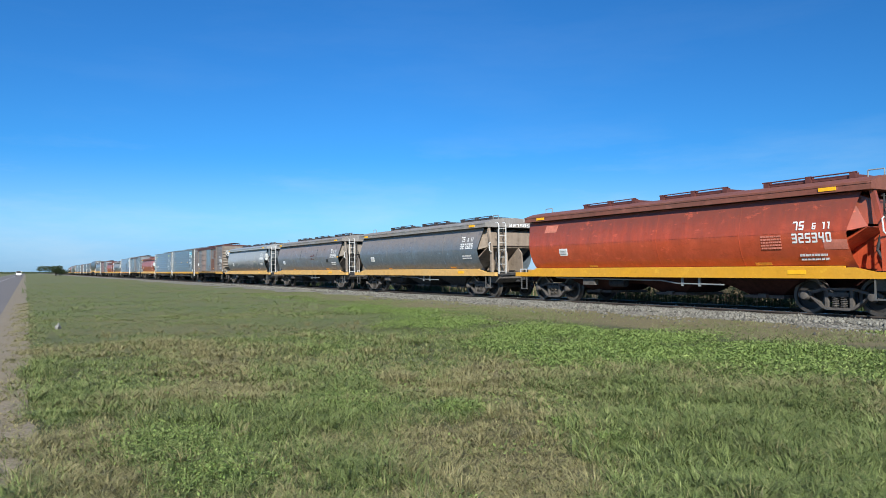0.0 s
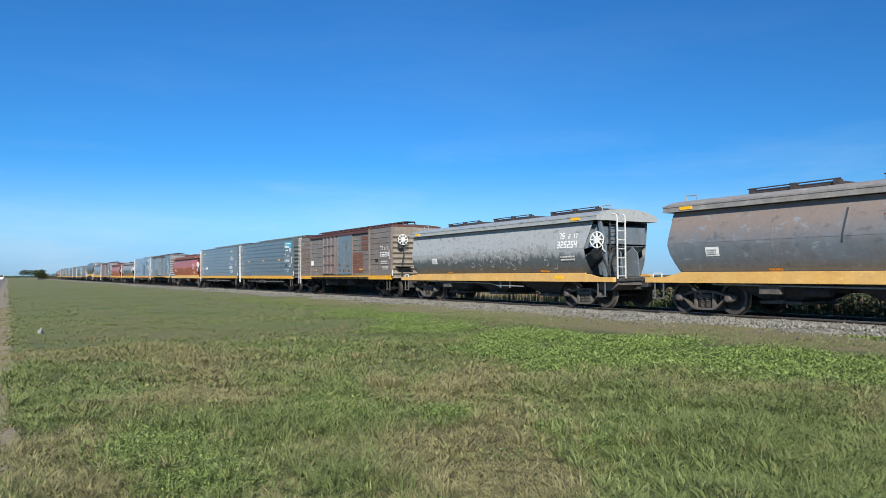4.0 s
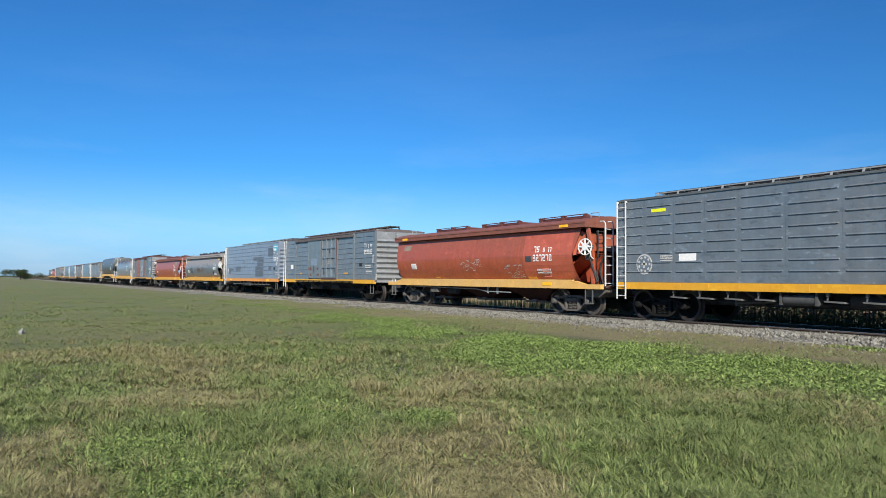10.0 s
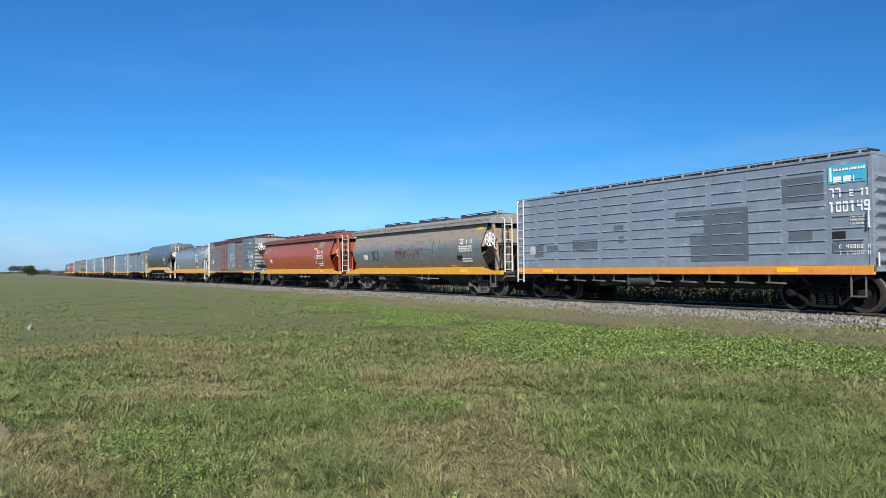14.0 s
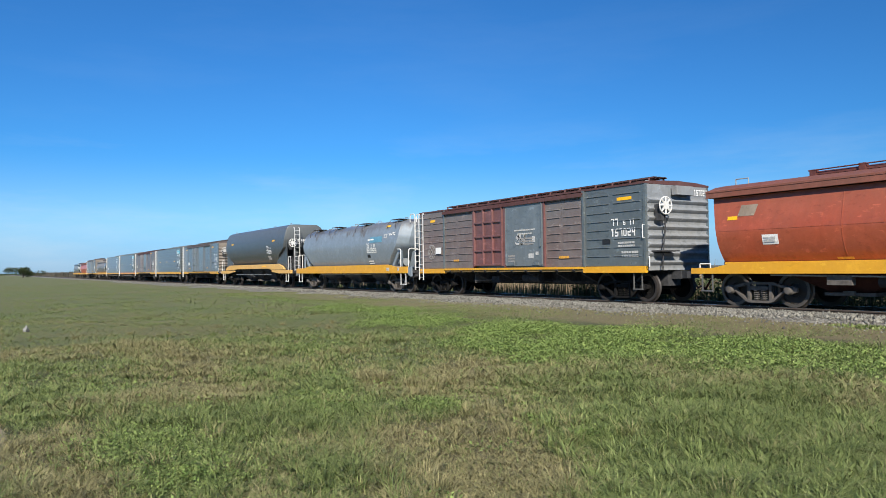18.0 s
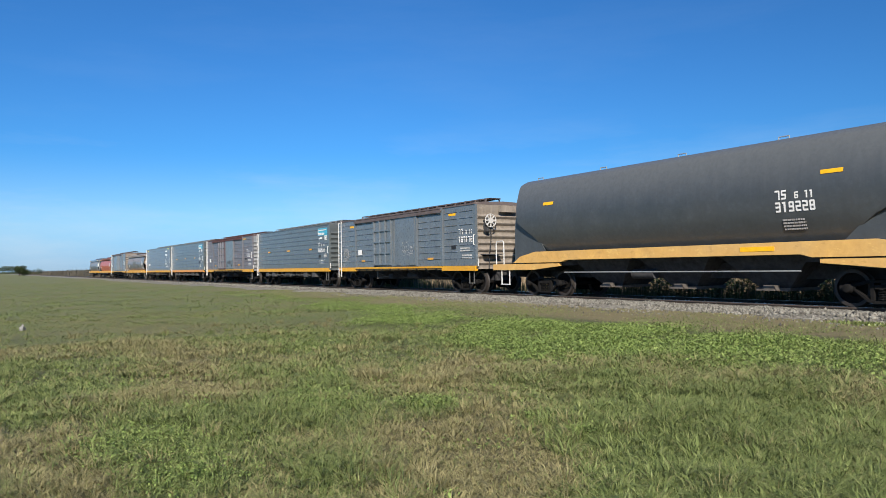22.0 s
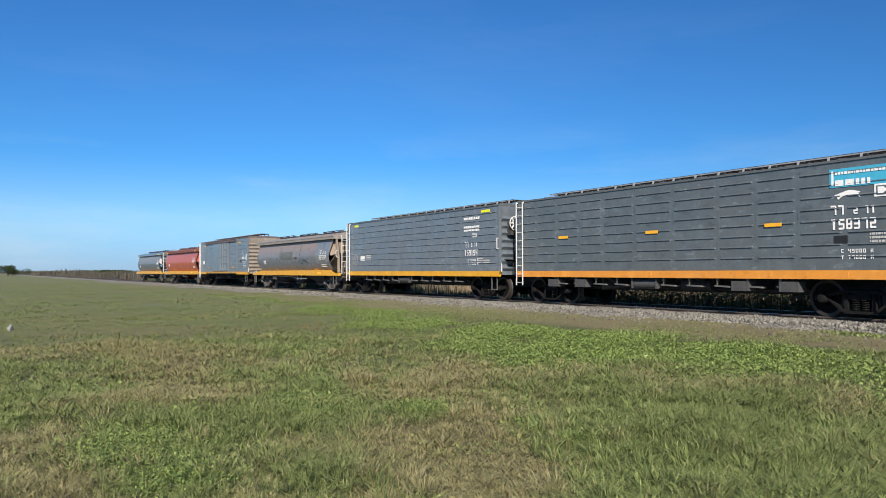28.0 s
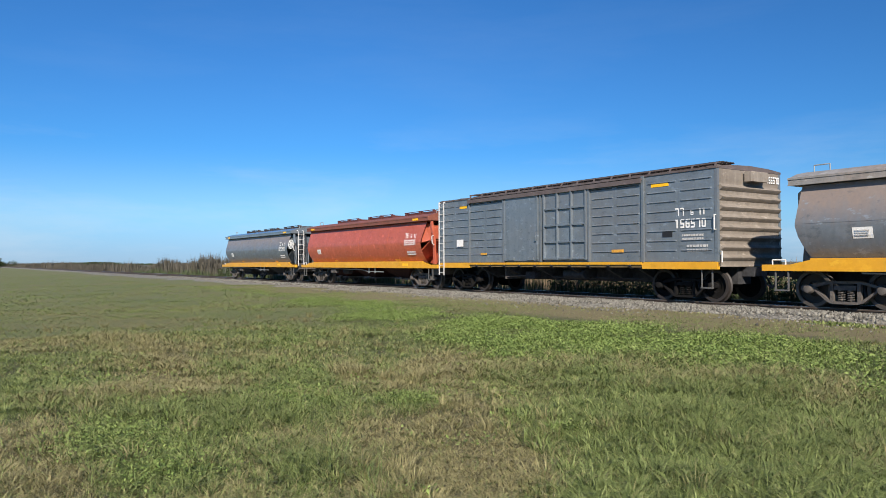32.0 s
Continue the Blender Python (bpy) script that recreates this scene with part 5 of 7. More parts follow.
sheet("track_bed", np.concatenate([np.arange(-1500, -100, 25), np.arange(-100, -40, 2), np.arange(-40, 24, 0.4), np.arange(24, 360, 8)]), YC + np.array([-4.6, -4.1, -3.7, -3.3, -2.9, -2.5, -2.2, -1.95, -1.75, -1.55, -1, -0.5, 0, 0.5, 1, 1.55, 1.95, 2.9, 3.4]), bed_z, M["ballast"], "bed of pale grey crushed stone under the railway", "track bed")

rng = np.random.default_rng(5)


def scatter_stones(n, x0, x1, y0, y1, smin, smax, thin=1.0):
    """Loose angular stones: jittered octahedra, sparser towards y0 as thin grows."""
    x = rng.uniform(x0, x1, n)
    y = y0 + (y1 - y0) * rng.random(n) ** (1 / thin)
    s = rng.uniform(smin, smax, n)
    base = np.array([(1, 0, 0), (-1, 0, 0), (0, 1, 0), (0, -1, 0), (0, 0, 1), (0, 0, -1)], float)
    v = base[None] * s[:, None, None] * rng.uniform(0.6, 1.3, (n, 6, 3)) + rng.normal(0, 0.15, (n, 6, 3)) * s[:, None, None]
    v += np.stack([x, y, np.maximum(bed_z(x, y), ground_z(x, y)) + s * 0.3], 1)[:, None]
    f = np.array([(0, 2, 4), (2, 1, 4), (1, 3, 4), (3, 0, 4), (2, 0, 5), (1, 2, 5), (3, 1, 5), (0, 3, 5)])
    F = (f[None] + 6 * np.arange(n)[:, None, None]).reshape(-1, 3)
    return v.reshape(-1, 3), F


v1, f1 = scatter_stones(30000, -34, 8, YC - 2.75, YC - 1.0, 0.022, 0.06, 3.0)
v2, f2 = scatter_stones(9000, -75, -34, YC - 2.7, YC - 1.2, 0.03, 0.065, 1.5)
v3, f3 = scatter_stones(6000, -30, 6, YC - 1.0, YC + 1.6, 0.025, 0.05)
v4, f4 = scatter_stones(2200, -34, 6, YC - 5.2, YC - 2.4, 0.012, 0.042, 2.6)
me = mesh_from("ballast_stones", np.concatenate([v1, v2, v3, v4]), np.concatenate([f1, f2 + len(v1), f3 + len(v1) + len(v2), f4 + len(v1) + len(v2) + len(v3)]))
me.materials.append(M["stones"])
tagged(new("ballast_stones", me), "loose pale grey crushed stones on the track bed", "ballast", kind="stuff")

track = thing("railway_track", label="pair of worn steel rails on old timber sleepers", category="railway track", kind="structure")
prof = [(-0.07, -0.16), (-0.07, -0.145), (-0.012, -0.125), (-0.012, -0.045), (-0.035, -0.035), (-0.035, 0.0), (0.035, 0.0), (0.035, -0.035), (0.012, -0.045), (0.012, -0.125), (0.07, -0.145), (0.07, -0.16)]
for y in (YC - 0.873, YC + 0.873):
    part("rail", Geo().slab([(y + a, ZR - 0.004 + c) for a, c in prof], 0, -1500, 350), M["rail"], track)
    part("rail_head", Geo().box(-1500, 350, y - 0.033, y + 0.033, ZR - 0.006, ZR), M["rail_top"], track, "rail head polished by wheels")

# ---------------------------------------------------------------- grass


def leaf_material(name, cols, back=0.5, alike=0.66):
    m, n, l, b = material(name, 0.7)
    g = n.new("ShaderNodeNewGeometry")
    cr = n.new("ShaderNodeValToRGB")
    cr.color_ramp.elements[0].color, cr.color_ramp.elements[1].color = (*cols[0], 1), (*cols[-1], 1)
    for i, c in enumerate(cols[1:-1]):
        e = cr.color_ramp.elements.new((i + 1) / (len(cols) - 1))
        e.color = (*c, 1)
    # blades of one tuft are alike, with shade between clumps put into the tone
    tuft = ramp(n, l, noise_of(n, l, g.outputs["Position"], 11.0, 5, 0.7), 0.36, 0.64)
    both = n.new("ShaderNodeMix")
    both.inputs[0].default_value = alike
    l.new(g.outputs["Random Per Island"], both.inputs[2])
    l.new(tuft, both.inputs[3])
    l.new(both.outputs[0], cr.inputs[0])
    f = noise_of(n, l, g.outputs["Position"], 0.5, 4)
    c = mixer(n, l, ramp(n, l, f, 0.35, 0.7, 0, 0.2), cr.outputs[0], cols[len(cols) // 2])
    l.new(c, b.inputs["Base Color"])
    tr = n.new("ShaderNodeBsdfTranslucent")
    l.new(c, tr.inputs[0])
    mx = n.new("ShaderNodeMixShader")
    mx.inputs[0].default_value = 0.3 * back
    l.new(b.outputs[0], mx.inputs[1])
    l.new(tr.outputs[0], mx.inputs[2])
    l.new(mx.outputs[0], n["Material Output"].inputs[0])
    return m


M["blade_green"] = leaf_material("green_grass_blades", [(0.022, 0.036, 0.008), (0.092, 0.130, 0.032), (0.212, 0.262, 0.080), (0.43, 0.455, 0.20)])
M["blade_dry"] = leaf_material("dry_grass_blades", [(0.055, 0.050, 0.021), (0.175, 0.163, 0.068), (0.31, 0.278, 0.130), (0.46, 0.42, 0.22)])
M["weed_leaf"] = leaf_material("bright_green_weed_leaves", [(0.026, 0.048, 0.010), (0.115, 0.185, 0.038), (0.235, 0.315, 0.082), (0.36, 0.445, 0.14)])
M["stalk_dry"] = leaf_material("brown_dead_stalks", [(0.10, 0.075, 0.045), (0.19, 0.145, 0.09), (0.28, 0.215, 0.135), (0.14, 0.105, 0.066)])
M["stalk_green"] = leaf_material("dull_green_tall_weeds", [(0.028, 0.048, 0.015), (0.046, 0.076, 0.024), (0.072, 0.095, 0.036), (0.040, 0.056, 0.024)], alike=0.3)


def patch_noise(x, y, s, seed):
    """Smooth value noise in 0..1."""
    r = np.random.default_rng(seed)
    tab = r.random((64, 64))
    u, w = x * s + 1000.0, y * s + 1000.0
    i, j = np.floor(u).astype(int), np.floor(w).astype(int)
    a, b = u - i, w - j
    a, b = a * a * (3 - 2 * a), b * b * (3 - 2 * b)
    t = lambda p, q: tab[p % 64, q % 64]
    return (t(i, j) * (1 - a) + t(i + 1, j) * a) * (1 - b) + (t(i, j + 1) * (1 - a) + t(i + 1, j + 1) * a) * b


def fbm(x, y, s, seed):
    return 0.55 * patch_noise(x, y, s, seed) + 0.3 * patch_noise(x, y, s * 2.7, seed + 1) + 0.15 * patch_noise(x, y, s * 6.1, seed + 2)


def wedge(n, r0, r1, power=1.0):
    """Random places on the verge in a wedge before the camera, denser near it."""
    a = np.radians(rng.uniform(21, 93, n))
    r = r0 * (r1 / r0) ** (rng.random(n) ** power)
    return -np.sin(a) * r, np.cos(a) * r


def blades(x, y, h, wid, lean, way_=None):
    """Bent tapering blades, each a strip of four triangles."""
    n = len(x)
    z = ground_z(x, y) + rolls(x, y) * (y > 0.5) - 0.01
    th = rng.uniform(0, 6.283, n) if way_ is None else way_
    d = np.stack([np.cos(th), np.sin(th), np.zeros(n)], 1)
    side = np.stack([-np.sin(th), np.cos(th), np.zeros(n)], 1)
    tw = rng.uniform(-0.7, 0.7, n)
    side = side * np.cos(tw)[:, None] + d * np.sin(tw)[:, None]
    ln = lean * rng.uniform(0.2, 1.4, n) * h
    p0 = np.stack([x, y, z], 1)
    up = np.array([0, 0, 1.0])
    p1 = p0 + d * (ln * 0.3)[:, None] + up * (h * 0.6)[:, None]
    p2 = p0 + d * ln[:, None] + up * (h * rng.uniform(0.75, 1.0, n))[:, None]
    w = wid[:, None] * side
    v = np.stack([p0 - w, p0 + w, p1 - w * 0.8, p1 + w * 0.8, p2], 1).reshape(-1, 3)
    f = np.array([(0, 1, 3), (0, 3, 2), (2, 3, 4)])
    F = (f[None] + 5 * np.arange(n)[:, None, None]).reshape(-1, 3)
    return v, F


def grass_object(name, mat, label, parts_, category="grass"):
    off, V, Fs = 0, [], []
    for v, f in parts_:
        V.append(v)
        Fs.append(f + off)
        off += len(v)
    me = mesh_from(name, np.concatenate(V), np.concatenate(Fs))
    me.materials.append(mat)
    return tagged(new(name, me), label, category, kind="stuff")


def on_verge(x, y):
    return (y > 0.0 + 0.08 * np.sin(x * 1.3) + 0.08 * np.sin(x * 3.7) + rng.normal(0, 0.08, len(x))) & (y < 12.1 + 0.35 * np.sin(x * 0.7) + 0.2 * np.sin(x * 2.1))


def weed_band(x, y):
    """Where the bright broad-leaved weeds grow: a belt along the track bed."""
    top = 11.7 + 0.5 * np.sin(x * 0.5) + 0.3 * np.sin(x * 1.7)
    low = np.interp(x, [-60, -36, -22, -12, -8, -5, 2], [12.2, 11.0, 9.3, 7.2, 7.1, 8.0, 9.4]) + 0.6 * np.sin(x * 0.9 + 1) + 0.35 * np.sin(x * 2.3)
    return np.clip((top - y) / 0.8, 0, 1) * np.clip((y - low) / 1.2, 0, 1)


# worn dry and lush green swards of the verge: place, half width across and along the view from the road, dryness
SWARDS = [(-6.85, 0.35, 0.45, 1.4, 0.65), (-5.4, 0.5, 0.35, 0.8, 0.4), (-6.64, 1.2, 0.42, 1.0, -0.6), (-5.46, 1.25, 0.28, 0.65, -0.5), (-24.5, 3.0, 2.3, 7.5, 0.6), (-11.6, 2.6, 0.6, 2.6, 0.6),
          (-16.5, 5.6, 1.2, 4.0, 0.35), (-7.55, 3.0, 0.42, 1.1, -0.6), (-13.0, 5.1, 0.7, 2.6, -0.2), (-8.87, 4.48, 0.32, 1.0, 0.9), (-8.0, 4.7, 0.3, 1.0, 0.7), (-6.18, 2.38, 0.25, 0.4, 0.7),
          (-5.77, 3.16, 0.48, 0.65, 0.75), (-6.63, 4.0, 0.22, 0.7, -0.5), (-8.1, 5.35, 0.45, 1.6, 0.6), (-4.9, 3.5, 0.45, 1.2, 0.75), (-4.0, 3.55, 0.28, 0.5, 0.6), (-3.75, 5.5, 1.1, 2.2, -0.3),
          (-4.74, 2.03, 0.26, 0.5, -0.4), (-3.55, 3.8, 0.35, 0.45, -0.3), (-9.4, 1.9, 0.8, 1.4, 0.15), (-6.2, 6.3, 0.7, 2.0, -0.25)]


def swards(x, y):
    """Where the turf is drier or greener than elsewhere."""
    s = np.zeros(np.shape(x))
    for cx, cy, a, b, k in SWARDS:
        r = math.hypot(cx, cy)
        ux, uy = cx / r, cy / r
        p, q = (x - cx) * ux + (y - cy) * uy, (y - cy) * ux - (x - cx) * uy
        s += 0.36 * k * np.exp(-(p / b) ** 2 - (q / a) ** 2)
    return s


co = np.empty(len(ground.data.vertices) * 3, np.float32)
ground.data.vertices.foreach_get("co", co)
co = co.reshape(-1, 3)
dryness = swards(co[:, 0], co[:, 1]) + 0.5 * (fbm(co[:, 0], co[:, 1], 0.45, 11) - 0.5)
ground.data.attributes.new("dryness", "FLOAT", "POINT").data.foreach_set("value", dryness.astype(np.float32))

green, dry, far, far_dry = [], [], [], []
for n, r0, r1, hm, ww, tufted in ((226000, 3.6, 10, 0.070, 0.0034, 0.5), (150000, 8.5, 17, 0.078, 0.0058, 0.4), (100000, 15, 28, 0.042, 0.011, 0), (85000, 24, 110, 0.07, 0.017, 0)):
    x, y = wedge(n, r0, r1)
    th, tall = rng.uniform(0, 6.283, n), rng.uniform(0.5, 1.0, n)
    if tufted:
        # blades that spread from a common root
        m, k = int(n * tufted), 26
        x[:m], y[:m] = np.repeat(x[:m // k + 1], k)[:m], np.repeat(y[:m // k + 1], k)[:m]
        sp = 0.035 * np.repeat(rng.uniform(0.5, 1.8, m // k + 1), k)[:m] * (1 + r0 / 12)
        dx, dy = rng.normal(0, 1, m) * sp, rng.normal(0, 1, m) * sp
        x[:m] += dx
        y[:m] += dy
        th[:m] = np.arctan2(dy, dx) + rng.normal(0, 0.6, m)
        tall[:m] = np.repeat(rng.uniform(0.45, 1.5, m // k + 1), k)[:m]
    ok = on_verge(x, y)
    x, y, th, tall = x[ok], y[ok], th[ok], tall[ok]
    sw = swards(x, y)
    f = fbm(x, y, 0.45, 11) * 0.6 + 0.17 + sw
    lush = fbm(x, y, 0.9, 23) + 0.22 * np.exp(-((x + 3.7) / 1.8) ** 2 - ((y - 5.2) / 2.4) ** 2)
    isdry = rng.random(len(x)) < np.clip((f - 0.43) * 4.5, 0.06, 0.92)
    wb = weed_band(x, y)
    keep = rng.random(len(x)) < 1 - 0.3 * wb
    isdry &= rng.random(len(x)) > wb
    h = hm * tall * rng.uniform(0.45, 1.15, len(x)) * (1 + 0.8 * np.clip((lush - 0.45) * 4, 0, 1.2)) * np.clip(1 - 1.0 * sw, 0.65, 1.2)
    w = ww * rng.uniform(0.6, 1.3, len(x))
    if r0 > 20:
        far.append(blades(x[keep], y[keep], h[keep], w[keep], 2.2))
        continue
    for sel, dst in ((isdry & keep, dry if r0 < 12 else far_dry), (~isdry & keep, green if r0 < 12 else far)):
        dst.append(blades(x[sel], y[sel], h[sel], w[sel], 2.0, th[sel]))
# the verge round and behind the camera
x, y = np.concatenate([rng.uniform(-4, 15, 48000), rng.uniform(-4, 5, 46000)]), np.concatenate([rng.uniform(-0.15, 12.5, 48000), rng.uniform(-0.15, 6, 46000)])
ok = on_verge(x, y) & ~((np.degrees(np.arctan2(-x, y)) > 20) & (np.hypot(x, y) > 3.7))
x, y = x[ok], y[ok]
sel = rng.random(len(x)) < np.clip((fbm(x, y, 0.45, 11) - 0.38) * 3, 0.08, 0.8)
dry.append(blades(x[sel], y[sel], rng.uniform(0.02, 0.08, sel.sum()), rng.uniform(0.006, 0.011, sel.sum()), 2.0))
green.append(blades(x[~sel], y[~sel], rng.uniform(0.02, 0.09, (~sel).sum()), rng.uniform(0.006, 0.011, (~sel).sum()), 2.0))
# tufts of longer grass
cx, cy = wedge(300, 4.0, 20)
ok = on_verge(cx, cy) & (fbm(cx, cy, 0.9, 23) + 0.3 * np.exp(-((cx + 3.7) / 1.8) ** 2 - ((cy - 5.2) / 2.4) ** 2) > 0.46) & (swards(cx, cy) < 0.1)
cx, cy = cx[ok], cy[ok]
k = 46
dx, dy = rng.normal(0, 0.06, len(cx) * k), rng.normal(0, 0.06, len(cx) * k)
green.append(blades(np.repeat(cx, k) + dx, np.repeat(cy, k) + dy, rng.uniform(0.06, 0.16, len(dx)), rng.uniform(0.0022, 0.004, len(dx)), 1.5, np.arctan2(dy, dx) + rng.normal(0, 0.4, len(dx))))
# rank tufts of long blades in the damp corner by the road
cx, cy = rng.uniform(-5.6, -1.4, 420), rng.uniform(3.4, 8.0, 420)
ok = swards(cx, cy) < 0.12
cx, cy = cx[ok], cy[ok]
k = 30
dx, dy = rng.normal(0, 0.045, len(cx) * k), rng.normal(0, 0.045, len(cx) * k)
green.append(blades(np.repeat(cx, k) + dx, np.repeat(cy, k) + dy, rng.uniform(0.05, 0.17, len(dx)), rng.uniform(0.0035, 0.0065, len(dx)), 1.4, np.arctan2(dy, dx) + rng.normal(0, 0.5, len(dx))))
# lush clumps
for px, py, n, s in ((-6.5, 1.2, 1500, 0.32), (-5.5, 1.3, 900, 0.22), (-7.5, 3.0, 1200, 0.3), (-13.0, 5.0, 900, 0.7), (-6.63, 4.0, 600, 0.18), (-4.72, 4.37, 420, 0.09), (-3.8, 7.05, 500, 0.25), (-7.15, 8.6, 500, 0.25)):
    x, y = rng.normal(px, s, n), rng.normal(py, s, n)
    green.append(blades(x, y, rng.uniform(0.04, 0.13, n), rng.uniform(0.003, 0.006, n), 1.7))
x, y = -np.exp(rng.uniform(1.2, 3.7, 9000)), rng.normal(-0.12, 0.16, 9000)
dry.append(blades(x, np.maximum(y, -0.5), rng.uniform(0.02, 0.06, 9000), 0.0022 + 0.0005 * -x, 1.8))
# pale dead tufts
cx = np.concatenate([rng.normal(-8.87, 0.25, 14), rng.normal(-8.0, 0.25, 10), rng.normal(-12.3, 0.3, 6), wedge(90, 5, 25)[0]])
cy = np.concatenate([rng.normal(4.48, 0.25, 14), rng.normal(4.7, 0.25, 10), rng.normal(5.4, 0.3, 6), rng.uniform(1, 9, 90)])
ok = on_verge(cx, cy)
cx, cy = cx[ok], cy[ok]
dx, dy = rng.normal(0, 0.05, len(cx) * 60), rng.normal(0, 0.05, len(cx) * 60)
dry.append(blades(np.repeat(cx, 60) + dx, np.repeat(cy, 60) + dy, rng.uniform(0.06, 0.19, len(dx)), rng.uniform(0.0025, 0.0045, len(dx)), 1.2, np.arctan2(dy, dx) + rng.normal(0, 0.5, len(dx))))
# thin weeds on the bare strip
x, y = rng.uniform(-45, 4, 130000), rng.uniform(11.6, 15.6, 130000)
ok = rng.random(130000) < 0.8 * np.clip(fbm(x, y, 0.6, 47) * 3.0 - 0.95, 0.06, 1) * np.clip((15.6 - y) / 2.2, 0.25, 1)
green.append(blades(x[ok], y[ok], rng.uniform(0.02, 0.06, ok.sum()), rng.uniform(0.0035, 0.007, ok.sum()), 1.8))
x, y = rng.normal(-7.9, 0.45, 500), rng.normal(15.25, 0.16, 500)
green.append(blades(x, y, rng.uniform(0.04, 0.11, 500), rng.uniform(0.008, 0.014, 500), 0.8))
x, y = rng.uniform(-45, 4, 16000), rng.uniform(12.3, 15.9, 16000)
ok = rng.random(16000) < np.clip(fbm(x, y, 0.8, 41) * 2 - 0.55, 0.05, 1)
dry.append(blades(x[ok], y[ok], rng.uniform(0.02, 0.06, ok.sum()), rng.uniform(0.0035, 0.007, ok.sum()), 1.6))
grass_object("green_grass", M["blade_green"], "short green grass blades and tufts of the verge", green)
M["blade_far"] = leaf_material("olive_turf_blades", [(0.098, 0.138, 0.036), (0.132, 0.178, 0.050), (0.170, 0.208, 0.066), (0.208, 0.228, 0.088)], alike=0.5)
M["blade_far_dry"] = leaf_material("dry_turf_blades", [(0.13, 0.118, 0.048), (0.19, 0.172, 0.075), (0.24, 0.215, 0.10), (0.30, 0.27, 0.135)], alike=0.4)
grass_object("turf", M["blade_far"], "short olive green turf farther along the verge", far)
grass_object("dry_turf", M["blade_far_dry"], "thin straw-coloured turf farther along the verge", far_dry)
grass_object("dry_grass", M["blade_dry"], "straw-coloured dry grass blades among the green", dry)


def leaves(x, y, z, s):
    """Small broad leaves: kite-shaped, tilted at random."""
    n = len(x)
    th, ti = rng.uniform(0, 6.283, n), rng.uniform(-0.2, 1.0, n)
    d = np.stack([np.cos(th) * np.cos(ti), np.sin(th) * np.cos(ti), np.sin(ti)], 1)
    sd = np.stack([-np.sin(th), np.cos(th), rng.uniform(-0.3, 0.3, n)], 1)
    p = np.stack([x, y, z], 1)
    s = s[:, None]
    mid = p + d * s * 0.5 + np.array([0, 0, 1.0]) * s * 0.12
    v = np.stack([p, mid + sd * s * 0.36, p + d * s, mid - sd * s * 0.36], 1).reshape(-1, 3)
    f = np.array([(0, 1, 2), (0, 2, 3)])
    return v, (f[None] + 4 * np.arange(n)[:, None, None]).reshape(-1, 3)


lv = []
x, y = rng.uniform(-70, 5, 950000), rng.uniform(6.5, 13.2, 950000)
band = weed_band(x, y) * np.interp(x, [-60, -34, -20, -13, -8, -4], [0.05, 0.15, 0.5, 1, 1, 0.6]) * np.clip(3.6 * fbm(x, y, 0.55, 61) - 0.85, 0.10, 1)
near = np.clip(26 / np.hypot(x, y), 0.25, 1)
ok = rng.random(len(x)) < band * near * near
x, y, near = x[ok], y[ok], near[ok]
lump = fbm(x, y, 1.1, 71)
lv.append(leaves(x, y, ground_z(x, y) + rng.uniform(0.02, 0.07, len(x)) + 0.24 * np.clip(lump - 0.3, 0, 1) * rng.random(len(x)), rng.uniform(0.020, 0.050, len(x)) / near ** 0.7))
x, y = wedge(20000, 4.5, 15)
ok = on_verge(x, y) & (fbm(x, y, 0.6, 81) > 0.60)
x, y = x[ok], y[ok]
lv.append(leaves(x, y, ground_z(x, y) + rolls(x, y) + rng.uniform(0.01, 0.07, len(x)), rng.uniform(0.018, 0.045, len(x)) * np.clip(np.hypot(x, y) / 9, 1, 1.5)))
for px, py, n, s in ((-6.6, 1.15, 2600, 0.42), (-5.5, 1.25, 1400, 0.26), (-7.5, 3.0, 2200, 0.38), (-13.0, 5.0, 1600, 0.8), (-6.63, 4.0, 900, 0.2), (-4.72, 4.37, 500, 0.09)):
    x, y = rng.normal(px, s, n), rng.normal(py, s * 0.8, n)
    lv.append(leaves(x, y, ground_z(x, y) + rolls(x, y) * (y > 0.5) + rng.uniform(0.02, 0.08, n), rng.uniform(0.014, 0.03, n)))
grass_object("broad_leaved_weeds", M["weed_leaf"], "belt of bright green broad-leaved weeds beside the track", lv, "weeds")

# tall weeds and dead stalks beyond the track
def stalks(n, x0, x1, y0, y1, h0, h1, w):
    x, y = rng.uniform(x0, x1, n), rng.uniform(y0, y1, n)
    hh = rng.uniform(h0, h1, n) ** 1.2 * (0.2 + 1.35 * fbm(x, y, 0.30, 91) ** 1.3)
    return blades(x, y, hh, np.full(n, w) * rng.uniform(0.5, 1.4, n), 0.22)


grass_object("dead_stalks", M["stalk_dry"], "brown dead stalks standing beyond the railway", [stalks(12000, -46, 12, 26.5, 33, 1.0, 1.6, 0.02), stalks(3500, -60, 10, 22.2, 26, 0.6, 1.5, 0.012), ], "tall weeds")
M["brush"] = leaf_material("grey_brown_brush_twigs", [(0.040, 0.040, 0.030), (0.065, 0.060, 0.044), (0.10, 0.088, 0.066), (0.055, 0.062, 0.036)])
grass_object("brush", M["brush"], "grey-brown brush along the far side of the railway", [stalks(22000, -110, -40, 22.6, 29, 0.9, 2.3, 0.04), stalks(16000, -260, -110, 22.6, 29, 0.7, 1.7, 0.05), stalks(12000, -600, -260, 23, 34, 0.9, 2.2, 0.12)], "brush")
tl = []
x, y = rng.uniform(-75, 8, 80000), rng.uniform(21.9, 24.4, 80000)
ok = fbm(x, 0 * y + 3, 0.3, 99) > 0.5
x, y = x[ok], y[ok]
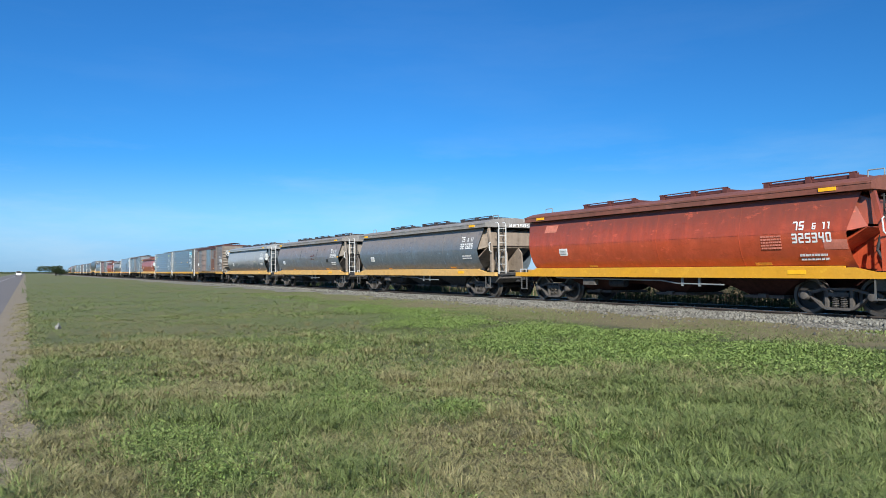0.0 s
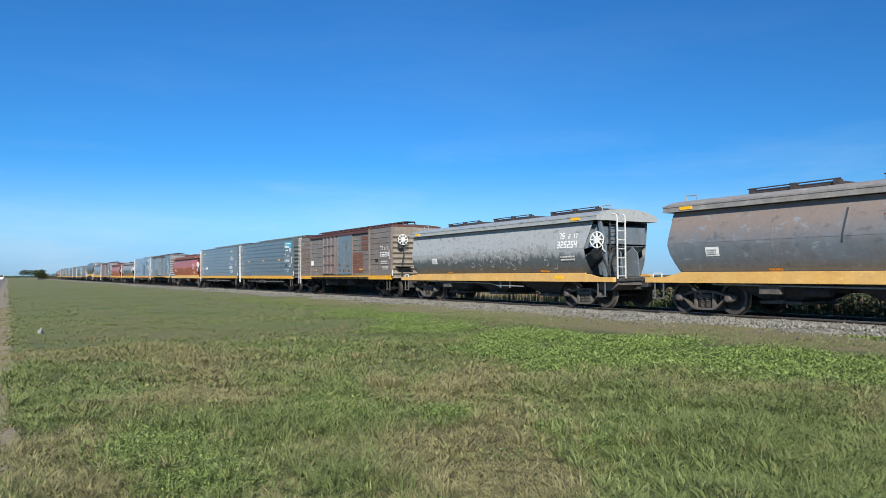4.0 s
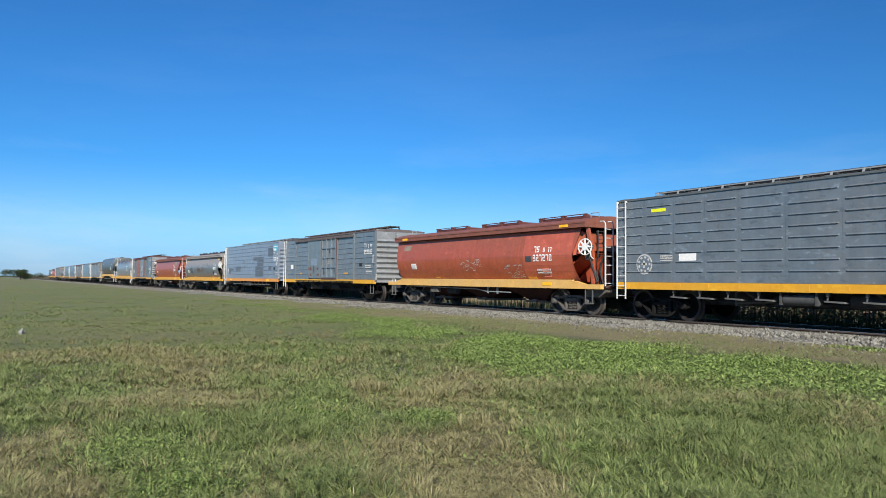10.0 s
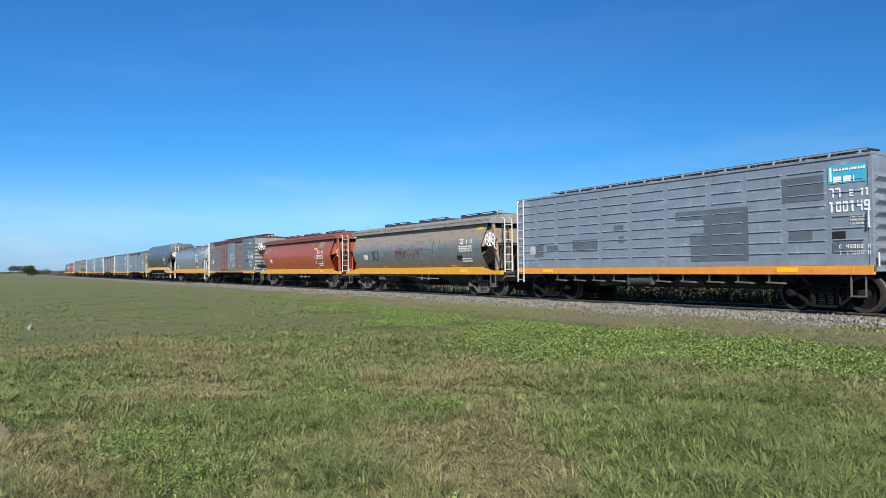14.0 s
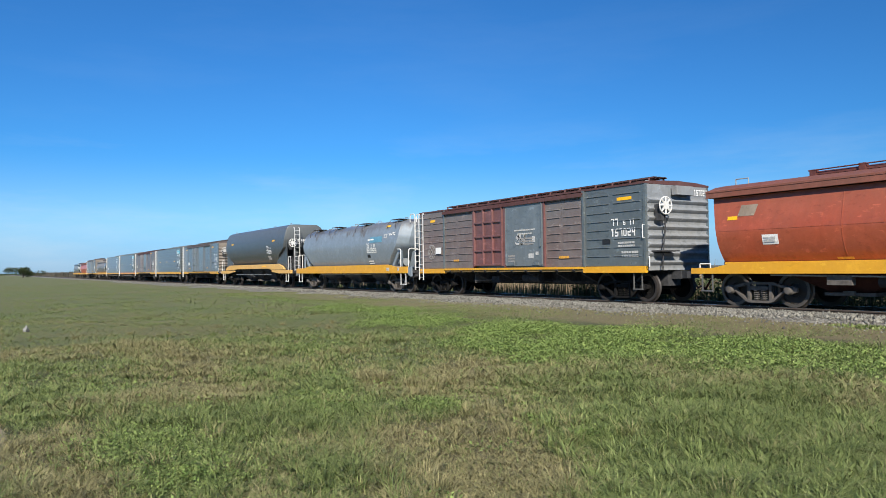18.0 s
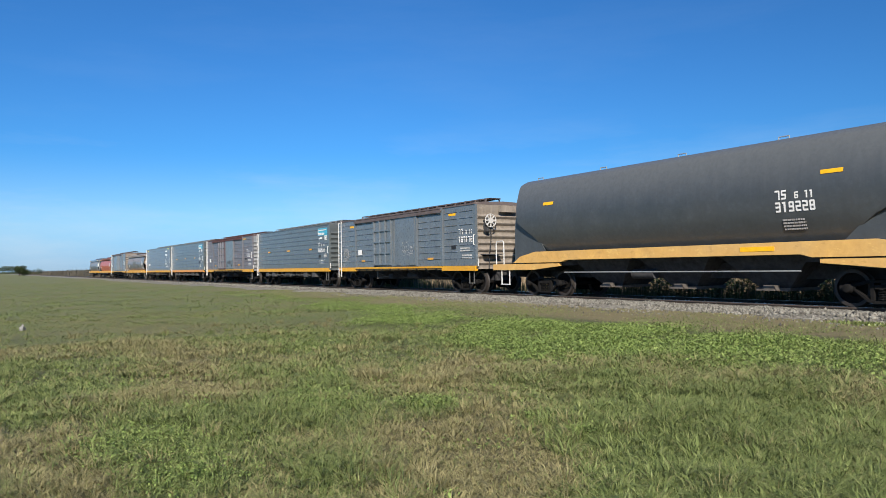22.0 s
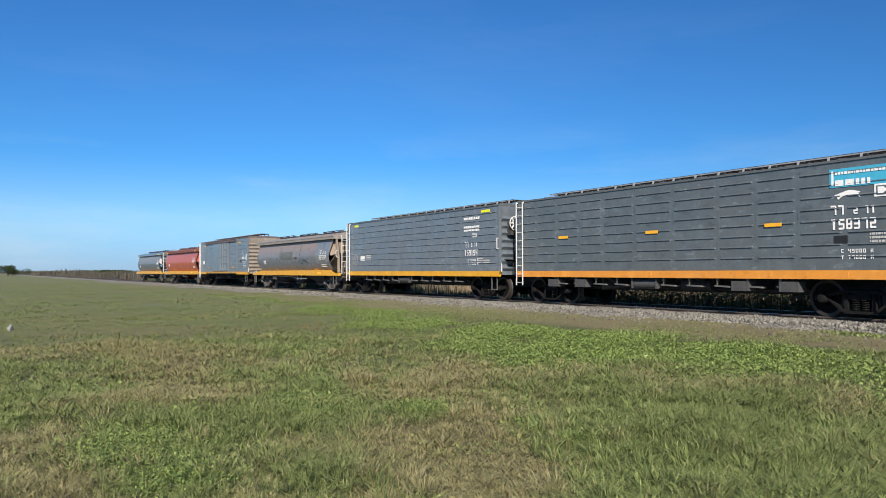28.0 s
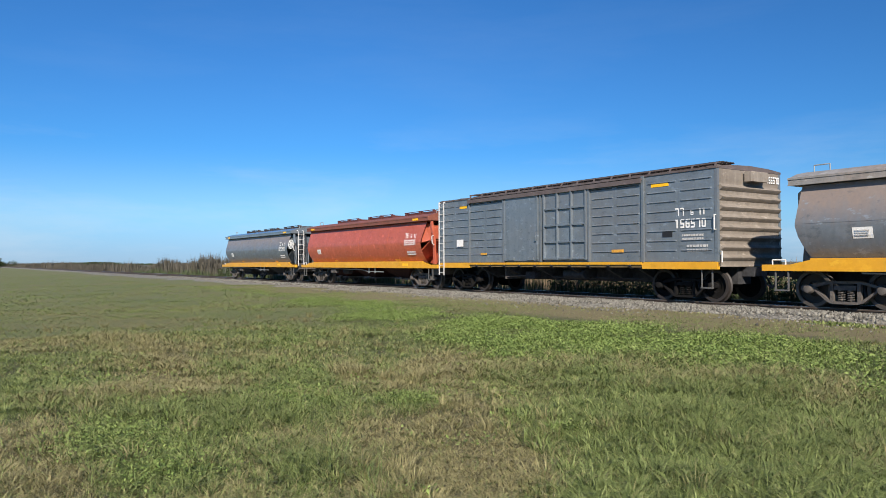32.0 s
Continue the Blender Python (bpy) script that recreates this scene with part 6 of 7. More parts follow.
tl.append(leaves(x, y, 0.1 + rng.random(len(x)) ** 1.1 * 1.0 * (0.5 + fbm(x, y, 0.5, 95)), rng.uniform(0.05, 0.17, len(x))))
grass_object("tall_weeds", M["stalk_green"], "dull green tall weeds beyond the railway", tl + [stalks(9000, -120, 8, 21.9, 23.5, 0.4, 1.1, 0.014)], "tall weeds")


# ---------------------------------------------------------------- far trees
def tree(x, y, height, width, n, seed, label):
    r = np.random.default_rng(seed)
    t = thing("tree", label=label, category="tree")
    t.matrix_basis = pose(x, y, 0)
    g = Geo().rod((0, 0, 0), (0.1, 0, height * 0.4), width * 0.04, 8, width * 0.025)
    for k in range(6):
        a = k * 1.05
        g.rod((0.1, 0, height * (0.2 + 0.03 * k)), (math.cos(a) * width * 0.32, math.sin(a) * width * 0.32, height * (0.5 + 0.05 * k)), width * 0.018, 5, width * 0.006)
    part("trunk", g, M["sleeper"], t)
    lobes = [(r.normal(0, 0.26) * width, r.normal(0, 0.26) * width, r.uniform(0.12, 0.72) * height, r.uniform(0.18, 0.32) * width) for _ in range(16)]
    P = []
    for lx, ly, lz, lr in lobes:
        d = r.normal(0, 1, (n // 16, 3))
        d /= np.linalg.norm(d, axis=1)[:, None]
        P.append(np.array([lx, ly, lz]) + d * lr * r.uniform(0.6, 1.05, (len(d), 1)) * np.array([1, 1, 0.6]))
    P = np.concatenate(P)
    P[:, 2] = np.clip(P[:, 2], 0.1, height)
    v, f = leaves(P[:, 0], P[:, 1], P[:, 2], r.uniform(0.35, 0.8, len(P)) * width / 9)
    me = mesh_from("crown", v, f)
    me.materials.append(M["stalk_green"])
    part("crown", me, None, t)
    return t


tree(-330, 10.5, 4.9, 7.2, 3600, 3, "dense round dark green tree on the verge")
rt = random.Random(7)
for i in range(26):
    b = radians(rt.uniform(80.5, 92.5))
    d = rt.uniform(620, 900)
    if b > radians(86):
        continue
    y = d * math.cos(b)
    if 14 < y < 24:
        y += 14
    tree(-d * math.sin(b), y, rt.uniform(1.6, 2.7), rt.uniform(9, 20), 900, 20 + i, "far dark green tree on the horizon")

# low woods along the horizon
b = np.radians(rng.uniform(60, 94, 15000))
d = rng.uniform(900, 1300, 15000)
x, y = -np.sin(b) * d, np.cos(b) * d
hz = 0.6 + 2.0 * fbm(x, y, 0.02, 131) ** 1.5
grass_object("far_woods", M["stalk_green"], "low dark woods along the far horizon", [leaves(x, y, rng.random(len(x)) * hz, rng.uniform(0.9, 1.9, len(x)))], "woods")


# ---------------------------------------------------------------- parked van far down the road
def van(x, y):
    v = thing("van", label="small white van standing far down the road", category="van")
    v.matrix_basis = pose(x, y, 0.0)
    g = Geo().slab([(-2.3, 0.45), (-2.3, 1.9), (-2.1, 2.05), (1.0, 2.05), (1.55, 1.25), (2.3, 1.05), (2.35, 0.45)], 1, -0.92, 0.92)
    part("body", g, M["white"], v)
    part("windscreen", Geo().slab([(1.06, 1.98), (1.54, 1.28), (1.57, 1.30), (1.09, 2.0)], 1, -0.8, 0.8), M["black"], v)
    wh = Geo().lathe([(-0.1, 0.0), (-0.1, 0.33), (0.1, 0.33), (0.1, 0.0)], 14).mesh("wheel", M["black"])
    for a in (-1.45, 1.5):
        for b in (-0.85, 0.85):
            part("wheel", wh, None, v, at=pose(a, b, 0.33))
    for b in (-0.7, 0.7):
        part("headlight", Geo().box(2.30, 2.37, b - 0.15, b + 0.15, 0.78, 0.92), M["galv"], v)
    return v


van(-330, -2.4)


# ---------------------------------------------------------------- litter on the verge
def scrap(x, y):
    r = random.Random(4)
    g = Geo()
    rings = []
    for k, (rad, z) in enumerate(((0.05, 0.0), (0.09, 0.04), (0.08, 0.10), (0.05, 0.15), (0.02, 0.19))):
        rings.append([(rad * r.uniform(0.6, 1.3) * math.cos(6.2832 * i / 9), 0.8 * rad * r.uniform(0.6, 1.3) * math.sin(6.2832 * i / 9), z + r.uniform(-0.02, 0.02)) for i in range(9)])
    g.loft(rings)
    ob = thing("litter", g, M["litter"], "small crumpled off-white bag lying in the grass", "litter")
    ob.matrix_basis = pose(x, y, float(ground_z(x, y)) - 0.02)
    return ob


scrap(-21.5, 0.75)

# ---------------------------------------------------------------- the train, from its head to its tail
TRAIN = []


def couple(w, start):
    """Put a wagon into the train; start: where its tail-side end stands along the train."""
    TRAIN.append((w, start))
    return w


def hopper_marks(w, top, number, x=12.12, z=1.80, plate=2.45, orange=10.85, yel=True, sill_x=12.0):
    class_number(w, top, x + 0.02, z + 0.33, 1.0, 0.23, hopper_flank)
    figures(w, number, x, z, 1.05, 0.25, hopper_flank)
    bars(w, x + 0.15, z - 0.28, 0.75, 0.06, 2, hopper_flank, seed=len(TRAIN))
    decal(w, "label_plate", plate - 0.2, plate + 0.25, 1.66, 1.92, hopper_flank, "white", "white paper placard")
    bars(w, plate - 0.14, 1.86, 0.32, 0.03, 3, lambda q: hopper_flank(q) + 0.008, "off_white", seed=9)
    if orange:
        decal(w, "reflector", orange, orange + 0.5, 1.24, 1.32, hopper_flank, "decal_dull", "dirty orange reflector strip")
        decal(w, "reflector", 4.1, 4.5, 1.24, 1.30, hopper_flank, "decal_dull")
    if sill_x:
        part("reflector", Geo().box(sill_x, sill_x + 0.5, -HW - 0.03, -HW - 0.022, 1.0, 1.11), M["decal_yellow"], w)
    if yel:
        for a in (1.35, 12.85):
            part("reflector", Geo().box(a, a + 0.45, -1.484, -1.462, 3.06, 3.15), M["decal_yellow"], w)


def end_number(w, number, x, y, z, height=0.2, width=0.75):
    step = width / (len(number) - 0.22)
    for i, ch in enumerate(number):
        g = Geo()
        figure_cells(g, ch, 0, 0, step * 0.78, height, lambda q: 0.0)
        g.v = [(x + 0.008, y + i * step + p[0], z + p[2]) for p in g.v]
        part("figure", g, M["white"], w)


def box_marks(w, top, number, x, z=2.14, size=0.25, wide=1.03):
    class_number(w, top, x, z + 0.35, wide * 0.97, 0.23, lambda q: HW + 0.004)
    figures(w, number, x, z, wide, size, lambda q: HW + 0.004)


def door_marks(w, L, top, number, plate=2.75, small=True, nx=None, nz=2.14, nw=1.03):
    nx = L - 1.25 if nx is None else nx
    box_marks(w, top, number, nx, nz, wide=nw)
    f = lambda q: HW + 0.024
    decal(w, "label_plate", plate - 0.22, plate + 0.24, 1.80, 2.08, f, "white", "white paper placard", lift=0.034)
    decal(w, "reflector", 9.9, 10.4, 1.44, 1.53, f, "decal_dull", "dirty orange reflector strip", lift=0.034)
    decal(w, "reflector", 3.0, 3.4, 1.44, 1.52, f, "decal_dull", lift=0.034)
    if small:
        decal(w, "stencil_field", L - 1.85, L - 1.5, 1.86, 2.02, lambda q: HW + 0.004, "black")
        bars(w, L - 1.15, 1.92, 0.7, 0.06, 2, lambda q: HW + 0.004, seed=int(L * 10))
        bars(w, L - 1.0, 1.62, 0.7, 0.07, 2, lambda q: HW + 0.004, seed=5)


def yellow_tops(w, xs, z, lime=False):
    m = "decal_lime" if lime else "decal_yellow"
    f = lambda q: HW + 0.004
    for x, wide in xs:
        decal(w, "reflector", x, x + wide, z - 0.05, z + 0.05, f, m, "lime reflector strip" if lime else "yellow reflector strip")


def logo(w, x, z=3.1, animal=True, narrow=1.0):
    f = lambda q: HW + 0.006
    decal(w, "logo_field", x, x + 1.45 * narrow, z, z + 0.44, f, "teal", "teal painted field")
    bars(w, x + 0.14, z + 0.17, 0.8 * narrow, 0.14, 1, lambda q: HW + 0.016, "white", seed=2)
    bars(w, x + 0.14, z + 0.36, 1.2 * narrow, 0.06, 1, lambda q: HW + 0.016, "white", seed=3)
    decal(w, "logo_bar", x + 0.05, x + 0.10, z + 0.05, z + 0.39, lambda q: HW + 0.016, "white")
    if animal and narrow == 1.0:
        y = -HW - 0.012
        g = Geo().slab([(x + 0.02, z - 0.25), (x + 0.12, z - 0.18), (x + 0.30, z - 0.12), (x + 0.45, z - 0.08), (x + 0.58, z - 0.10), (x + 0.72, z - 0.14), (x + 0.66, z - 0.17), (x + 0.72, z - 0.28),
                        (x + 0.62, z - 0.20), (x + 0.42, z - 0.19), (x + 0.30, z - 0.22), (x + 0.20, z - 0.29), (x + 0.16, z - 0.23)], 1, y, y + 0.006)
        part("emblem", g, M["white"], w, "white running animal emblem")
        decal(w, "emblem_field", x + 1.02, x + 1.38, z - 0.29, z + 0.0, f, "white", "white square emblem")
        decal(w, "emblem_field", x + 1.07, x + 1.33, z - 0.25, z - 0.04, lambda q: HW + 0.014, "grey_new")
        part("emblem", Geo().slab([(x + 1.1, z - 0.22), (x + 1.22, z - 0.22), (x + 1.30, z - 0.145), (x + 1.22, z - 0.07), (x + 1.1, z - 0.07)], 1, y - 0.018, y - 0.008), M["white"], w)


def closed_marks(w, L, top, number, x=None, with_logo=True, oranges=(2.35, 6.25, 10.2), z=2.10, wide=1.03, narrow=1.0):
    x = L - 1.9 if x is None else x
    f = lambda q: HW + 0.004
    if with_logo:
        logo(w, x, narrow=narrow)
    box_marks(w, top, number, x + 0.02, z, wide=wide)
    decal(w, "stencil_field", x + 0.08, x + 0.4, 1.78, 1.96, f, "black")
    bars(w, min(x + 0.9, L - 0.52), z - 0.1, 0.4, 0.05, 3, f, seed=8)
    small_line(w, "C 45000 K", x + 0.25, 1.55, 0.75, 0.09, f)
    small_line(w, "T 17000 K", x + 0.25, 1.40, 0.75, 0.09, f)
    for o in oranges:
        decal(w, "reflector", o, o + 0.48, 2.26, 2.35, f, "decal_orange", "orange reflector strip", lift=0.034)


def graffiti(w, x0, x1, z0, z1, flank, mat, n, seed, thick=0.05):
    """Loose painted strokes."""
    r = random.Random(seed)
    g = Geo()
    for k in range(n):
        x = x0 + (x1 - x0) * (k + r.random() * 0.6) / n
        z = r.uniform(z0, z1)
        a = r.uniform(-1.2, 1.2)
        for s in range(5):
            dx, dz = 0.1 * math.cos(a), 0.1 * math.sin(a)
            nx, nz = min(max(x + dx, x0), x1), min(max(z + dz, z0), z1)
            t = thick * r.uniform(0.5, 1)
            g.add([(x, -flank(z) - 0.011, z), (nx, -flank(nz) - 0.011, nz), (nx, -flank(nz + t) - 0.011, nz + t), (x, -flank(z + t) - 0.011, z + t)], [(0, 1, 2, 3)])
            x, z = nx, nz
            a += r.uniform(0.2, 1.1) * (1 if k % 2 else -1)
    return tagged(part("painted_strokes", g, M[mat], w), kind="stuff")


FLAT = lambda q: HW + 0.004

# head of the train: red hopper, three grey hoppers
w = couple(hopper("bright red hopper wagon with a yellow sill", "red", "red", "yellow", "red_roof", "under_red", tail=0.33, straight=True), 137.1)
hopper_marks(w, "75 6 11", "325340", plate=2.9)
decal(w, "old_placard", 1.75, 2.45, 2.55, 2.82, hopper_flank, "red_pale", "faded placard field", shear=0.25)
decal(w, "old_placard", 12.95, 13.55, 1.62, 1.86, hopper_flank, "red_pale")
bars(w, 11.2, 2.02, 0.6, 0.045, 5, hopper_flank, "red_pale", seed=77)

w = couple(hopper("dusty grey hopper wagon with tan ends and a faded yellow sill", "hopper_grey", "end_tan", "tan_yellow", "fascia", tail=0.35), 120.65)
hopper_marks(w, "75 6 11", "327585", z=2.1)
end_number(w, "327585", 14.16, -0.2, 3.05, 0.13, 1.1)

w = couple(hopper("grey hopper wagon with rust-brown flank and faded yellow sill", "hopper_rusty", "end_dust", "tan_yellow", "fascia"), 104.37)
hopper_marks(w, "75 6 11", "326264", z=2.0)
decal(w, "reflector", 13.35, 13.55, 2.0, 2.1, hopper_flank, "decal_yellow")
decal(w, "stencil_field", 11.35, 11.75, 1.72, 1.92, hopper_flank, "black")
for k, (x, z, rx, rz) in enumerate(((8.75, 2.17, 0.42, 0.05), (9.05, 2.24, 0.12, 0.07), (8.7, 1.98, 0.36, 0.05), (8.95, 1.95, 0.15, 0.05))):
    blotch(w, x, z, rx, rz, hopper_flank, "maroon", 500 + k)
blotches(w, 9.5, 2.45, 1.5, 0.15, 12, 0.025, hopper_flank, "brown_patch", 9)
for x in (6.2, 9.5):
    decal(w, "weld_scar", x, x + 0.05, 1.9, 2.75, hopper_flank, "dark_patch", shear=0.12)

w = couple(hopper("pale grey hopper wagon covered in worn white painted strokes", "hopper_pale", "grey_old", "tan_yellow", "hopper_pale", wheel=True, tail=0.1, straight=True), 88.0)
hopper_marks(w, "75 6 11", "325254", z=2.1, plate=3.2)
graffiti(w, 4.2, 12.0, 1.35, 2.0, hopper_flank, "off_white", 16, 5, 0.05)
for k in range(9):
    graffiti(w, 4.0 + k * 0.85, 4.75 + k * 0.85, 1.55 + 0.1 * (k % 3), 2.15, hopper_flank, "whitewash", 3 + k % 3, 60 + k, 0.16)

# brown and grey box wagons
w = couple(door_box(13.75, "rust-brown and grey box wagon with patched sliding doors", "grey_rust", "end_dust", "yellow", "maroon", "brown_rust", "plug_door", mid="grey_rust"), 73.05)
door_marks(w, 13.75, "77 6 11", "156299", plate=2.55)
decal(w, "repair_patch", 9.0, 10.35, 1.30, 2.45, lambda q: HW + 0.03, "brown_patch", "brown primer repair patch")
for z in (2.62, 2.9, 3.2):
    decal(w, "repair_patch", 10.1, 11.0, z - 0.08, z + 0.14, lambda q: HW + 0.03, "brown_patch")
end_number(w, "156299", 13.757, 0.78, 3.40, 0.2, 0.62)
for k, (x, z, rx, rz) in enumerate(((0.75, 2.35, 0.22, 0.75), (1.7, 1.5, 0.3, 0.2), (1.5, 3.3, 0.35, 0.15), (3.2, 1.5, 0.2, 0.12), (0.6, 1.5, 0.2, 0.25), (1.75, 2.4, 0.12, 0.35))):
    spot(w, x, z, rx, rz, HW + 0.004, "rust_wash", 400 + k)
for k, (x, z, rx, rz) in enumerate(((7.2, 1.45, 0.14, 0.07), (7.75, 1.42, 0.12, 0.08), (8.3, 1.7, 0.16, 0.08), (7.1, 1.75, 0.16, 0.07), (8.1, 2.9, 0.12, 0.2), (8.5, 1.4, 0.15, 0.08))):
    spot(w, x, z, rx, rz, HW + 0.072, "brown_patch" if k != 4 else "rust_wash", 420 + k)

w = couple(closed_box(13.35, "dark grey closed box wagon with teal field and yellow sill"), 58.25)
closed_marks(w, 13.35, "77 2 11", "159988", x=11.66, oranges=(2.45, 6.32, 10.28))

w = couple(closed_box(13.75, "grey closed box wagon with lime reflectors and a yellow sill", "grey_old", "grey_old"), 43.45)
closed_marks(w, 13.75, "77 6 11", "099556", x=11.13, z=1.75, wide=1.14, with_logo=False, oranges=())
yellow_tops(w, ((11.67, 0.57), (1.41, 0.55)), 3.33, True)
decal(w, "label_plate", 2.45, 3.06, 1.78, 1.99, FLAT, "white", "white paper placard")
bars(w, 11.55, 2.66, 0.69, 0.09, 1, FLAT, "white", seed=31)
bars(w, 11.6, 2.9, 0.6, 0.06, 2, FLAT, "off_white", seed=35)
decal(w, "emblem_field", 12.34, 12.70, 2.5, 2.74, FLAT, "off_white")
decal(w, "emblem_field", 12.40, 12.64, 2.54, 2.70, lambda q: HW + 0.012, "grey_old")
bars(w, 12.44, 2.67, 0.16, 0.04, 2, lambda q: HW + 0.02, "off_white", seed=33)
bars(w, 1.76, 1.96, 0.45, 0.04, 3, FLAT, seed=34)
ring_emblem(w, 1.13, 1.70, 0.32, "grey_old")

w = couple(hopper("dull red hopper wagon with a white brake wheel and faded sill", "red_dull", "red_dull", "tan_yellow", "red_roof", "under_red", wheel=True, tail=0.4, straight=True), 27.75)
decal(w, "fresh_patch", 10.82, 13.5, 1.24, 2.96, hopper_flank, "red_fresh", "patch of brighter red paint", lift=0.003)
hopper_marks(w, "75 6 11", "327270", x=11.42, z=1.88)
graffiti(w, 6.5, 8.0, 1.55, 2.0, hopper_flank, "off_white", 13, 12, 0.028)
graffiti(w, 9.55, 10.7, 1.28, 1.75, hopper_flank, "off_white", 16, 14, 0.026)
bars(w, 11.85, 1.62, 0.4, 0.05, 4, hopper_flank, "red_pale", seed=78)
decal(w, "stencil_field", 10.95, 11.3, 1.86, 2.08, hopper_flank, "dark_patch")
decal(w, "old_placard", 1.35, 2.0, 2.55, 2.78, hopper_flank, "end_tan", "weathered placard", shear=0.25)

w = couple(door_box(13.65, "grey box wagon with a maroon-framed sliding door", "grey_old", "end_grey", "yellow", "roof_rust", "grey_old", "plug_door", plug_first=True, wheel=False), 12.5)
door_marks(w, 13.65, "77 6 11", "158105", plate=1.58, nx=12.38, nz=2.5, nw=0.95)
end_number(w, "158105", 13.657, 0.78, 3.40, 0.2, 0.62)
part("door_frame", Geo().box(6.66, 6.73, -HW - 0.11, -HW - 0.02, 1.16, 3.66).box(8.84, 8.91, -HW - 0.11, -HW - 0.02, 1.16, 3.66).box(6.66, 8.91, -HW - 0.105, -HW - 0.02, 1.145, 1.23), M["maroon"], w, "maroon door frame")
for k, (x, z, rx, rz) in enumerate(((4.62, 1.80, 0.10, 0.13), (4.90, 1.78, 0.13, 0.11), (5.38, 1.72, 0.08, 0.22), (5.42, 1.92, 0.06, 0.07), (6.02, 1.78, 0.12, 0.08), (4.92, 1.42, 0.12, 0.08), (6.05, 1.42, 0.15, 0.08), (6.28, 1.42, 0.08, 0.06),
                                    (5.15, 1.72, 0.06, 0.02), (5.1, 2.4, 0.03, 0.02), (5.3, 2.22, 0.04, 0.02), (5.8, 2.2, 0.06, 0.02), (6.1, 2.0, 0.05, 0.02))):
    spot(w, x, z, rx, rz, HW + 0.072, "brown_patch" if k < 8 else "dark_patch", 300 + k)
for k, (x, z, rx, rz) in enumerate(((7.78, 2.78, 0.07, 0.17), (7.0, 1.62, 0.07, 0.18), (6.85, 1.45, 0.10, 0.03), (8.52, 1.62, 0.06, 0.17))):
    spot(w, x, z, rx, rz, HW + 0.056, "dark_patch", 330 + k)
decal(w, "faded_patch", 4.95, 5.9, 1.98, 2.42, lambda q: HW + 0.066, "grey_pale", "faded field of paint")
bars(w, 7.55, 2.32, 0.5, 0.06, 3, lambda q: HW + 0.05, "worn_stencil", seed=81)

w = couple(closed_box(13.25, "pale blue-grey box wagon patched with darker paint, orange sill", "grey_pale", "grey_pale", "orange", "grey_pale", "galv"), -2.05)
closed_marks(w, 13.25, "77 2 11", "100149", x=12.22, z=2.42, wide=0.96, narrow=0.62, oranges=())
for a, b, z0, z1 in ((11.02, 12.11, 2.75, 3.36), (8.6, 10.02, 1.3, 2.75), (8.13, 8.6, 1.3, 2.1), (7.6, 8.6, 2.5, 2.75), (3.09, 4.31, 1.7, 2.1), (1.0, 1.5, 1.55, 2.0), (1.7, 2.3, 1.75, 1.95), (5.1, 5.5, 2.3, 2.5), (11.2, 11.8, 1.75, 2.05), (5.3, 5.5, 1.95, 2.15), (12.3, 13.0, 1.45, 1.7)):
    decal(w, "paint_patch", a, b, z0, z1, FLAT, "patch_grey", "patch of darker overpaint")
for x in (1.5, 10.85):
    part("reflector", Geo().box(x, x + 0.55, -HW - 0.04, -HW - 0.031, 0.98, 1.1), M["decal_yellow"], w)
decal(w, "label_plate", 0.75, 1.05, 1.65, 1.95, lambda q: HW + 0.012, "off_white")

# stained hopper, red hopper, rusty box wagon
w = couple(hopper("stained grey hopper wagon with rust blotches and a white brake wheel", "hopper_stained", "end_tan", "yellow", "fascia", wheel=True), -18.15)
hopper_marks(w, "75 6 11", "325621", x=11.85, z=1.88, yel=False)
blotches(w, 6.45, 1.93, 0.34, 0.13, 80, 0.042, hopper_flank, "brown_patch", 3)
blotches(w, 8.0, 1.95, 0.26, 0.12, 52, 0.038, hopper_flank, "brown_patch", 4)
blotches(w, 7.4, 2.25, 1.8, 0.25, 26, 0.022, hopper_flank, "dark_patch", 6)
blotches(w, 8.8, 1.6, 1.2, 0.12, 14, 0.03, hopper_flank, "whitewash", 7)
for x, z0, z1 in ((5.35, 2.05, 2.3), (9.6, 1.9, 2.5), (10.15, 2.15, 2.5), (4.75, 1.75, 2.0)):
    decal(w, "weld_scar", x, x + 0.03, z0, z1, hopper_flank, "dark_patch", shear=0.1)
for a in ([(3.35, 1.62), (3.42, 2.12)], [(3.42, 2.12), (3.5, 2.12)], [(3.75, 2.15), (3.45, 1.85), (3.8, 1.6)], [(3.95, 1.6), (4.02, 2.15)]):
    pts = [(xa + (xb - xa) * k / 5, za + (zb - za) * k / 5) for (xa, za), (xb, zb) in zip(a, a[1:]) for k in range(6)]
    part("painted_stroke", Geo().path([(q, -hopper_flank(z) - 0.006, z) for q, z in pts], 0.02, 5), M["black"], w)
decal(w, "stencil_field", 11.6, 12.05, 1.52, 1.72, hopper_flank, "black")
decal(w, "reflector", 13.05, 13.5, 2.79, 2.90, hopper_flank, "decal_yellow")
decal(w, "reflector", 1.45, 1.9, 2.78, 2.88, hopper_flank, "tan_yellow")

w = couple(hopper("brick-red hopper wagon with a faded yellow sill", "red_dull", "red_dull", "yellow", "red_roof", "under_red", tail=0.38, straight=True), -34.1)
hopper_marks(w, "75 6 11", "325415", x=11.30, z=1.83, yel=False)
decal(w, "old_placard", 10.88, 11.22, 1.82, 2.04, hopper_flank, "end_tan")
for x in (10.98, 12.05):
    decal(w, "small_placard", x, x + 0.18, 1.52, 1.70, hopper_flank, "off_white")
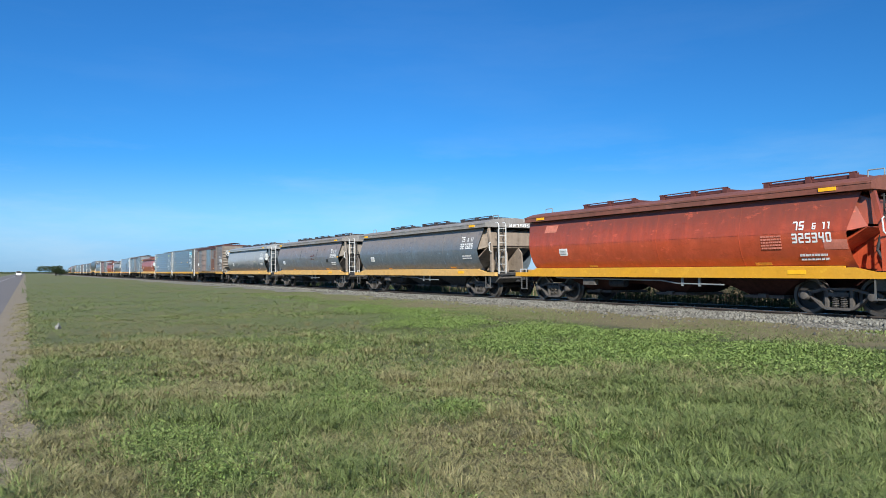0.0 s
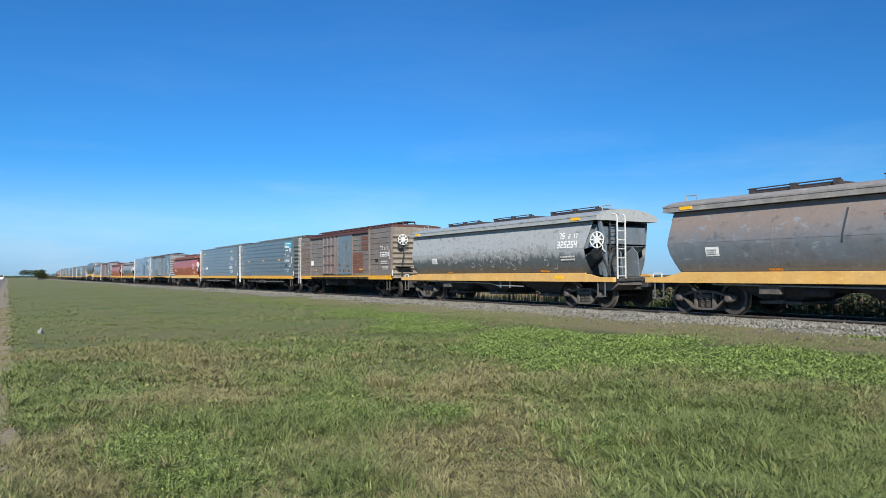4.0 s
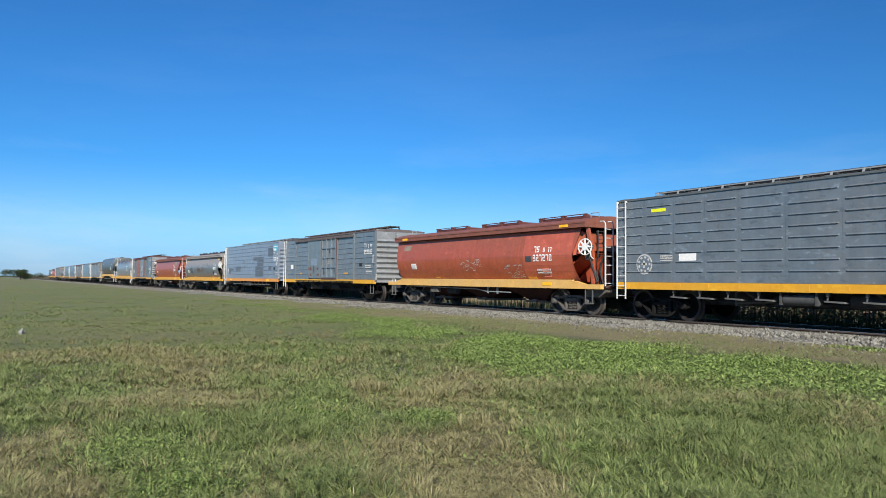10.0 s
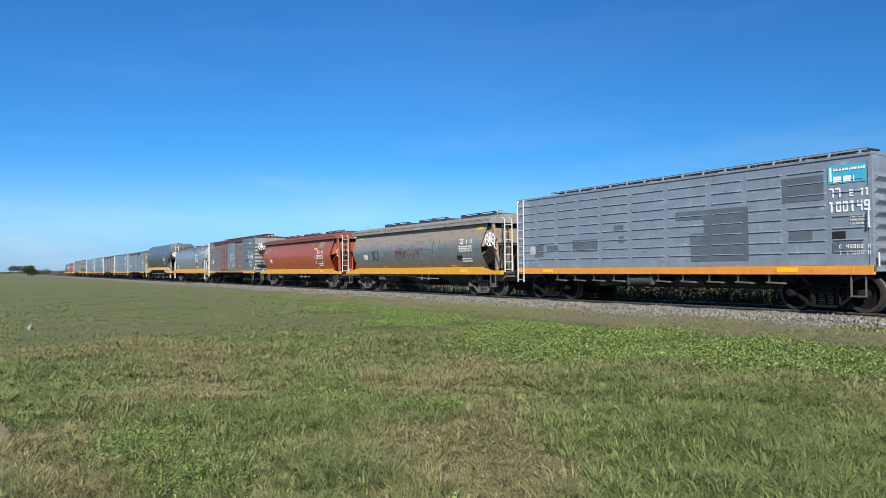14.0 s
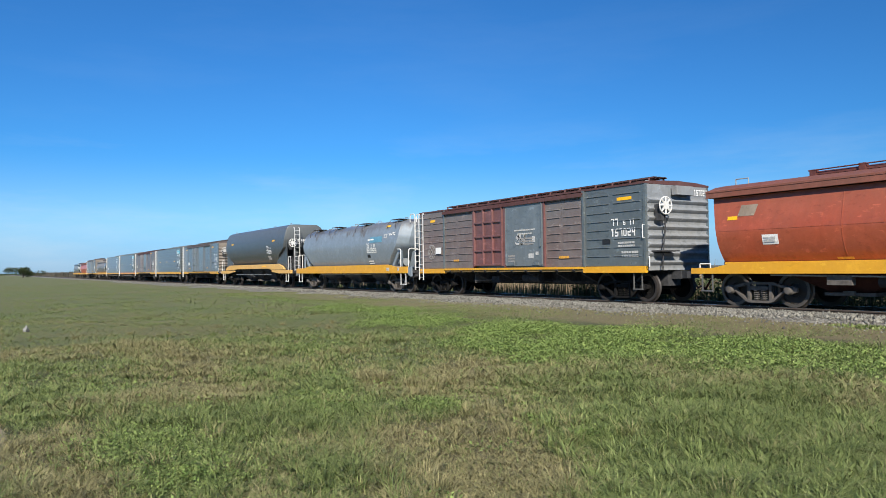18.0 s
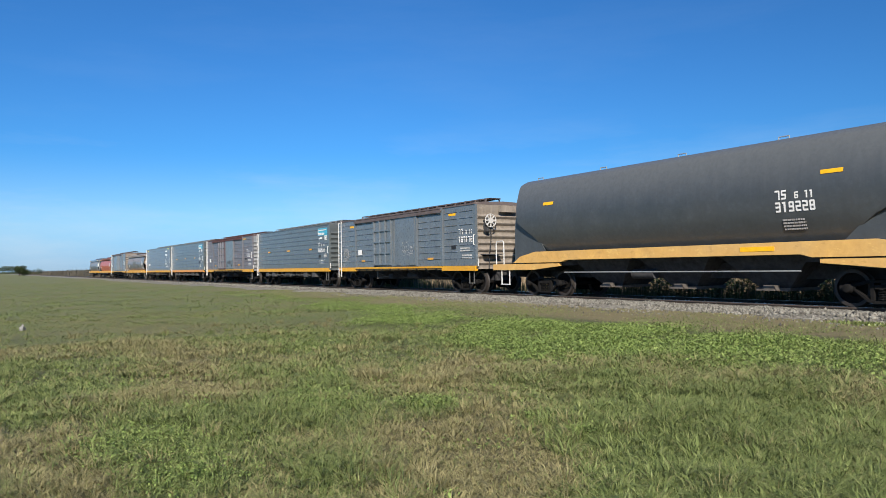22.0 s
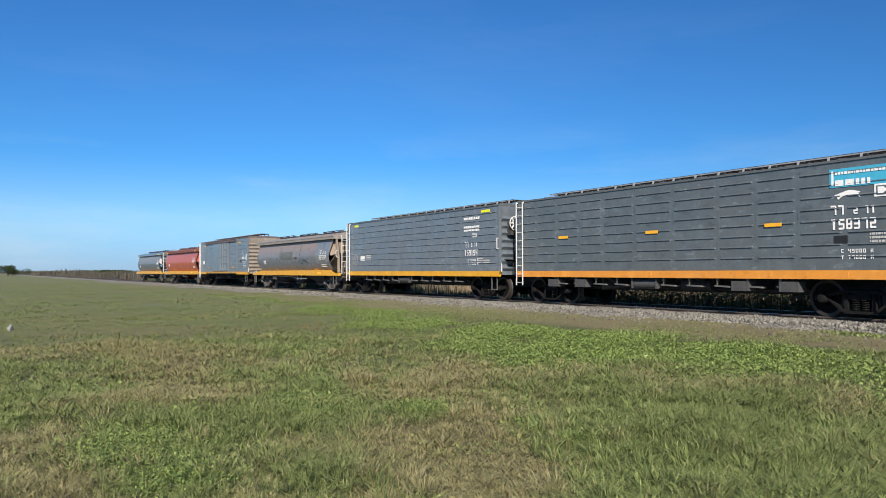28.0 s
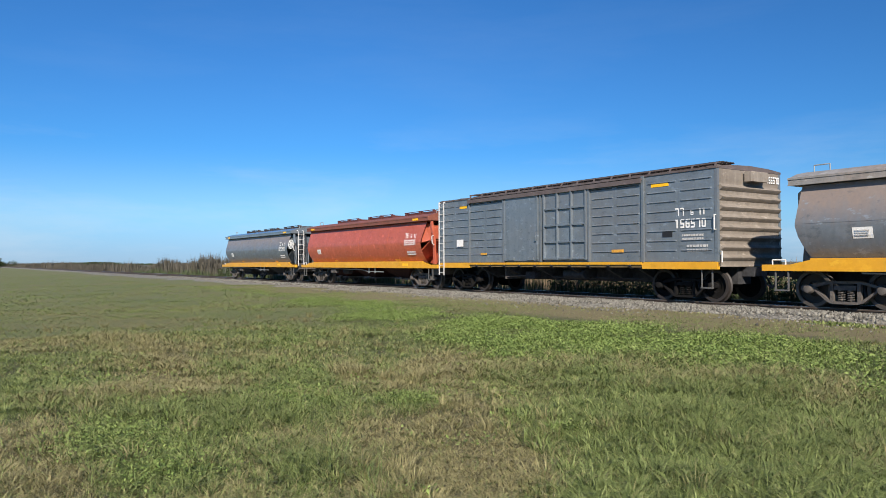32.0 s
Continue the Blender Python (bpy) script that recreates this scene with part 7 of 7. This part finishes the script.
blotches(w, 9.0, 2.1, 1.6, 0.25, 12, 0.02, hopper_flank, "dark_patch", 8)
decal(w, "old_placard", 11.52, 12.30, 2.5, 2.86, hopper_flank, "end_tan", "weathered placard", shear=0.25)
decal(w, "old_placard", 1.5, 2.0, 2.45, 2.75, hopper_flank, "end_tan", shear=0.3)
decal(w, "reflector", 10.85, 11.3, 2.42, 2.53, hopper_flank, "decal_yellow")
decal(w, "reflector", 1.2, 1.5, 2.36, 2.46, hopper_flank, "decal_yellow")
end_number(w, "325415", 14.16, -0.2, 3.05, 0.13, 1.1)

w = couple(door_box(13.85, "rusty grey box wagon with maroon sliding door, grey plug door", "grey_new", "end_grey", "yellow", "maroon", "door_maroon", "plug_door", mid="brown_rust", doors=(4.6, 6.6, 6.76, 9.04)), -49.65)
ring_emblem(w, 1.1, 1.9, 0.34, "grey_rust", "worn_stencil")
door_marks(w, 13.85, "77 6 11", "157024", plate=1.73, nx=12.41, nz=2.1)
yellow_tops(w, ((12.68, 0.62), (1.0, 0.4)), 3.3)
bars(w, 7.35, 2.58, 1.25, 0.055, 1, lambda q: HW + 0.072, "off_white", seed=61)
bars(w, 7.55, 2.44, 0.85, 0.055, 1, lambda q: HW + 0.072, "off_white", seed=62)
bars(w, 7.75, 2.26, 0.75, 0.06, 3, lambda q: HW + 0.072, "worn_stencil", seed=63)
graffiti(w, 7.4, 8.0, 2.0, 2.3, lambda q: HW + 0.072, "off_white", 7, 6, 0.09)
for a, b, z0, z1 in ((8.42, 8.58, 2.08, 2.30), (8.2, 8.5, 1.48, 1.66), (8.62, 8.78, 1.6, 1.72)):
    decal(w, "paint_flake", a, b, z0, z1, lambda q: HW + 0.074, "off_white")
bars(w, 6.95, 1.62, 0.4, 0.06, 3, lambda q: HW + 0.072, "worn_stencil", seed=64)
end_number(w, "157024", 13.857, 0.78, 3.40, 0.2, 0.62)

# two smooth-sided hoppers with open platforms
PD = [(1.24, 1.18), (1.7, 1.38), (2.35, 1.5), (2.75, 1.47), (3.15, 1.36), (3.46, 1.16), (3.66, 0.62)]
w = couple(smooth_hopper("light grey round-topped hopper wagon with white ladders, yellow sill", 15.4, "grey_light", "yellow", PD, [2.2, 1.75, 1.0, 0.85, 0.88, 1.0, 1.25], [13.05, 13.55, 14.38, 14.54, 14.54, 14.5, 14.34],
                         [[(0.1, 0.94), (0.1, 1.26), (1.4, 1.27), (2.3, 1.38), (12.9, 1.38), (13.8, 1.27), (15.1, 1.26), (15.1, 0.94)]], (4.2, 7.5, 10.8), (2.0, 13.4), (0.9, 14.6), False, False), -66.0)
fl = lambda z: float(np.interp(z, [p[0] for p in finer(PD)], [p[1] for p in finer(PD)])) + 0.004
decal(w, "logo_field", 11.0, 12.4, 2.56, 2.86, fl, "teal_faded", "faded teal painted field")
bars(w, 10.75, 2.76, 0.7, 0.08, 1, lambda q: fl(q) + 0.012, "white", seed=2)
class_number(w, "75 2 11", 10.6, 2.3, 1.05, 0.23, fl)
figures(w, "320229", 10.6, 2.02, 1.15, 0.25, fl)
decal(w, "emblem_field", 12.6, 12.92, 2.75, 2.95, fl, "off_white")
decal(w, "emblem_field", 12.67, 12.86, 2.80, 2.90, fl, "grey_light", lift=0.014)
graffiti(w, 13.1, 13.8, 2.86, 2.97, fl, "white", 5, 3, 0.07)
decal(w, "stencil_field", 10.62, 10.95, 1.78, 1.94, fl, "black")
bars(w, 10.65, 1.62, 0.55, 0.07, 2, fl, seed=3)
for x in (2.2, 5.2, 8.9, 12.75):
    g = Geo().box(x - 0.05, x + 0.95, -1.12, -0.6, 3.67, 3.70)
    part("roof_walk", g, M["hatch_dark"], w, "bracketed catwalk on the roof")
    for q in (x, x + 0.88):
        part("bracket", Geo().path([(q, -1.10, 3.68), (q, -1.26, 3.50), (q - 0.02, -1.34, 3.40), (q, -1.36, 3.2)], 0.017, 6), M["hatch_dark"], w)
end_number(w, "320229", 14.64, -0.3, 2.95, 0.2, 0.7)
decal(w, "reflector", 12.55, 13.0, 3.30, 3.40, fl, "decal_yellow", "yellow reflector strip")
for x in (12.95, 14.1):
    part("placard", Geo().box(x, x + 0.3 if x < 14 else x + 0.18, -HW - 0.03, -HW - 0.021, 1.05, 1.22), M["off_white"], w, "small white placard on the sill")
    part("placard_print", Geo().box(x + 0.04, x + 0.13, -HW - 0.036, -HW - 0.029, 1.08, 1.18), M["worn_stencil"], w)
# dirt that ran down from the hatches
drip = random.Random(12)
for k in range(22):
    x = drip.choice((8.2, 9.0, 9.7, 9.9, 3.3, 5.6)) + drip.gauss(0, 0.2)
    blotch(w, x, drip.uniform(3.05, 3.3), drip.uniform(0.03, 0.11), drip.uniform(0.10, 0.30), fl, "run_dirt", 300 + k)

PB = [(1.62, 1.16), (2.2, 1.42), (2.75, 1.50), (3.3, 1.48), (3.8, 1.37), (4.15, 1.23), (4.34, 0.92)]
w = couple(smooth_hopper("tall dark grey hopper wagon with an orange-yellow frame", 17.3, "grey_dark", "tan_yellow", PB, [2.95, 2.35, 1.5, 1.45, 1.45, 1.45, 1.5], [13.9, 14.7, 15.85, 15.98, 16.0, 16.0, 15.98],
                         [[(1.3, 1.22), (1.7, 1.45), (2.6, 1.62), (14.7, 1.62), (15.6, 1.45), (16.0, 1.22), (13.2, 1.22), (12.9, 1.30), (4.3, 1.30), (4.0, 1.22)],
                          [(0.0, 0.95), (0.0, 1.18), (3.9, 1.18), (3.9, 1.08), (2.4, 0.95)], [(17.3, 0.95), (14.9, 0.95), (13.4, 1.08), (13.4, 1.18), (17.3, 1.18)]],
                         (5.6, 8.6, 11.6), (2.6, 14.7), (1.2, 16.05), True, True), -84.32)
fb = lambda z: float(np.interp(z, [p[0] for p in finer(PB)], [p[1] for p in finer(PB)])) + 0.004
class_number(w, "75 6 11", 12.25, 2.70, 1.0, 0.24, fb)
figures(w, "319228", 12.25, 2.38, 1.05, 0.26, fb)
bars(w, 12.4, 2.20, 0.6, 0.045, 4, fb, "worn_stencil", seed=6)
decal(w, "reflector", 13.45, 14.0, 3.24, 3.34, fb, "decal_yellow", "yellow reflector strip")
decal(w, "reflector", 3.08, 3.62, 3.29, 3.40, fb, "decal_yellow")
part("reflector", Geo().box(11.2, 12.2, -HW - 0.03, -HW - 0.021, 1.4, 1.52), M["decal_yellow"], w)
end_number(w, "319228", 16.01, -0.55, 3.1, 0.22, 0.8)

# five box wagons
w = couple(door_box(13.7, "dark grey box wagon with chalk strokes on its plug door", "grey_mid", "end_dust", "yellow", "roof_rust", "grey_mid", "grey_mid", mid="grey_mid", clean=False), -99.25)
door_marks(w, 13.7, "77 6 11", "187172", plate=2.8)
yellow_tops(w, ((11.65, 0.55), (1.45, 0.5)), 3.37)
ring_emblem(w, 0.95, 1.85, 0.34, "grey_mid", "worn_stencil")
graffiti(w, 7.5, 8.6, 1.6, 2.3, lambda q: HW + 0.072, "off_white", 14, 16, 0.03)
end_number(w, "187172", 13.707, 0.78, 3.40, 0.2, 0.62)

w = couple(closed_box(13.35, "dark grey closed box wagon with teal field and animal emblem", boxes=True), -114.1)
closed_marks(w, 13.35, "77 2 11", "158584", x=11.66, oranges=(2.45, 6.32, 10.28))

w = couple(door_box(13.55, "grey box wagon with maroon roof edge and brown-framed sliding door", "grey_wash", "end_grey", "yellow", "maroon", "grey_wash", "plug_door", doors=(4.24, 6.32, 6.46, 8.65)), -128.95)
part("door_frame", Geo().box(4.24, 4.29, -HW - 0.13, -HW - 0.03, 1.2, 3.62).box(6.27, 6.32, -HW - 0.13, -HW - 0.03, 1.2, 3.62).box(4.24, 6.32, -HW - 0.128, -HW - 0.03, 1.17, 1.22), M["maroon"], w, "rusty door frame")
graffiti(w, 6.6, 8.5, 1.35, 1.8, lambda q: HW + 0.072, "dark_patch", 12, 71, 0.10)
door_marks(w, 13.55, "77 6 11", "158881", plate=1.40, nx=12.11, nz=2.1, nw=0.97)
yellow_tops(w, ((11.23, 0.65),), 3.5)

w = couple(closed_box(13.75, "dark grey closed box wagon with an orange sill", "grey_new", "grey_new", "orange", boxes=True), -143.95)
closed_marks(w, 13.75, "77 2 11", "158372", x=11.9)

w = couple(closed_box(13.7, "blue-grey closed box wagon with lime reflectors and a white brake wheel", "grey_old", "grey_old", "yellow", wheel=True), -158.75)
closed_marks(w, 13.7, "77 6 11", "159194", x=11.33, z=1.78, wide=0.9, with_logo=False, oranges=())
yellow_tops(w, ((12.53, 0.59), (0.9, 0.45)), 3.55, True)
decal(w, "label_plate", 1.62, 2.1, 1.70, 1.94, FLAT, "white", "white paper placard")
bars(w, 2.3, 1.98, 0.5, 0.06, 3, FLAT, seed=21)
bars(w, 11.28, 3.36, 1.15, 0.10, 1, FLAT, "white", seed=22)
bars(w, 11.28, 3.0, 1.1, 0.08, 2, FLAT, "white", seed=23)
decal(w, "emblem_field", 11.89, 12.22, 2.52, 2.70, FLAT, "off_white")
bars(w, 12.47, 1.6, 0.6, 0.05, 2, FLAT, seed=37)
ring_emblem(w, 1.04, 1.72, 0.30, "grey_old", "worn_stencil")

# tail of the train
w = couple(hopper("grey hopper wagon with tan dust and faint scrawls", "hopper_rusty", "end_tan", "yellow", "fascia"), -174.85)
decal(w, "fresh_patch", 11.6, 13.45, 1.62, 2.9, hopper_flank, "grey_fresh", "patch of fresher grey paint", lift=0.003)
hopper_marks(w, "75 6 11", "327247", z=1.85, yel=False)
graffiti(w, 8.7, 10.4, 1.62, 1.95, hopper_flank, "black", 12, 9, 0.03)
decal(w, "repaint_field", 5.55, 7.8, 1.92, 2.42, hopper_flank, "worn_field", "dull overpainted field")
blotches(w, 8.35, 2.05, 0.12, 0.10, 9, 0.06, hopper_flank, "maroon", 11)
blotches(w, 9.5, 2.5, 2.0, 0.18, 16, 0.022, hopper_flank, "dark_patch", 12)
for x in (5.4, 9.0):
    decal(w, "weld_scar", x, x + 0.04, 2.1, 2.75, hopper_flank, "dark_patch", shear=0.15)

w = couple(door_box(13.7, "dark grey box wagon with dust-caked corrugated ends", "grey_old", "end_dust", "yellow", "roof_rust", "grey_old", "grey_old", plug_first=True, wheel=False), -189.85)
door_marks(w, 13.7, "77 6 11", "156570", plate=1.57, nx=12.31, nz=2.1)
yellow_tops(w, ((11.44, 0.64), (1.5, 0.5)), 3.4)
end_number(w, "156570", 13.707, 0.78, 3.40, 0.2, 0.62)

w = couple(hopper("red hopper wagon with white stencils and a yellow sill", "red_fresh", "red_fresh", "yellow", "red_roof", "under_red"), -205.0)
hopper_marks(w, "75 6 11", "323631", z=1.95)

w = couple(hopper("blue-grey hopper wagon at the tail with a white brake wheel", "hopper_grey", "grey_old", "yellow", "grey_old", wheel=True), -220.95)
hopper_marks(w, "75 6 11", "325350", z=1.95)

# ---------------------------------------------------------------- sleepers of the near track
sl = Geo().box(-0.12, 0.12, -1.35, 1.35, -0.16, 0.0).mesh("sleeper", M["sleeper"])
for i in range(150):
    part("sleeper", sl, None, track, at=pose(-84 + i * 0.62, YC, ZR - 0.13))


def way(t):
    """How far the train has run at t seconds, smoothed between the rows of RUN."""
    return float(np.interp(t, [r[0] for r in RUN], [r[1] for r in RUN]))


def motions():
    """The train rolls past; every wheelset turns with the distance run."""
    for w, start in TRAIN:
        walk(w, [(t, pose(start + s, YC, ZR)) for t, s in RUN])
    rows = [k / 30 for k in range(0, 961, 2)]
    for side, sets in WHEELSETS.items():
        walk(sets[0], [(t, pose(WB * side, 0, WR, 0, math.degrees(way(t) / WR), 0)) for t in rows])
        first = sets[0].animation_data
        for o in sets[1:]:
            o.rotation_mode = "QUATERNION"
            o.animation_data_create()
            o.animation_data.action = first.action
            o.animation_data.action_slot = first.action_slot


motions()
